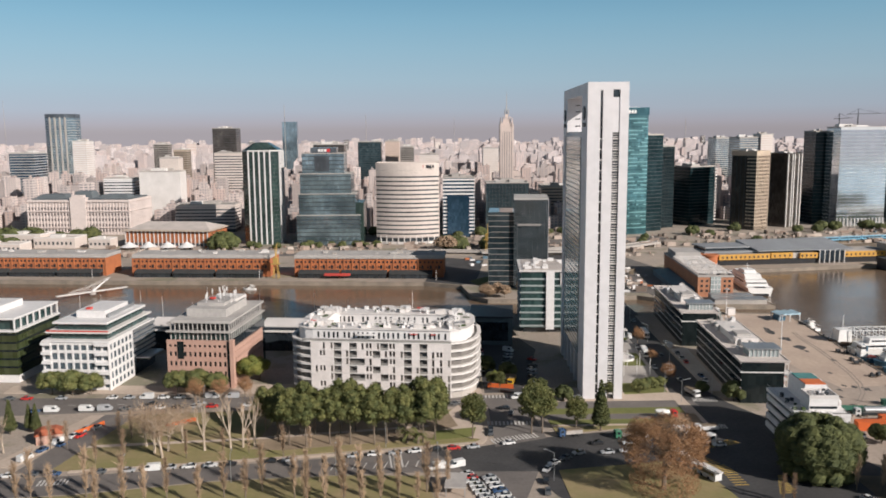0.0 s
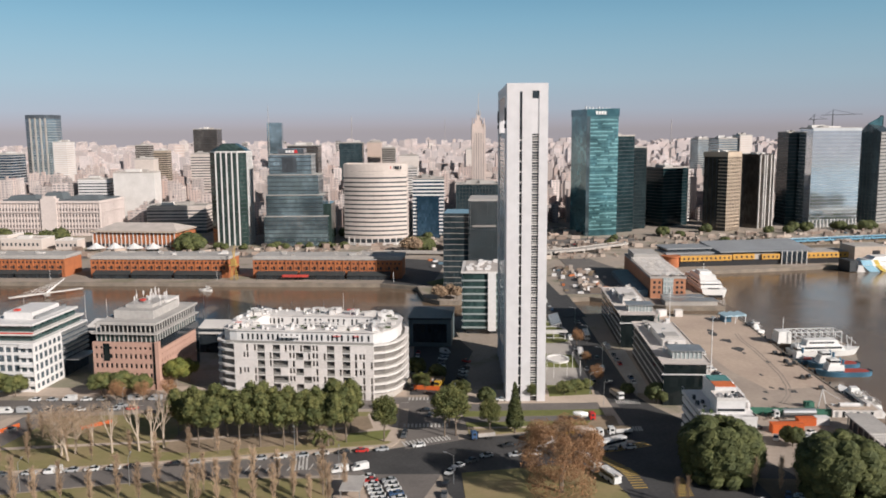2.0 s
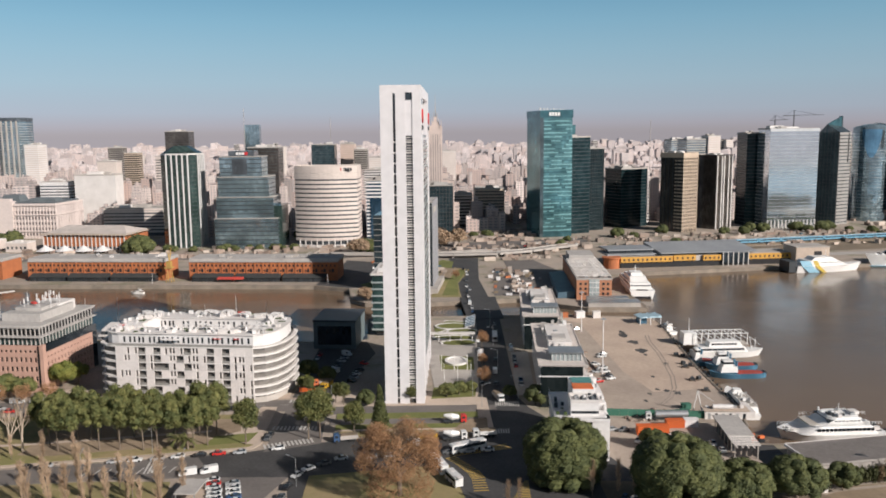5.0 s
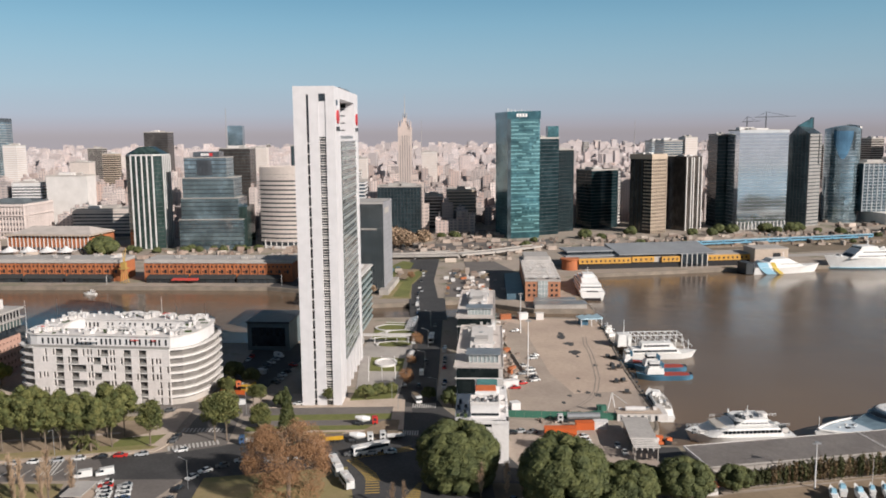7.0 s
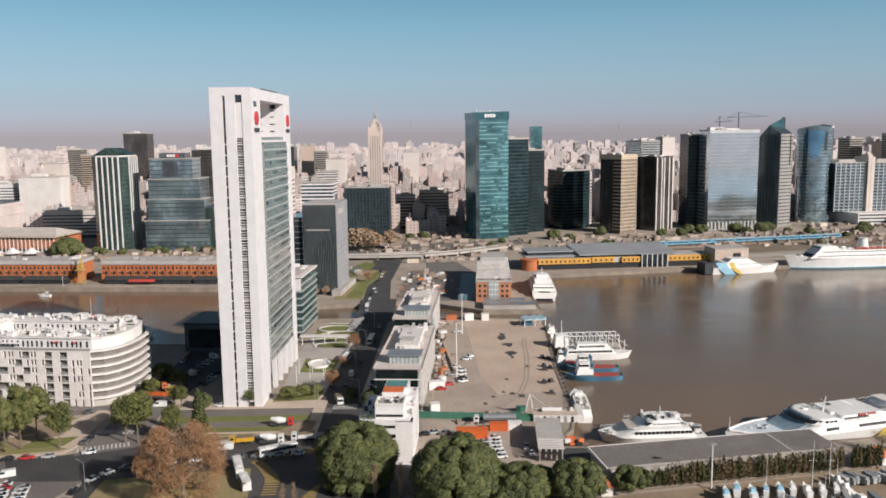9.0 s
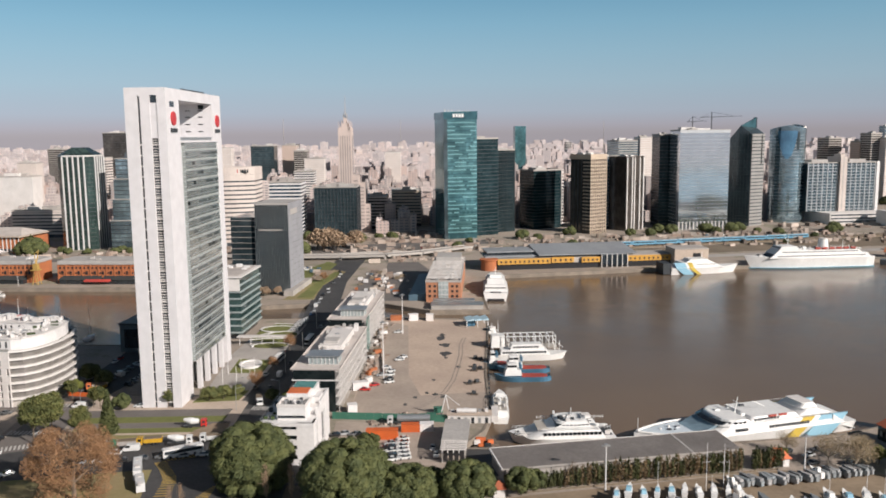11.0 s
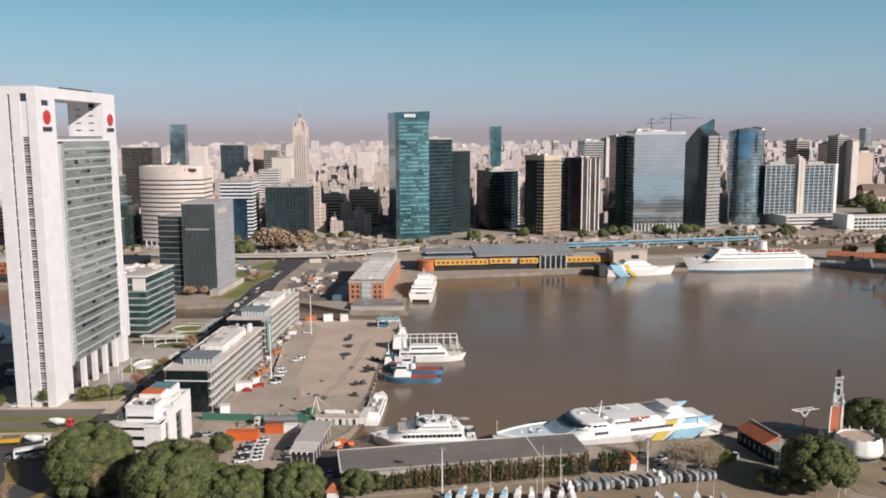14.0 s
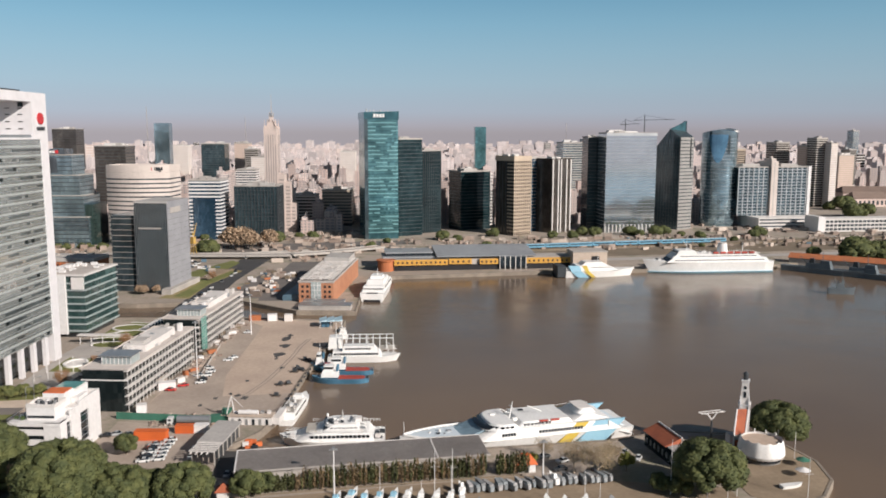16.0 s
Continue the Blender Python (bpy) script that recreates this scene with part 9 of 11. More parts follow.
# parked on the street by the quay offices and in the far yards
line_cars(53, 306, 62, 400, 6.5, 0, 0.45)
line_cars(37, 306, 47, 400, 8, 0, 0.6)
line_cars(44, 310, 58, 430, 16, 0, 0.4, 1.5)
line_cars(50, 448, 66, 640, 11, 0, 0.3, 1.5)
for _ in range(8):
    put_car(rv.uniform(25, 180), rv.uniform(716, 745), rv.uniform(0, 360))
for _ in range(10):
    put_car(rv.uniform(14, 44), rv.uniform(612, 650), rv.uniform(-20, 20))
for _ in range(6):
    put_car(rv.uniform(340, 700), 742 + rv.uniform(0, 22) + rv.uniform(0, 20), rv.uniform(0, 20))
for x, y, a in ((214, 232, 20), (219, 228, 20), (224, 232, 0), (228, 221, 30), (208, 229, 10), (217, 222, 15), (240, 233, 60), (243, 228, 60), (250, 214, 70)):
    put_car(x, y, a)
for k in range(18):
    put_car(rv.uniform(40, 90), rv.uniform(196, 214), rv.uniform(0, 180))


def bus(x, y, a, L=12.5):
    th = thing("bus", "white coach with dark window bands", "bus", pose(x, y, 0.05, 0, 0, a), "coaches")
    part("body", loft([(0, 1.15, .5, 2.9, 1.1), (0.4, 1.27, .35, 3.15, 1.22), (L - .3, 1.27, .35, 3.15, 1.22), (L, 1.2, .5, 3.0, 1.15)]), CARP[0], th)
    part("window_band", MB().box(0.5, -1.29, 1.6, L - 0.6, 1.29, 2.6).box(-0.03, -1.05, 1.3, 0.3, 1.05, 2.7), M["dark"], th)
    part("roof_hatch", MB().box(2, -.5, 3.15, 3.4, .5, 3.3).box(7, -.7, 3.15, 9.2, .7, 3.4), M["offwhite"], th)
    for xx in (2.2, L - 2.8):
        for s in (-1, 1):
            part("wheel", MB().tube((xx, s * 1.05, .5), (xx, s * 1.28, .5), 0.5, n=12), M["tyre"], th)


bus(19.3, 248, 24)
bus(13.2, 243.5, -76, 12)
bus(17.0, 230.5, -72, 8)
bus(53.5, 385, 82, 12)
bus(42, 352, 80, 11)


def truck(x, y, a, kind, label, colour):
    th = thing("truck", label, "truck", pose(x, y, 0.05, 0, 0, a), "trucks")
    part("cab", loft([(0, 1.1, .5, 2.6, 1.0), (0.3, 1.2, .45, 2.8, 1.1), (1.9, 1.2, .45, 2.8, 1.15)]), colour, th)
    part("windscreen", MB().box(-0.05, -1.0, 1.5, 0.35, 1.0, 2.4).box(0.5, -1.22, 1.6, 1.5, 1.22, 2.4), M["dark"], th)
    L = 8.0 if kind != "tank" else 15.0
    part("chassis", MB().box(0.4, -0.9, 0.6, L, 0.9, 0.95), M["darkmetal"], th)
    if kind == "mixer":
        part("drum", MB().tube((2.6, 0, 2.0), (5.2, 0, 2.2), 0.8, 1.25, 12).tube((5.2, 0, 2.2), (7.8, 0, 2.9), 1.25, 0.5, 12), CARP[0], th, "white mixer drum")
    elif kind == "tank":
        part("tank", MB().tube((3.4, 0, 2.1), (14.8, 0, 2.1), 1.2, 1.2, 14), M["metal"], th, "silver tank")
    else:
        part("bed", MB().box(2.2, -1.25, 0.95, L, 1.25, 2.2), colour if kind == "tip" else M["concrete"], th)
        part("load", MB().box(2.4, -1.1, 2.2, L - .2, 1.1, 2.5), M["earth"], th)
    for xx in ((1.0, L - 2.6, L - 1.3) if kind != "tank" else (1.0, 3.0, 11.5, 12.8, 14.0)):
        for s in (-1, 1):
            part("wheel", MB().tube((xx, s * .95, .5), (xx, s * 1.22, .5), 0.5, n=10), M["tyre"], th)


M["truckyellow"] = paint("truck_yellow", (0.55, 0.32, 0.03))
M["truckgreen"] = paint("truck_green", (0.06, 0.2, 0.12))
truck(27.4, 276.8, 183, "mixer", "concrete mixer truck with a red cab and white drum", CARP[4])
truck(25.8, 261, 186, "mixer", "concrete mixer truck with a white drum and pale cab", CARP[0])
truck(28, 262, 4, "tip", "tipper truck with a pale green cab", CARP[0])
truck(90, 272, -5, "tank", "white articulated tanker truck with a silver tank", CARP[0])
truck(-18, 262.5, 8, "bed", "blue flatbed truck with site material", CARP[5])
truck(8, 261, 6, "tip", "yellow tipper truck on the avenue", M["truckyellow"])
truck(0, 259.5, 6, "bed", "green flatbed truck beside the verge", M["truckgreen"])
truck(-25, 318, 70, "tip", "yellow construction truck beside the cross street", M["truckyellow"])
truck(-29, 324, 20, "bed", "orange site truck in the building yard", M["orange"])
truck(43, 296, 100, "bed", "white box truck at the street corner", CARP[0])

# ---- quay apron, fences, sheds and the yacht club ----
M["greenmesh"] = surface("green_fence_mesh", (0.05, 0.17, 0.12), (0.04, 0.13, 0.09), rough=0.8)
M["stain"] = surface("oil_stain", (0.05, 0.05, 0.055), (0.09, 0.085, 0.08), rough=0.7, big=0.5, small=2.0)
M["asphalt_old"] = surface("worn_asphalt", (0.43, 0.355, 0.295), (0.34, 0.28, 0.235), rough=0.85, big=0.06, small=0.6)
M["tile"] = surface("red_tile_roof", (0.40, 0.115, 0.055), (0.30, 0.09, 0.05), rough=0.85, big=0.3, small=2.0)
M["teal_plain"] = surface("pale_blue_canvas", (0.42, 0.58, 0.66), (0.36, 0.5, 0.58), rough=0.6)
M["cover"] = surface("grey_boat_cover", (0.40, 0.385, 0.375), (0.25, 0.24, 0.24), rough=0.8, single=0.5, tint=(0.16, 0.20, 0.22), big=0.5, small=2)
patch("apron_strip", [(76.5, 283), (106, 280.5), (100, 330), (104, 420), (90, 437)], 0.036, M["asphalt_old"], "older grey asphalt along the apron's inner side", "pavement")
patch("apron_strip", [(103, 281), (127, 279), (129.6, 304), (102.5, 302)], 0.04, M["asphalt_old"], "grey asphalt patch at the quay head", "pavement")
rq = random.Random(44)


def blot(x, y, r, n=14, stretch=1.6):
    pts = []
    for i in range(n):
        a = 2 * math.pi * i / n
        k = 1.3 * r * rq.uniform(0.55, 1.15)
        pts.append((x + math.cos(a) * k, y + math.sin(a) * k * stretch))
    return pts


for x, y, r in ((118.5, 392, 2.4), (120, 398, 1.6), (119.5, 378, 2.2), (118.6, 362, 2.3), (118, 355, 0.9), (106, 305, 0.8), (109, 303, 1.0), (112, 300, 1.3), (122, 340, 1.0), (110, 322, 0.7), (101, 300, 0.9), (97, 292, 0.8)):
    solid("oil_stain", MB().prism(blot(x, y, r), 0.03, 0.044), M["stain"], "dark oily stain on the quay apron", "stain", kind="structure")
M["railgrey"] = surface("worn_rail_track", (0.33, 0.28, 0.24), (0.25, 0.215, 0.185), rough=0.8)
rail_pts = [(131, 390), (128, 377), (125.9, 359), (122.5, 340), (118.7, 321), (114, 306), (108.8, 295.6), (102, 287), (96.9, 282.8)]
for off in (0, 1.6):
    mb = MB()
    for i in range(len(rail_pts) - 1):
        (xa, ya), (xb, yb) = rail_pts[i], rail_pts[i + 1]
        mb.prism([(xa - off - 0.26, ya), (xb - off - 0.26, yb), (xb - off + 0.26, yb), (xa - off + 0.26, ya)][::-1], 0.02, 0.06)
    solid("crane_rail", mb, M["railgrey"], "old crane rail let into the apron", "rail", kind="structure")
# bollard groups and benches by the edge
for x, y in ((131, 352), (133, 349), (129, 338), (131, 335), (128, 333), (127, 316), (124, 315), (124, 301)):
    th = thing("cable_reel", "dark heap of mooring gear on the quay", "mooring gear", pose(x, y, 0.03, 0, 0, rq.uniform(0, 180)), "mooring gear")
    part("drum", MB().tube((-0.8, 0, 0.8), (0.8, 0, 0.8), 0.8, n=10), M["darkmetal"], th)
    part("base", MB().box(-1.6, -1.2, 0, 1.6, 1.2, 0.25), M["rust"], th)
for k in range(24):
    f = k / 23
    x, y = (145.0 - f * 17.2, 409 - f * 131)
    solid("bollard", MB().cyl(0, 0, 0, 0.32, 0.6, 8).cyl(0, 0, 0.6, 0.45, 0.25, 8), M["darkmetal"], "iron mooring bollard on the coping", "bollard", pose(x - 0.8, y, 0.2), "bollards")


def lamp_mast(x, y, h, arms=2):
    th = thing("light_mast", "tall white floodlight mast on the quay", "light mast", pose(x, y, 0), "light masts")
    part("pole", MB().tube((0, 0, 0), (0, 0, h), 0.28, 0.14, 8), M["white"], th)
    part("head", MB().box(-1.2, -0.25, h, 1.2, 0.25, h + 0.35).box(-0.5, -0.5, h + 0.35, 0.5, 0.5, h + 0.7), M["metal"], th)


for x, y, h in ((89.5, 324.5, 24), (100.3, 402, 20), (210, 214, 12), (150, 211, 13), (60, 300, 10)):
    lamp_mast(x, y, h)


def street_lamp(x, y, a):
    th = thing("street_lamp", "grey street lamp with a long arm", "street lamp", pose(x, y, 0, 0, 0, a), "street lamps")
    part("pole", MB().tube((0, 0, 0), (0, 0, 8.5), 0.1, 0.07, 6), M["metal"], th)
    part("arm", MB().tube((0, 0, 8.5), (2.6, 0, 9.1), 0.06, n=5), M["metal"], th)
    part("lantern", MB().box(2.2, -0.18, 9.0, 3.2, 0.18, 9.18), M["metal"], th)


for x, y, a in ((-27, 229, 150), (-60, 236, 90), (-90, 239, 90), (-120, 237, 90), (-150, 236, 90), (-75, 259, -90), (35, 292, 0), (33, 304, 0), (50, 300, 180), (-20, 292, 90), (-80, 300, 90), (-140, 300, 90), (48, 340, 180), (52, 380, 180), (56, 420, 180)):
    street_lamp(x, y, a)


# green hoarding, containers, gatehouse
def hoarding(xa, ya, xb, yb, h, mat, label):
    th = thing("hoarding", label, "fence")
    n = max(1, int(math.hypot(xb - xa, yb - ya) / 3))
    a = math.degrees(math.atan2(yb - ya, xb - xa))
    L = math.hypot(xb - xa, yb - ya) / n
    me = MB().box(0, -0.05, 0, L * 0.985, 0.05, h).mesh("panel")
    me.materials.append(mat)
    for k in range(n):
        f = k / n
        part("panel", me, None, th, m=pose(xa + (xb - xa) * f, ya + (yb - ya) * f, 0, 0, 0, a))


hoarding(70.5, 279.5, 118, 270, 2.6, M["greenmesh"], "green mesh site fence across the quay head")
hoarding(89.5, 330, 88, 438, 1.0, M["concrete"], "low pale wall beside the office yard")


def box_thing(name, label, cat, x, y, a, w, d, h, mat, group="", roof=None):
    th = thing(name, label, cat, pose(x, y, 0.03, 0, 0, a), group)
    part("body", MB().box(0, 0, 0, w, d, h), mat, th)
    n = int(w / 0.8) if w > 4.2 else 0
    rib = MB().box(-0.06, -0.08, 0.1, 0.06, 0.02, h - 0.1).mesh("rib")
    rib.materials.append(mat)
    for k in range(n):
        part("rib", rib, None, th, m=pose((k + 0.5) * w / n, 0, 0))
    part("top", MB().box(-0.1, -0.1, h, w + 0.1, d + 0.1, h + 0.12), roof or mat, th)
    return th


M["contorange"] = surface("orange_container", (0.62, 0.13, 0.03), (0.5, 0.11, 0.03), rough=0.6)
box_thing("shipping_container", "long bright orange shipping container", "container", 82.6, 257.5, -5, 10.5, 3, 3.0, M["contorange"], "orange containers")
box_thing("shipping_container", "orange site container with a pale end", "container", 94.5, 263, -4, 6.2, 2.6, 2.6, M["contorange"], "orange containers")
box_thing("site_cabin", "small white site cabin", "cabin", 100.8, 263, -4, 4.6, 2.6, 2.7, M["white"], "site cabins")
box_thing("site_cabin", "white gate cabin on the apron", "cabin", 76, 284.5, 10, 3.4, 3.0, 2.9, M["white"], "site cabins")
box_thing("site_cabin", "long white storage box beside the office", "cabin", 77.2, 311, 12, 6.5, 3.0, 3.0, M["white"], "site cabins")
box_thing("site_cabin", "flat pinkish lean-to roof beside the office", "cabin", 75.6, 314, 82, 12, 7, 3.2, M["paving"], "site cabins")
box_thing("site_cabin", "white kiosk at the apron's far end", "cabin", 105, 431, 10, 5, 3, 3.5, M["white"], "site cabins")
box_thing("site_cabin", "white kiosk by the channel", "cabin", 114, 430, -4, 4, 3, 3.6, M["offwhite"], "site cabins")
box_thing("shipping_container", "rusty red storage container by the channel", "container", 95, 433, 4, 6, 2.4, 2.6, M["brick"], "orange containers")
for k in range(26):
    f = rq.random()
    x, y = 80.5 + f * 9.5 + rq.uniform(-1.5, 3.0), 318 + f * 108
    box_thing("pallet_stack", "stack of building material in the office yard", "material stack", x, y, rq.uniform(0, 90), rq.uniform(1.5, 4.0), rq.uniform(1.2, 2.4), rq.uniform(0.6, 2.0), rq.choice((M["rust"], M["brick"], M["offwhite"], M["earth"], M["concrete"], M["white"])), "material stacks")


# loose rubble, planks and sacks along the office yard
heap = MB()
for _ in range(260):
    f = rq.random()
    heap.cbox(79 + f * 11 + abs(rq.gauss(0, 2.4)), 316 + f * 112, 0.02, rq.uniform(0.4, 2.2), rq.uniform(0.3, 1.3), rq.uniform(0.15, 0.9), rq.uniform(0, 90))
for _ in range(90):
    heap.cbox(rq.uniform(84, 106), rq.uniform(270, 283), 0.02, rq.uniform(0.4, 2.0), rq.uniform(0.3, 1.1), rq.uniform(0.15, 0.8), rq.uniform(0, 90))
solid("rubble", heap, M["yardstuff"], "loose planks, sacks and rubble along the office yard", "rubble", kind="stuff")


# white quay-head machinery and low buildings by the water
th = thing("quay_head_building", "low white sheds and tanks at the quay head", "shed", pose(111, 270.5, 0, 0, 0, -8))
part("body", MB().box(0, 0, 0, 15, 5, 2.9), M["offwhite"], th)
part("roof", MB().box(-0.4, -0.4, 2.9, 15.4, 5.4, 3.1), M["paving"], th)
for k in range(6):
    part("roof_unit", MB().cbox(1.5 + k * 2.4, 3.4, 3.1, 1.2, 1.0, 0.6 + 0.3 * (k % 3)), (M["white"], M["metal"], M["offwhite"])[k % 3], th)
    part("door", MB().box(1.0 + k * 2.4, -0.06, 0, 2.0 + k * 2.4, 0.1, 2.1), (M["metal"], M["dark"])[k % 2], th)
part("side_shed", MB().box(15.2, 1, 0, 17.6, 12, 2.4), M["offwhite"], th)
part("tower_frame", MB().tube((-3, 6, 0), (-1, 7, 8), 0.2).tube((0.5, 6, 0), (-1, 7, 8), 0.2).tube((-1, 7, 8), (4, 4, 5), 0.12), M["offwhite"], th)
part("tank", MB().tube((3, 2, 3.9), (10, 2, 3.9), 0.8, n=12), M["white"], th)
for x, y in ((98, 274), (100.5, 273.4), (104, 274.5), (107, 281)):
    box_thing("tarpaulin_stack", "heap under a dark green tarpaulin", "material stack", x, y, rq.uniform(-20, 20), 3.2, 2.2, 1.8, M["greenmesh"], "tarpaulin heaps")
patch("car_park", [(70, 232), (113, 226), (113.5, 266), (72, 277)], 0.04, M["asphalt_old"], "worn asphalt car park behind the trees", "pavement")
# earth-coloured patch paints the deep shade between and under the trees
patch("verge", [(58, 190), (122, 190), (120, 208), (100, 217), (60, 224)], 0.06, M["earth"], "dark ground colour painting the shade under the evergreens", "ground")
patch("yard", [(113, 226), (122, 224), (123, 245), (113.5, 246)], 0.05, M["asphalt_dark"], "dark asphalt yard beside the gate building", "pavement")
th = thing("gate_shed", "narrow grey-roofed gate building with open bays", "shed", pose(105.6, 235.0, 0, 0, 0, -9))
part("body", MB().box(0.9, 6.4, 0, 6.8, 24.6, 4.4), M["darkmetal"], th)
for k in range(7):
    for xx in (0.2, 7.1):
        part("post", MB().box(xx, 0.4 + k * 4, 0, xx + 0.3, 0.7 + k * 4, 4.6), M["concrete"], th)
part("roof", MB().box(-0.4, 7.0, 4.6, 8.0, 26, 5.1), M["roofgrey"], th)
for k in range(6):
    part("frame_beam", MB().box(-0.3, -0.4 + k * 1.4, 4.6, 7.8, -0.1 + k * 1.4, 4.9), M["offwhite"], th)
for k in range(4):
    part("bay", MB().box(0.7 + k * 1.7, 0.2, 1.0, 1.9 + k * 1.7, 0.5, 4.0), M["arch"], th)
    part("beam", MB().box(0.3 + k * 1.7, -1.6, 4.2, 0.6 + k * 1.7, 0.4, 4.5), M["offwhite"], th)
th = thing("red_roofed_kiosk", "tiny white kiosk with a red pyramid roof", "kiosk", pose(119.6, 211, 0))
part("body", MB().box(-1.6, -1.6, 0, 1.6, 1.6, 2.6), M["offwhite"], th)
part("roof", MB().cbox(0, 0, 2.6, 4.4, 4.4, 1.8, 0, 0.1), M["tile"], th)
for k in range(9):
    th = thing("pontoon", "dark floating stage with gear beside the quay", "pontoon", pose(116 + rq.uniform(-2, 8), 251.5 + rq.uniform(0, 6), WL, 0, 0, rq.uniform(-20, 20)), "pontoons")
    part("float", MB().box(-3, -1.2, -0.3, 3, 1.2, 0.7), M["rust"], th)
    part("gear", MB().cbox(0.5, 0, 0.7, 2, 1, rq.uniform(0.5, 1.8)), rq.choice((M["orange"], M["darkmetal"], M["offwhite"])), th)

# blue canopy at the apron's far corner
th = thing("canopy", "pale blue vaulted canopy at the quay corner", "canopy", pose(134, 411.5, 0, 0, 0, 4))
for k in range(3):
    part("vault", MB().prism([(k * 4, 0), (k * 4 + 3.8, 0), (k * 4 + 3.8, 9), (k * 4, 9)], 3.6, [3.8, 4.6, 4.6, 3.8]), M["teal_plain"], th)
for x, y in ((0.2, 0.2), (11.4, 0.2), (0.2, 8.8), (11.4, 8.8), (5.8, 0.2), (5.8, 8.8)):
    part("post", MB().box(x - .15, y - .15, 0, x + .15, y + .15, 3.7), M["white"], th)
part("booth", MB().box(1, 3, 0, 5, 8, 3.0), M["tugblue"], th)


# ---- corrugated quay shed and ivy hedge ----
M["shedroof"] = surface("weathered_sheet_roof", (0.315, 0.285, 0.265), (0.24, 0.215, 0.20), rough=0.55, big=0.12, small=0.9)
def quay_shed():
    th = thing("quay_shed", "long low quay shed with a grey corrugated roof", "shed", pose(121.8, 217.6, 0, 0, 0, 5.5))
    L, D = 74.5, 15.0
    part("body", MB().box(0.5, 0.6, 0, L - 0.5, D - 0.5, 4.6), M["concrete"], th)
    seg = MB()
    n = 150
    for k in range(n):
        xa, xb = k * L / n, (k + 0.62) * L / n
        seg.box(xa, 0, 0, xb, D, 0.14)
    rot = pose(0, 0, 4.85, 1.2, 0, 0)
    part("roof", MB().prism([(0, 0), (L, 0), (L, D), (0, D)], -0.3, 0.0), M["shedroof"], th, m=rot)
    part("roof_ribs", seg, M["shedroof"], th, m=rot, kind="stuff")
    part("gutter", MB().box(-0.3, -0.4, 4.45, L + 0.3, 0.02, 4.9), M["concrete"], th)
    part("ridge_cap", MB().box(58.5, -0.1, 0.12, 58.9, D, 0.3), M["offwhite"], th, m=rot)
    part("end_trim", MB().box(-0.4, -0.3, -0.5, 0.0, D, 0.25), M["white"], th, m=rot)
    part("edge_trim", MB().box(0, D, -0.4, L, D + 0.25, 0.25), M["offwhite"], th, m=rot)
    return th


quay_shed()
# hedge of upright creepers: many narrow columns of different colour and height
M["hedge_green"] = foliage("creeper_green", (0.055, 0.06, 0.022), (0.10, 0.098, 0.038), (0.036, 0.042, 0.018))
M["hedge_brown"] = foliage("creeper_brown", (0.17, 0.115, 0.06), (0.24, 0.165, 0.09), (0.11, 0.08, 0.045))
hedge = thing("hedge", "tall ragged hedge of ivy and brown creepers against the shed", "hedge", pose(127, 213.4, 0, 0, 0, 5.5) @ Matrix.Diagonal((1, 1, 1.38, 1)))
cols_g, cols_b = [], []
for k in range(172):
    u = k * 0.47 + rq.uniform(-0.2, 0.2)
    if 67.5 < u < 70.5:
        continue
    hgt = rq.uniform(3.8, 5.4) if u > 14 else rq.uniform(3.0, 4.2)
    lobe_ = (u, rq.uniform(-0.5, 0.6), hgt / 2, rq.uniform(0.3, 0.6), 0.8, hgt / 2)
    (cols_b if rq.random() < 0.5 and u > 12 else cols_g).append(lobe_)
part("foliage", leaf_cloud(cols_g, 15000, 0.19, 91, 1.0), M["hedge_green"], hedge)
part("dry_foliage", leaf_cloud(cols_b, 9000, 0.17, 92, 1.0), M["hedge_brown"], hedge)
patch("yard", [(112, 205), (124, 209.5), (205, 219), (262, 206), (262, 150), (112, 150)], 0.05, M["earthyard"], "bare sandy boat yard ground", "ground")
hoarding(126.5, 211.6, 205, 219.4, 0.5, M["earth"], "low earthen wall along the boat yard")
th = thing("orange_hut", "small white hut with an orange hipped roof", "hut", pose(206.6, 223.4, 0, 0, 0, 3))
part("body", MB().box(-2.6, -2.2, 0, 2.6, 2.2, 2.6), M["white"], th)
part("roof", MB().cbox(0, 0, 2.6, 6.6, 5.6, 2.4, 0, 0.35), M["contorange"], th)
part("door", MB().box(-0.5, -2.26, 0, 0.5, -2.1, 2.0), M["dark"], th)


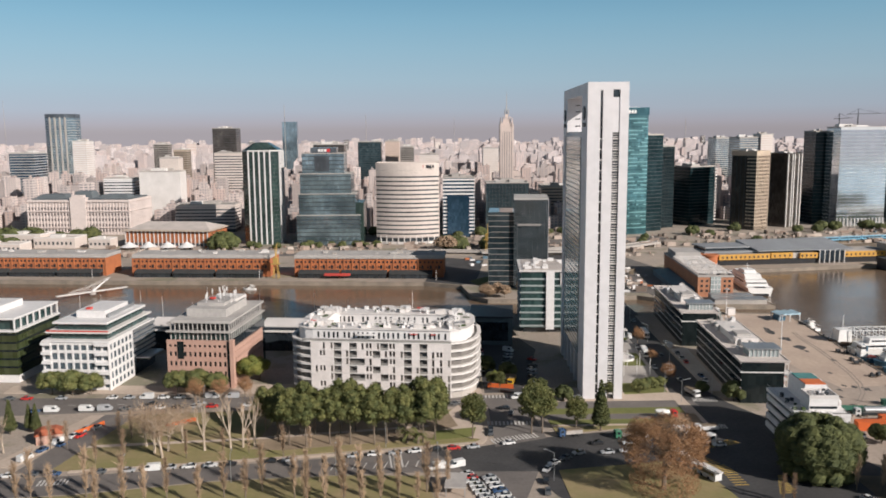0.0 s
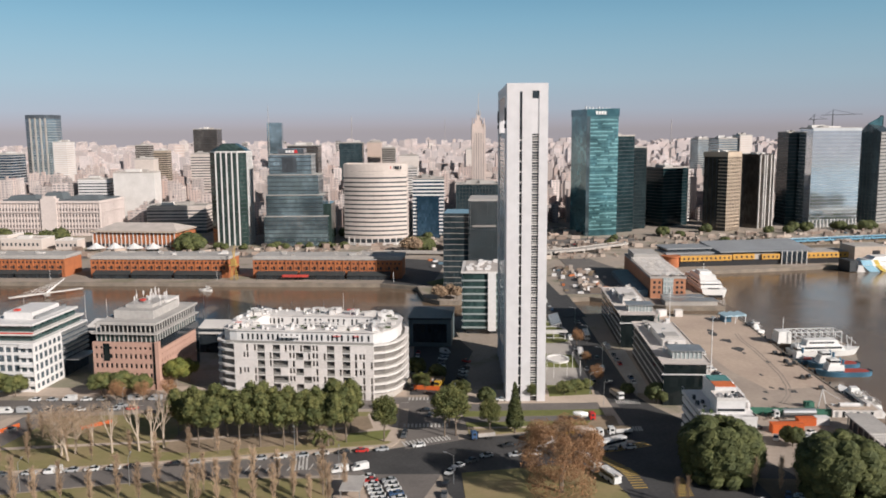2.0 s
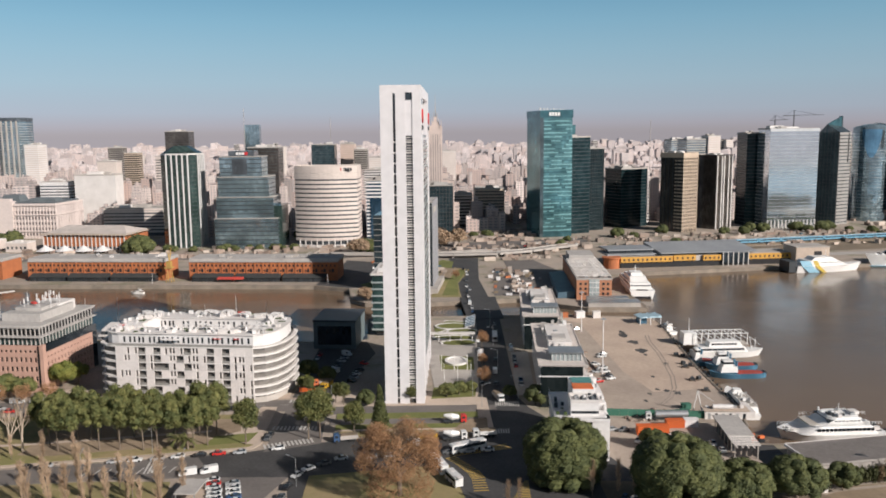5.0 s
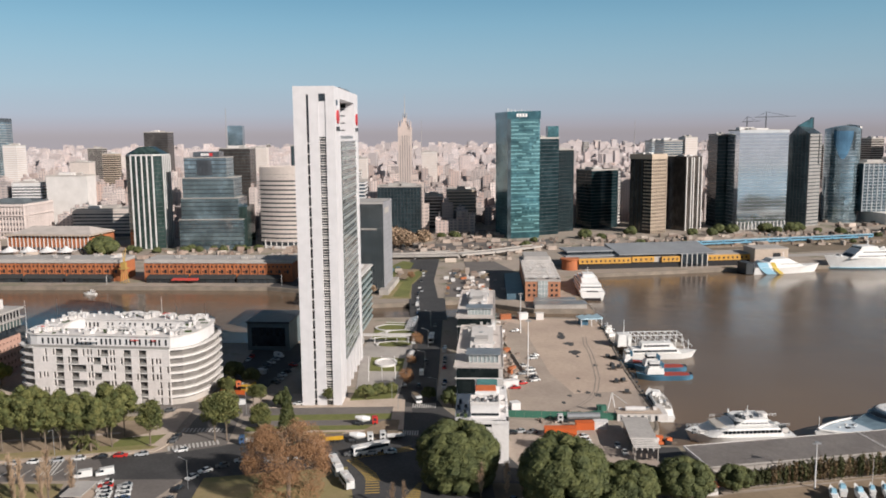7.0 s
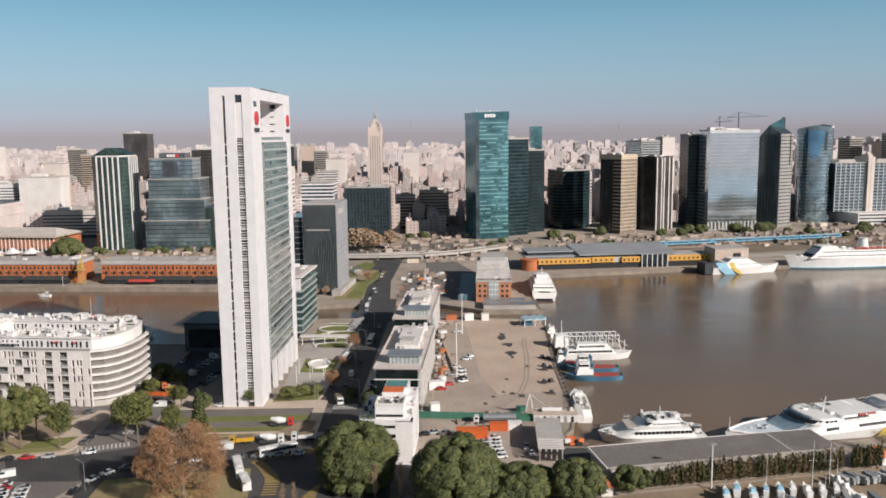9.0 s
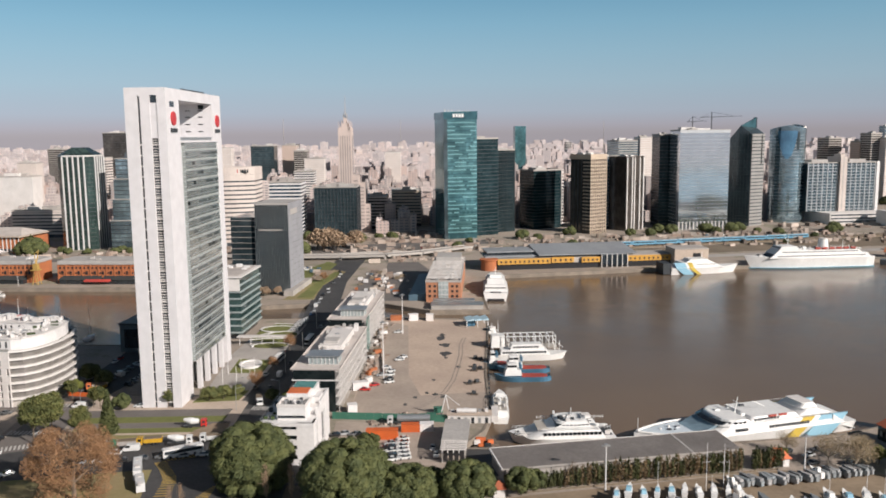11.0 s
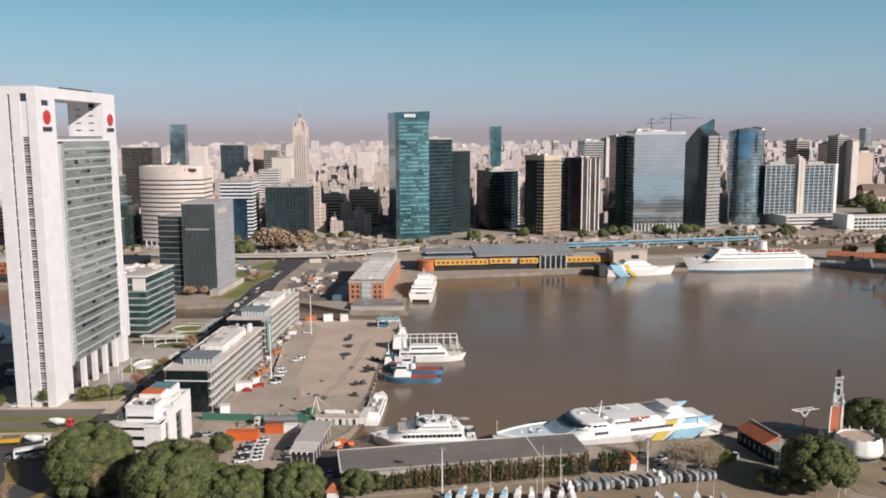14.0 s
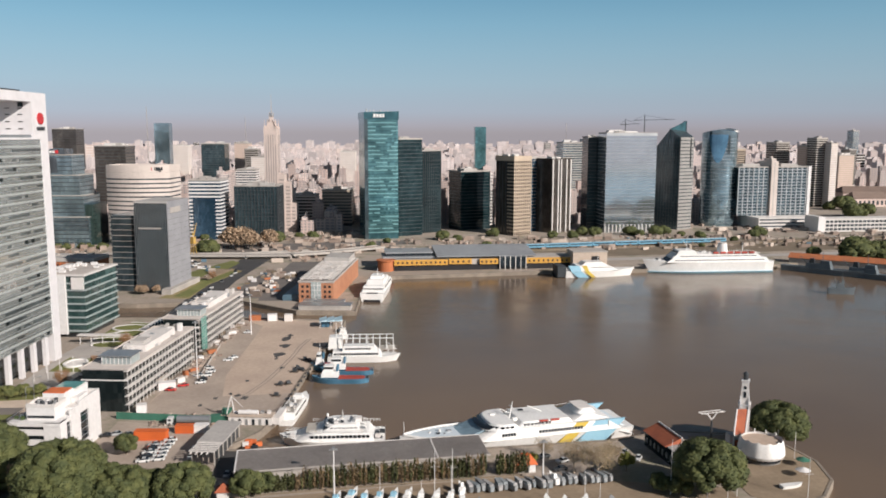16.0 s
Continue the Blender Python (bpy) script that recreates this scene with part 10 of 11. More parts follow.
# boats laid up in the yard
def laid_up(x, y, a, L, kind):
    if kind == "cover":
        th = thing("covered_boat", "laid-up boat under a grey cover", "boat", pose(x, y, 0.6, 0, 0, a), "laid-up boats")
        part("cover", hull_mesh(L, L * 0.3, 0, 1.5, 0.5, 0.5, 0.8), M["cover"], th)
        part("ridge", MB().prism([(0.4, -L * 0.13), (L * 0.7, -L * 0.1), (L * 0.9, 0), (L * 0.7, L * 0.1), (0.4, L * 0.13)], 1.5, 2.1), M["cover"], th)
        part("cradle", MB().box(1, -0.8, -0.6, L * 0.6, 0.8, 0.05), M["rust"], th)
    else:
        th = thing("laid_up_boat", "white motor boat laid up on a cradle" if kind == "white" else "laid-up boat under a bright blue cover", "boat", pose(x, y, 0.8, 0, 0, a), "laid-up boats")
        part("hull", hull_mesh(L, L * 0.3, 0, 1.7, 0.6, 0.55, 0.9), M["shipwhite"], th)
        part("cabin", house(L * 0.25, L * 0.62, L * 0.2, 1.7, 2.7, 0.9, 0.3), M["shipwhite"] if kind == "white" else M["shipblue"], th)
        part("windscreen", house(L * 0.5, L * 0.64, L * 0.205, 1.9, 2.4, 0.5, 0.1), M["dark"], th)
        part("cradle", MB().box(1, -0.8, -0.8, L * 0.6, 0.8, 0.05), M["rust"], th)
        if rq.random() < 0.4:
            part("mast", MB().tube((L * 0.5, 0, 2.5), (L * 0.5, 0, 10), 0.08, 0.05), M["white"], th)


for k in range(10):
    laid_up(150 + k * 3.9, 202.5 + rq.uniform(-2, 1), 78 + rq.uniform(-14, 14), rq.uniform(5, 7), rq.choice(("white", "white", "blue", "white")))
for k in range(22):
    laid_up(186 + k * 2.1 + rq.uniform(-0.4, 0.4), 207.2 + k * 0.2 + rq.uniform(-1.0, 0.8), 112 + rq.uniform(-14, 14), rq.uniform(4.2, 5.8), "white" if rq.random() < 0.12 else "cover")
for k in range(18):
    laid_up(150 + k * 4.4, 192 + rq.uniform(-2, 2), 80 + rq.uniform(-20, 20), rq.uniform(6, 8), rq.choice(("white", "cover", "blue", "cover")))
for x, y, h in ((178, 208, 14), (183, 208, 13.5), (249, 203, 13), (253, 199, 11), (244, 203, 16), (257, 195, 9), (262, 200, 14), (281, 197, 12)):
    solid("yacht_mast", MB().tube((0, 0, 0), (0, 0, h), 0.1, 0.06, 6).tube((-1.3, 0, h * 0.6), (1.3, 0, h * 0.6), 0.04, n=4), M["white"], "bare white yacht mast", "mast", pose(x, y, 0), "yacht masts")


M["canvas"] = surface("white_canvas", (0.78, 0.76, 0.73), (0.68, 0.66, 0.64), rough=0.7, big=0.4, small=2.0)
# ---- yacht club with its little lighthouse tower ----
def yacht_club():
    th = thing("yacht_club", "red and white yacht club with a lighthouse tower and round terrace", "club house", pose(278.5, 222, 0) @ Matrix.Diagonal((0.77, 0.77, 0.83, 1)))
    part("hall", MB().box(-4.4, 15.5, 0, 2.5, 20, 5.5), M["offwhite"], th)
    # steep curved red roof climbing to the tower
    prof = [(10.2, 0.8, -5.3), (12.0, 4.6, -4.5), (13.8, 8.8, -3.5), (15.2, 12.4, -2.5), (16.2, 15.8, -1.7)]
    n, wd = len(prof), 4.9
    vs = [(x, y, z) for y, z, x0 in prof for x in (x0, x0 + wd)] + [(x, y + 0.7, z - 0.3) for y, z, x0 in prof for x in (x0, x0 + wd)]
    fs = []
    for i in range(n - 1):
        a, b = 2 * i, 2 * i + 2
        c, d = 2 * n + a, 2 * n + b
        fs += [(a, a + 1, b + 1, b), (c, d, d + 1, c + 1), (a, b, d, c), (a + 1, c + 1, d + 1, b + 1)]
    fs += [(0, 2 * n, 2 * n + 1, 1), (2 * n - 2, 2 * n - 1, 4 * n - 1, 4 * n - 2)]
    part("roof", MB().add(vs, fs), M["tile"], th, "red tiled curved roof")
    for k in (0, 1):
        edge = MB()
        for i in range(n - 1):
            (ya, za, xa), (yb, zb, xb) = prof[i], prof[i + 1]
            edge.tube((xa + k * wd, ya, za + 0.15), (xb + k * wd, yb, zb + 0.15), 0.36, n=6)
        part("roof_edge", edge, M["white"], th, "white moulded roof edge")
    part("gable", MB().add([(-0.6, 10.8, 0.5), (-0.6, 17.5, 0.5), (3.0, 17.5, 15.4), (3.0, 16.4, 15.4), (-0.2, 10.8, 0.5), (-0.2, 17.5, 0.5), (3.4, 17.5, 15.4), (3.4, 16.4, 15.4)], [(0, 1, 2, 3), (7, 6, 5, 4), (0, 4, 5, 1), (1, 5, 6, 2), (2, 6, 7, 3), (3, 7, 4, 0)]), M["offwhite"], th)
    part("dormer", MB().box(-4.4, 11.6, 5.2, -0.6, 13.2, 6.8), M["paleglass"], th, "small dormer window band")
    tw = part("tower", MB().box(-2.3, -2.3, 0, 2.3, 2.3, 17.0).cbox(0, 0, 17.0, 3.8, 3.8, 9.5, 0, 0.68), M["offwhite"], th, m=pose(2.6, 18.7, 0, 0, 0, -27))
    for sx in (-1.9, 1.5):
        part("buttress", MB().prism([(sx, -2.6), (sx + 0.5, -2.6), (sx + 0.5, -1.7), (sx, -1.7)], 16.0, [18.0, 18.0, 20.5, 20.5]), M["white"], tw)
    part("parapet", MB().cbox(0, 0, 17.0, 5.0, 5.0, 0.5), M["white"], tw)
    part("gallery", MB().cbox(0, 0, 26.4, 3.3, 3.3, 0.5), M["white"], tw)
    part("lantern", MB().cyl(0, 0, 26.9, 1.0, 2.2, 10).cyl(0, 0, 29.1, 1.25, 0.9, 10, 0.3), M["darkmetal"], tw)
    part("tower_window", MB().box(-0.5, -1.75, 20, 0.5, -1.2, 22.4), M["dark"], tw)
    part("tower_window", MB().box(-0.5, -1.55, 23.4, 0.5, -1.0, 24.6), M["dark"], tw)
    cx, cy, m_ = 3.6, 4.5, 72
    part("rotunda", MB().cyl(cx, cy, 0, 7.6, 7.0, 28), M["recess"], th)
    part("rotunda_glazing", MB().cyl(cx, cy, 0.8, 7.8, 1.7, 28), M["dark"], th)
    part("ledge", MB().cyl(cx, cy, 2.3, 8.9, 0.6, 32), M["concrete"], th)
    part("terrace_floor", MB().cyl(cx, cy, 7.0, 7.8, 0.4, 32), M["apron"], th, "sandy roof terrace")
    circle = lambda r_: [(cx + r_ * math.cos(k * 0.19635), cy + r_ * math.sin(k * 0.19635)) for k in range(32)]
    part("terrace_wall", MB().ring(circle(8.0), circle(7.6), 6.6, 8.0), M["offwhite"], th)
    # canvas hung from poles along the rim, pulled out at the foot
    drape = MB()
    for rr_, z_, lift, bulge in ((8.05, 8.3, 0.55, 0.0), (8.35, 7.4, 0.25, 0.12), (8.75, 5.4, 0.0, 0.2), (9.05, 3.1, 0.0, 0.14)):
        for k in range(m_ + 1):
            a = math.radians(-215 + 270 * k / m_)
            q = abs(math.cos(k * math.pi / 8))
            drape.v.append((cx + (rr_ + bulge * q) * math.cos(a), cy + (rr_ + bulge * q) * math.sin(a), z_ + lift * q ** 6))
    for i in range(3):
        for k in range(m_):
            a = i * (m_ + 1) + k
            drape.f.append((a, a + 1, a + m_ + 2, a + m_ + 1))
    part("canvas_drape", drape, M["canvas"], th, "white canvas draped round the terrace", smooth=True)
    for k in range(4):
        a = math.radians(20 + k * 32)
        part("rim_pole", MB().cyl(cx + 7.8 * math.cos(a), cy + 7.8 * math.sin(a), 7.4, 0.35, 1.8, 8, 0.2), M["canvas"], th)
    return th


yacht_club()
# annex walls are black to paint in the shade on this side
th = thing("club_annex", "club annex, walls coloured dark for shade, red tiled roof of one slope", "building", pose(248.5, 240.2, 0, 0, 0, -82))
part("body", MB().box(0.4, 0.5, 0, 20, 5.6, 4.9), M["black"], th)
part("roof", MB().prism([(0, 0), (14.8, 0), (14.8, 5.4), (0, 5.4)], 4.8, [5.0, 5.0, 7.2, 7.2]), M["tile"], th)
part("roof", MB().prism([(14.9, 0.6), (20.4, 0.6), (20.4, 5.6), (14.9, 5.6)], 4.8, [5.0, 5.0, 5.6, 5.6]), M["roofgrey"], th, "low dark felt roof")
part("ridge", MB().tube((-0.2, 5.5, 7.3), (15, 5.5, 7.3), 0.28, n=6), M["offwhite"], th)
for k in range(7):
    part("window", MB().box(1.5 + k * 2.6, 0.38, 1.4, 2.5 + k * 2.6, 0.6, 3.2), M["recess"], th)
th = thing("davit", "white branching boat hoist by the water", "hoist", pose(270.5, 238, 0, 0, 0, 10))
part("post", MB().tube((0, 0, 0), (0, 0, 9), 0.4, 0.3, 8), M["darkmetal"], th)
for sx in (-1, 1):
    part("arm", MB().tube((0, 0, 8.6), (sx * 1.6, 0, 10.6), 0.3, 0.22).tube((sx * 1.6, 0, 10.6), (sx * 4.6, 0.4, 11.2), 0.22, 0.12), M["offwhite"], th)
    part("beam", MB().tube((-4.4, sx * 0.9, 11.2), (4.4, sx * 0.9, 11.3), 0.14, n=5), M["offwhite"], th)
for k in range(7):
    part("lattice", MB().tube((-4.4 + k * 1.4, -0.9, 11.2), (-3.7 + k * 1.4, 0.9, 11.2), 0.08, n=4), M["offwhite"], th)
for x, y, mat in ((291.5, 219, M["greenmesh"]), (287.5, 211.5, M["white"])):
    th = thing("parasol", "open sunshade on the terrace", "parasol", pose(x, y, 0), "sunshades")
    part("pole", MB().tube((0, 0, 0), (0, 0, 2.4), 0.06), M["metal"], th)
    part("canopy", MB().cyl(0, 0, 2.1, 2.2, 0.9, 10, 0.1), mat, th)
for x, y in ((289, 230), (291.5, 224), (284, 240)):
    solid("flag_pole", MB().tube((0, 0, 0), (0, 0, 9), 0.08), M["white"], "white flag pole on the club terrace", "flag pole", pose(x, y, 0), "flag poles")
patch("terrace", [(276, 193), (287, 199), (294.5, 208), (297, 222), (294, 235), (284, 246), (266, 246), (266, 200)], 0.12, M["earthyard"], "sandy club terrace above the water", "terrace")
solid("dinghy", hull_mesh(7, 2.2, -0.1, 0.8, 0.3, 0.5), M["shipwhite"], "white dinghy on the terrace edge", "boat", pose(277, 204, 0.2, 0, 0, 10))


# ---- road markings ----
def zebra(xa, ya, xb, yb, wdt, n=9):
    mb = MB()
    d = Vector((xb - xa, yb - ya)) / n
    u = d.normalized()
    v = Vector((-u.y, u.x)) * wdt
    for k in range(n):
        p = Vector((xa, ya)) + d * (k + 0.2)
        q = p + d * 0.5
        mb.prism([(p.x, p.y), (q.x, q.y), (q.x + v.x, q.y + v.y), (p.x + v.x, p.y + v.y)], 0.05, 0.062)
    solid("zebra_crossing", mb, M["marking"], "worn white zebra crossing", "road marking", kind="structure")


zebra(-40, 258.6, -24, 263.2, 4.2, 13)
zebra(-40, 276, -24, 274.6, 3.6, 12)
zebra(-37, 304.8, -22, 303.2, 3.4, 11)
zebra(40, 292.4, 49, 291.4, 5.4, 11)
zebra(35.2, 264.8, 41, 264.2, 4.4, 7)
zebra(-74, 243, -69.5, 243.2, 11.5, 4)
zebra(-176, 240, -167, 240.5, 4, 8)
zebra(-120, 312.6, -112, 311.8, 3.2, 9)
for k in range(9):
    solid("bay_line", MB().prism([(-92 + k * 3.2, 243), (-91.6 + k * 3.2, 243), (-90.4 + k * 3.2, 247.6), (-90.8 + k * 3.2, 247.6)], 0.045, 0.058), M["marking"], "white parking bay line", "road marking", kind="structure")
def hatch_way(path, width, n, skew=0.0, thick=0.5):
    """Yellow bars laid across a curving way."""
    for k in range(n):
        f = (k + 0.5) / n * (len(path) - 1)
        i, g = int(f), f - int(f)
        (xa, ya), (xb, yb) = path[i], path[i + 1]
        a = math.degrees(math.atan2(yb - ya, xb - xa)) + 90 + skew
        w = width[0] + (width[1] - width[0]) * k / max(1, n - 1)
        solid("hatch_bar", MB().cbox(xa + (xb - xa) * g, ya + (yb - ya) * g, 0.05, w, thick, 0.014, a), M["yellow_marking"], "yellow hatched bar on the asphalt", "road marking", kind="structure")


hatch_way([(19.0, 246.2), (21.8, 240.5), (24.6, 234.5), (25.6, 229), (25.5, 220)], (3.2, 4.2), 21)
hatch_way([(20.5, 247.4), (38.2, 253.0)], (0.7, 3.6), 17, 20, 0.45)
hatch_way([(35.8, 214.0), (39.4, 226.3)], (5.0, 1.2), 11, 15)
for xa, ya, xb, yb in ((19.1, 247.4, 38.2, 255.0), (20.0, 246.6, 38.2, 250.9), (17.6, 245.2, 20.4, 240), (20.4, 240, 22.8, 234), (26.4, 234.5, 27.7, 229)):
    d = math.hypot(xb - xa, yb - ya)
    solid("edge_line", MB().cbox((xa + xb) / 2, (ya + yb) / 2, 0.05, d, 0.22, 0.014, math.degrees(math.atan2(yb - ya, xb - xa))), M["yellow_marking"], "yellow line edging the hatching", "road marking", kind="structure")
for k in range(26):
    solid("lane_dash", MB().cbox(-200 + k * 9, 313.5 - k * 0.62, 0.045, 3.2, 0.16, 0.014, -4), M["marking"], "white lane dash", "road marking", kind="structure")

# pavements, verges and the plaza beside the tower
patch("pavement", [(-223, 330), (-168, 324), (-110, 318), (-37, 310), (-37, 320), (-110, 330), (-168, 334), (-223, 340)], 0.16, M["paving"], "pale pavement before the dock buildings", "pavement")
patch("pavement", [(-21, 308), (34, 303), (36, 309), (20, 311), (-20, 316)], 0.16, M["paving"], "pale pavement before the white tower", "pavement")
patch("pavement", [(-170, 250.4), (-90, 255.6), (-46, 260.5), (-41, 266), (-42, 262), (-44, 258.8), (-90, 253.9), (-170, 248.9)], 0.17, M["paving"], "sandy pavement along the park road", "pavement")
patch("pavement", [(-42, 262), (-40.5, 300), (-46, 301), (-52, 290), (-50, 276), (-60, 270), (-46, 264)], 0.18, M["paving"], "curving sandy pavement at the corner", "pavement")
patch("verge", [(-108, 260), (-56, 266), (-50, 274), (-50, 288), (-112, 296), (-118, 262)], 0.165, M["earthyard"], "bare sandy ground under the tree row", "ground")
patch("lawn", [(-60, 263.5), (-46, 265.5), (-44, 274), (-58, 272)], 0.20, M["grassfresh"], "bright patch of lawn at the corner", "lawn")
patch("pavement", [(-20, 298.5), (37, 294.5), (37, 303), (-20, 309)], 0.17, M["paving"], "sandy forecourt pavement of the tower", "pavement")
patch("road", [(-21, 296.5), (40, 293.5), (40, 286.5), (-21, 290)], 0.18, M["asphalt"], "worn asphalt carriageway before the tower", "road")
patch("verge", [(-18, 290), (33, 286.8), (34, 280.8), (-18, 284.3)], 0.19, M["grassfresh"], "mown grass median of the avenue", "lawn")
patch("road", [(-20, 284), (35, 280.4), (35, 275.2), (-20, 278.6)], 0.2, M["asphalt"], "second carriageway between grass verges", "road")
patch("verge", [(-18, 278), (26, 275.4), (24, 271.2), (-18, 273.6)], 0.21, M["grassfresh"], "grass strip beside the carriageway", "lawn")
patch("path", [(-18, 273.5), (24, 271.1), (24, 269.6), (-18, 272)], 0.215, M["paving"], "narrow pale path beside the grass strip", "path")
patch("pavement", [(31, 268), (36, 268), (38, 302), (34, 302)], 0.2, M["paving"], "broad pavement at the junction corner", "pavement")
patch("pavement", [(20, 262), (33.5, 262.5), (35, 279), (29, 279.4), (24, 273)], 0.23, M["earthyard"], "sandy corner lot at the junction", "pavement")
patch("pavement", [(-62, 236), (-55, 236.5), (-50, 225), (-51, 205), (-60, 205)], 0.16, M["paving"], "paved refuge between parked cars", "pavement")
patch("path", [(-180, 268), (-120, 270), (-60, 276), (-60, 278), (-120, 272), (-180, 270.4)], 0.17, M["paving"], "narrow sandy park path", "path")
patch("pavement", [(-188, 254), (-196, 256), (-180, 300), (-172, 300)], 0.2, M["paving"], "park pavement beside the access road", "pavement")
patch("road", [(-186, 250), (-176, 250), (-163, 300), (-175, 300)], 0.21, M["asphalt"], "access road with parked cars through the park", "road")
patch("plaza", [(19, 311), (36, 309), (50, 430), (36, 434), (24, 400), (20, 372)], 0.14, M["concrete"], "paved plaza beside the white tower", "plaza")
patch("lawn", [(17, 303), (34, 304), (36, 316), (19, 317)], 0.22, M["grassfresh"], "mown lawn with hedges at the tower's foot", "lawn")
patch("lawn", [(24, 342), (38, 340), (40, 360), (25, 364)], 0.2, M["grassfresh"], "mown plaza lawn", "lawn")
patch("lawn", [(30, 500), (49, 498), (52, 545), (66, 600), (56, 612), (46, 575), (38, 535)], 0.12, M["grass"], "rough grass verge beside the bridge street", "lawn")
patch("lawn", [(38, 505), (48, 504), (52, 548), (63, 596), (58, 600), (47, 560)], 0.2, M["grassfresh"], "green strip of the verge beside the bridge street", "lawn")
# dark ground colour here deepens the shadow beside the warehouse
patch("yard", [(-44, 552), (-20, 538), (-12, 541), (-4, 575), (8, 640), (-26, 660), (-34, 600)], 0.09, M["asphalt_dark"], "asphalt yard darkened in colour for shade beside the last warehouse", "yard")
patch("yard", [(40, 566), (48, 566), (58, 606), (46, 612)], 0.26, M["earthyard"], "bare earth yard with parked cars", "yard")
# asphalt patch laid where the warehouse shadow falls, its dark colour adding to it
patch("yard", [(92, 488), (117, 485), (134, 560), (122, 640), (98, 640), (92, 560)], 0.13, M["asphalt"], "asphalt yard toned dark for the brick warehouse's shadow", "yard")
for xa_, ya_, xb_, yb_, w_ in ((25, 398, 46, 402, 1.6), (28, 408, 46, 426, 1.4), (30, 424, 44, 408, 1.4), (33, 434, 47, 430, 1.6)):
    dx_, dy_ = (xb_ - xa_), (yb_ - ya_)
    l_ = math.hypot(dx_, dy_)
    nx_, ny_ = -dy_ / l_ * w_ / 2, dx_ / l_ * w_ / 2
    patch("path", [(xa_ - nx_, ya_ - ny_), (xb_ - nx_, yb_ - ny_), (xb_ + nx_, yb_ + ny_), (xa_ + nx_, ya_ + ny_)], 0.3, M["offwhite"], "pale winding garden path in the plaza", "path")
patch("lawn", [(25, 394), (44, 392), (48, 428), (36, 436), (27, 420)], 0.24, M["grassfresh"], "planted plaza garden with mown grass", "lawn")
patch("pavement", [(50, 304), (57, 303), (66, 366), (58, 366)], 0.18, M["concrete"], "pavement below the office block", "pavement")


def ring_bench(x, y, rx, ry, h, full=6.28, bed=None):
    n = 36
    th = thing("ring_bench", "white curved concrete bench ring in the plaza", "bench", pose(x, y, 0.2), "plaza rings")
    m_ = int(n * full / 6.28)
    ring = [(x_ * math.cos(2 * math.pi * k / n), y_ * math.sin(2 * math.pi * k / n), z_) for k in range(m_ + 1) for x_, y_, z_ in ((rx, ry, 0), (rx, ry, h), (rx - 1, ry - 1, h), (rx - 1, ry - 1, 0))]
    faces = [(k * 4 + i, k * 4 + (i + 1) % 4, k * 4 + 4 + (i + 1) % 4, k * 4 + 4 + i) for k in range(m_) for i in range(4)]
    part("seat", MB().add(ring, faces + [(0, 1, 2, 3), (m_ * 4 + 3, m_ * 4 + 2, m_ * 4 + 1, m_ * 4)]), M["white"], th)
    part("planting", MB().prism([((rx - 1) * math.cos(2 * math.pi * k / n), (ry - 1) * math.sin(2 * math.pi * k / n)) for k in range(n)], 0, 0.3), bed or M["offwhite"], th)


ring_bench(31.5, 353, 5.0, 6.5, 0.8)
ring_bench(27.5, 312, 2.2, 2.6, 0.7, 4.0)
for k, (x, y, rx, ry) in enumerate(((36, 386, 9, 5), (34, 396, 10, 4), (40, 408, 8, 6), (36, 420, 9, 7))):
    ring_bench(x, y, rx, ry, 0.5, (3.6, 4.4, 3.9, 5.0)[k], M["grassfresh"])
for k in range(6):
    solid("plaza_light", MB().tube((0, 0, 0), (0, 0, 7), 0.12, 0.1, 6), M["white"], "white plaza light column", "light column", pose(24 + (k % 3) * 5.5, 327 + (k // 3) * 13, 0.1), "plaza lights")
th = thing("entrance_canopy", "flat white entrance canopy of the office plaza", "canopy", pose(20, 388, 0, 0, 0, -6))
part("roof", MB().box(0, 0, 4.2, 24, 4, 4.6), M["offwhite"], th)
for k in range(5):
    part("post", MB().box(1 + k * 5.4, 1, 0, 1.3 + k * 5.4, 1.3, 4.2), M["white"], th)
th = thing("glass_canopy", "sloping glass roof over a basement ramp", "canopy", pose(42, 414, 0, 0, 0, -8))
part("glass", MB().prism([(0, 0), (5, 0), (5, 24), (0, 24)], 0.3, [1.0, 2.6, 2.6, 1.0]), M["blueglass"], th)
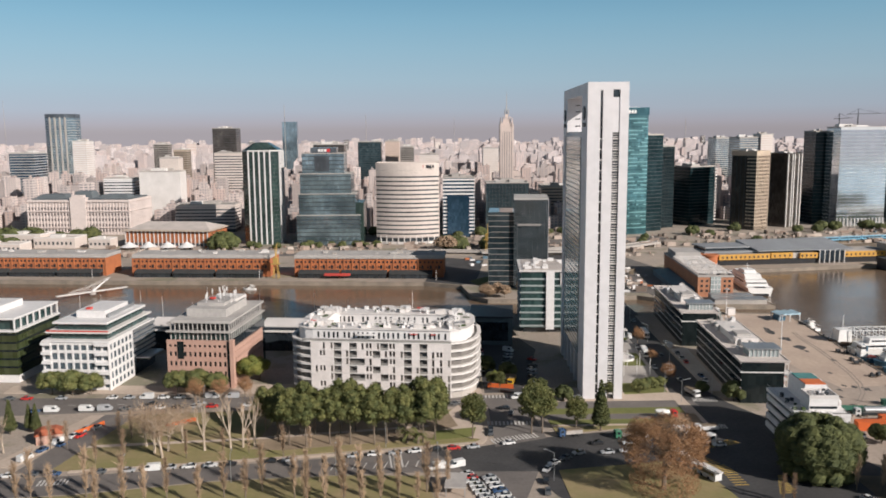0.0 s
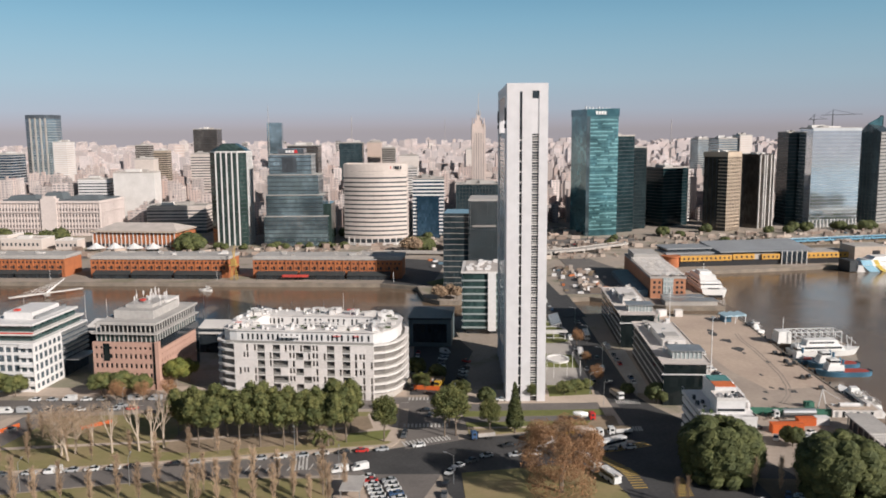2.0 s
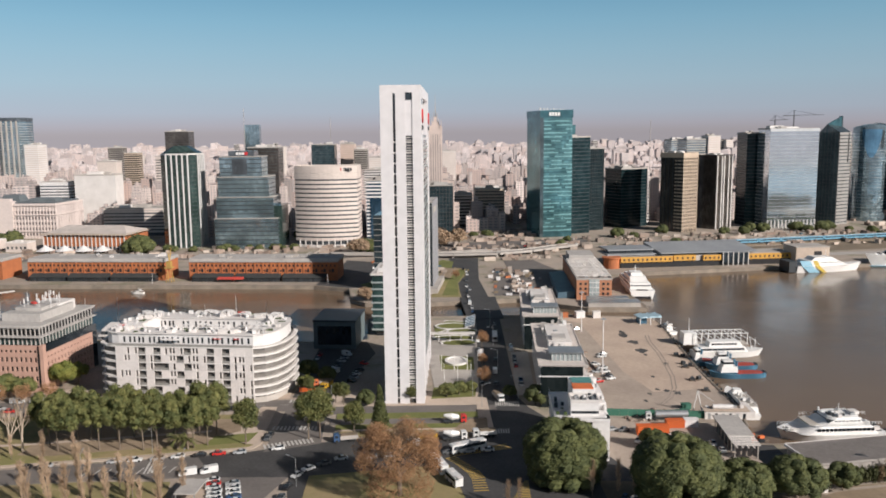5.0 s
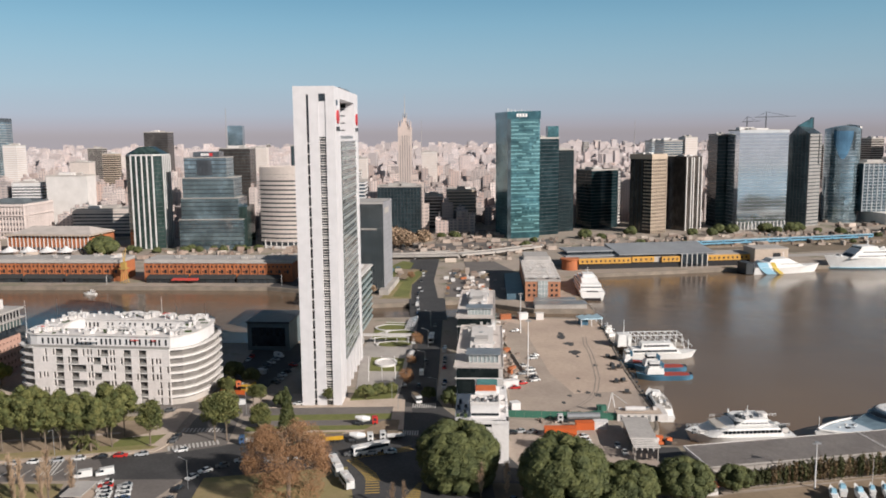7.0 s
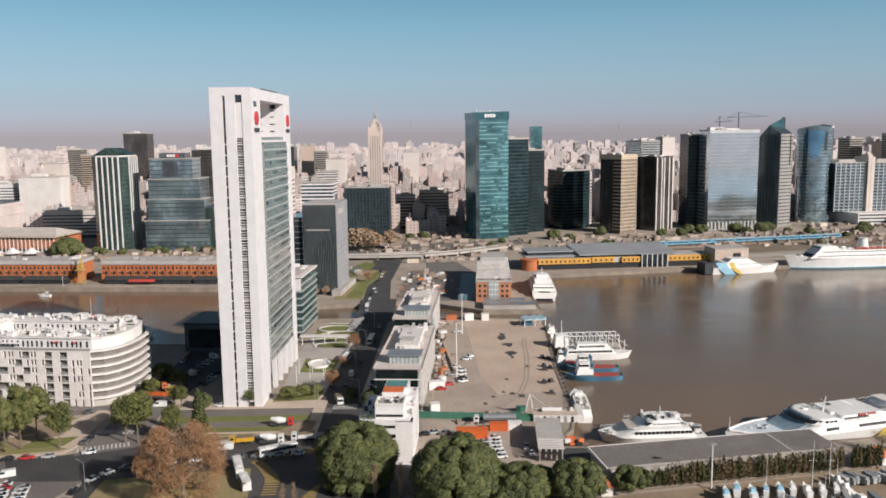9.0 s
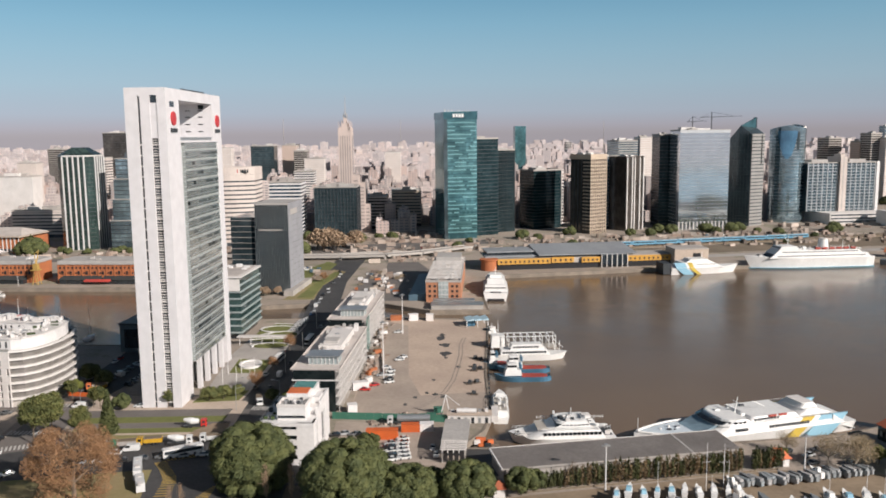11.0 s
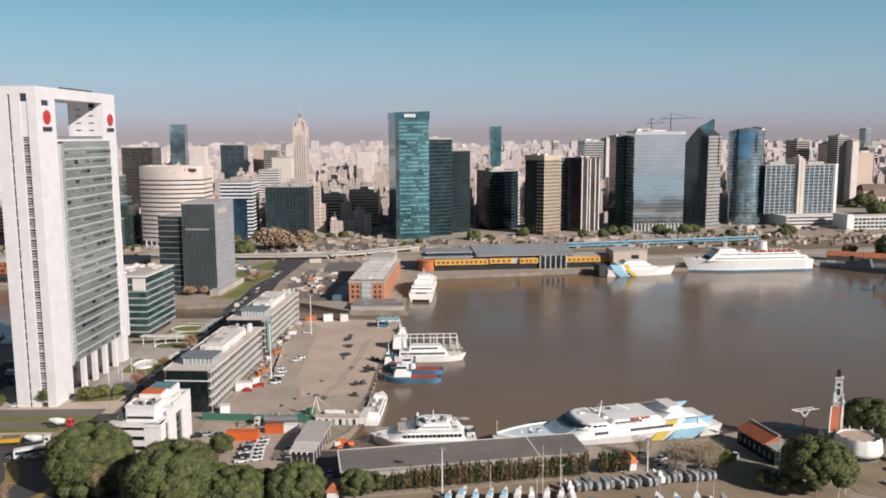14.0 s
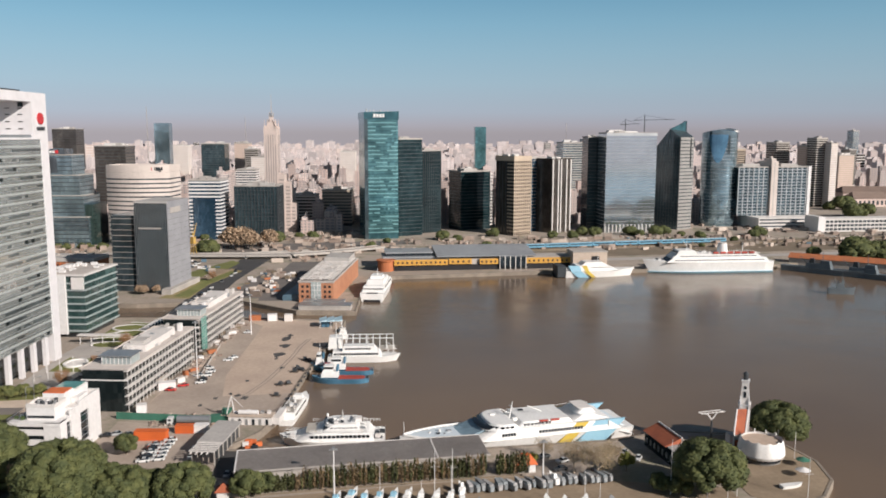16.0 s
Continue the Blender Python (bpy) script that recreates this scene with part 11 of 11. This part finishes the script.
for k in range(7):
    part("rib", MB().prism([(-0.1, k * 3.9), (5.1, k * 3.9), (5.1, k * 3.9 + 0.3), (-0.1, k * 3.9 + 0.3)], 0.2, [1.15, 2.75, 2.75, 1.15]), M["white"], th)
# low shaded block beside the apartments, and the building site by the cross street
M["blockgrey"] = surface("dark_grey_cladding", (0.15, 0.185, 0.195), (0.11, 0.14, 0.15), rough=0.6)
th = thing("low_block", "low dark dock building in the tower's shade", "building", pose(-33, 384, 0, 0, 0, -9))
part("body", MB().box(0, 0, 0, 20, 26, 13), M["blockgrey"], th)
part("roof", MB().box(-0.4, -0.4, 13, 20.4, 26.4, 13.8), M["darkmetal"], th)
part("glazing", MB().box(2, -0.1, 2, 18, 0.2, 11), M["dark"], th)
# the yard's dark colour stands in for shade left of the tower
patch("yard", [(-36, 311), (-20, 310), (-4, 372), (-8, 394), (-30, 390)], 0.06, M["asphalt_dark"], "asphalt yard darkened in colour for shade beside the tower", "road")
line_cars(-26, 326, -16, 372, 5, 60, 0.2)
line_cars(-14, 326, -6, 372, 5, 60, 0.3)
line_cars(-36, 318, -29, 374, 6, 0, 0.2)
# small red kiosk and orange barriers of the park works
th = thing("park_kiosk", "little brick park kiosk with a tiled roof", "kiosk", pose(-188, 272, 0, 0, 0, 20))
part("body", MB().box(0, 0, 0, 8, 6, 3.2), M["pinkbrick"], th)
part("roof", MB().cbox(4, 3, 3.2, 9, 7, 1.6, 0, 0.5), M["tile"], th)
hoarding(-179, 280, -172, 290, 1.6, M["contorange"], "orange plastic works barrier")
hoarding(-150, 285, -141, 291, 1.4, M["contorange"], "orange plastic works barrier on the lawn")
hoarding(-34, 318, -24, 315, 1.8, M["contorange"], "orange plastic barrier round the street works")
th = thing("bus_shelter", "pale flat-roofed park shelter", "shelter", pose(-59.5, 221, 0, 0, 0, -8))
part("roof", MB().box(0, 0, 2.8, 6, 10, 3.1), M["roofgrey"], th)
for x, y in ((0.3, 0.3), (5.5, 0.3), (0.3, 9.5), (5.5, 9.5)):
    part("post", MB().box(x, y, 0, x + 0.25, y + 0.25, 2.8), M["metal"], th)
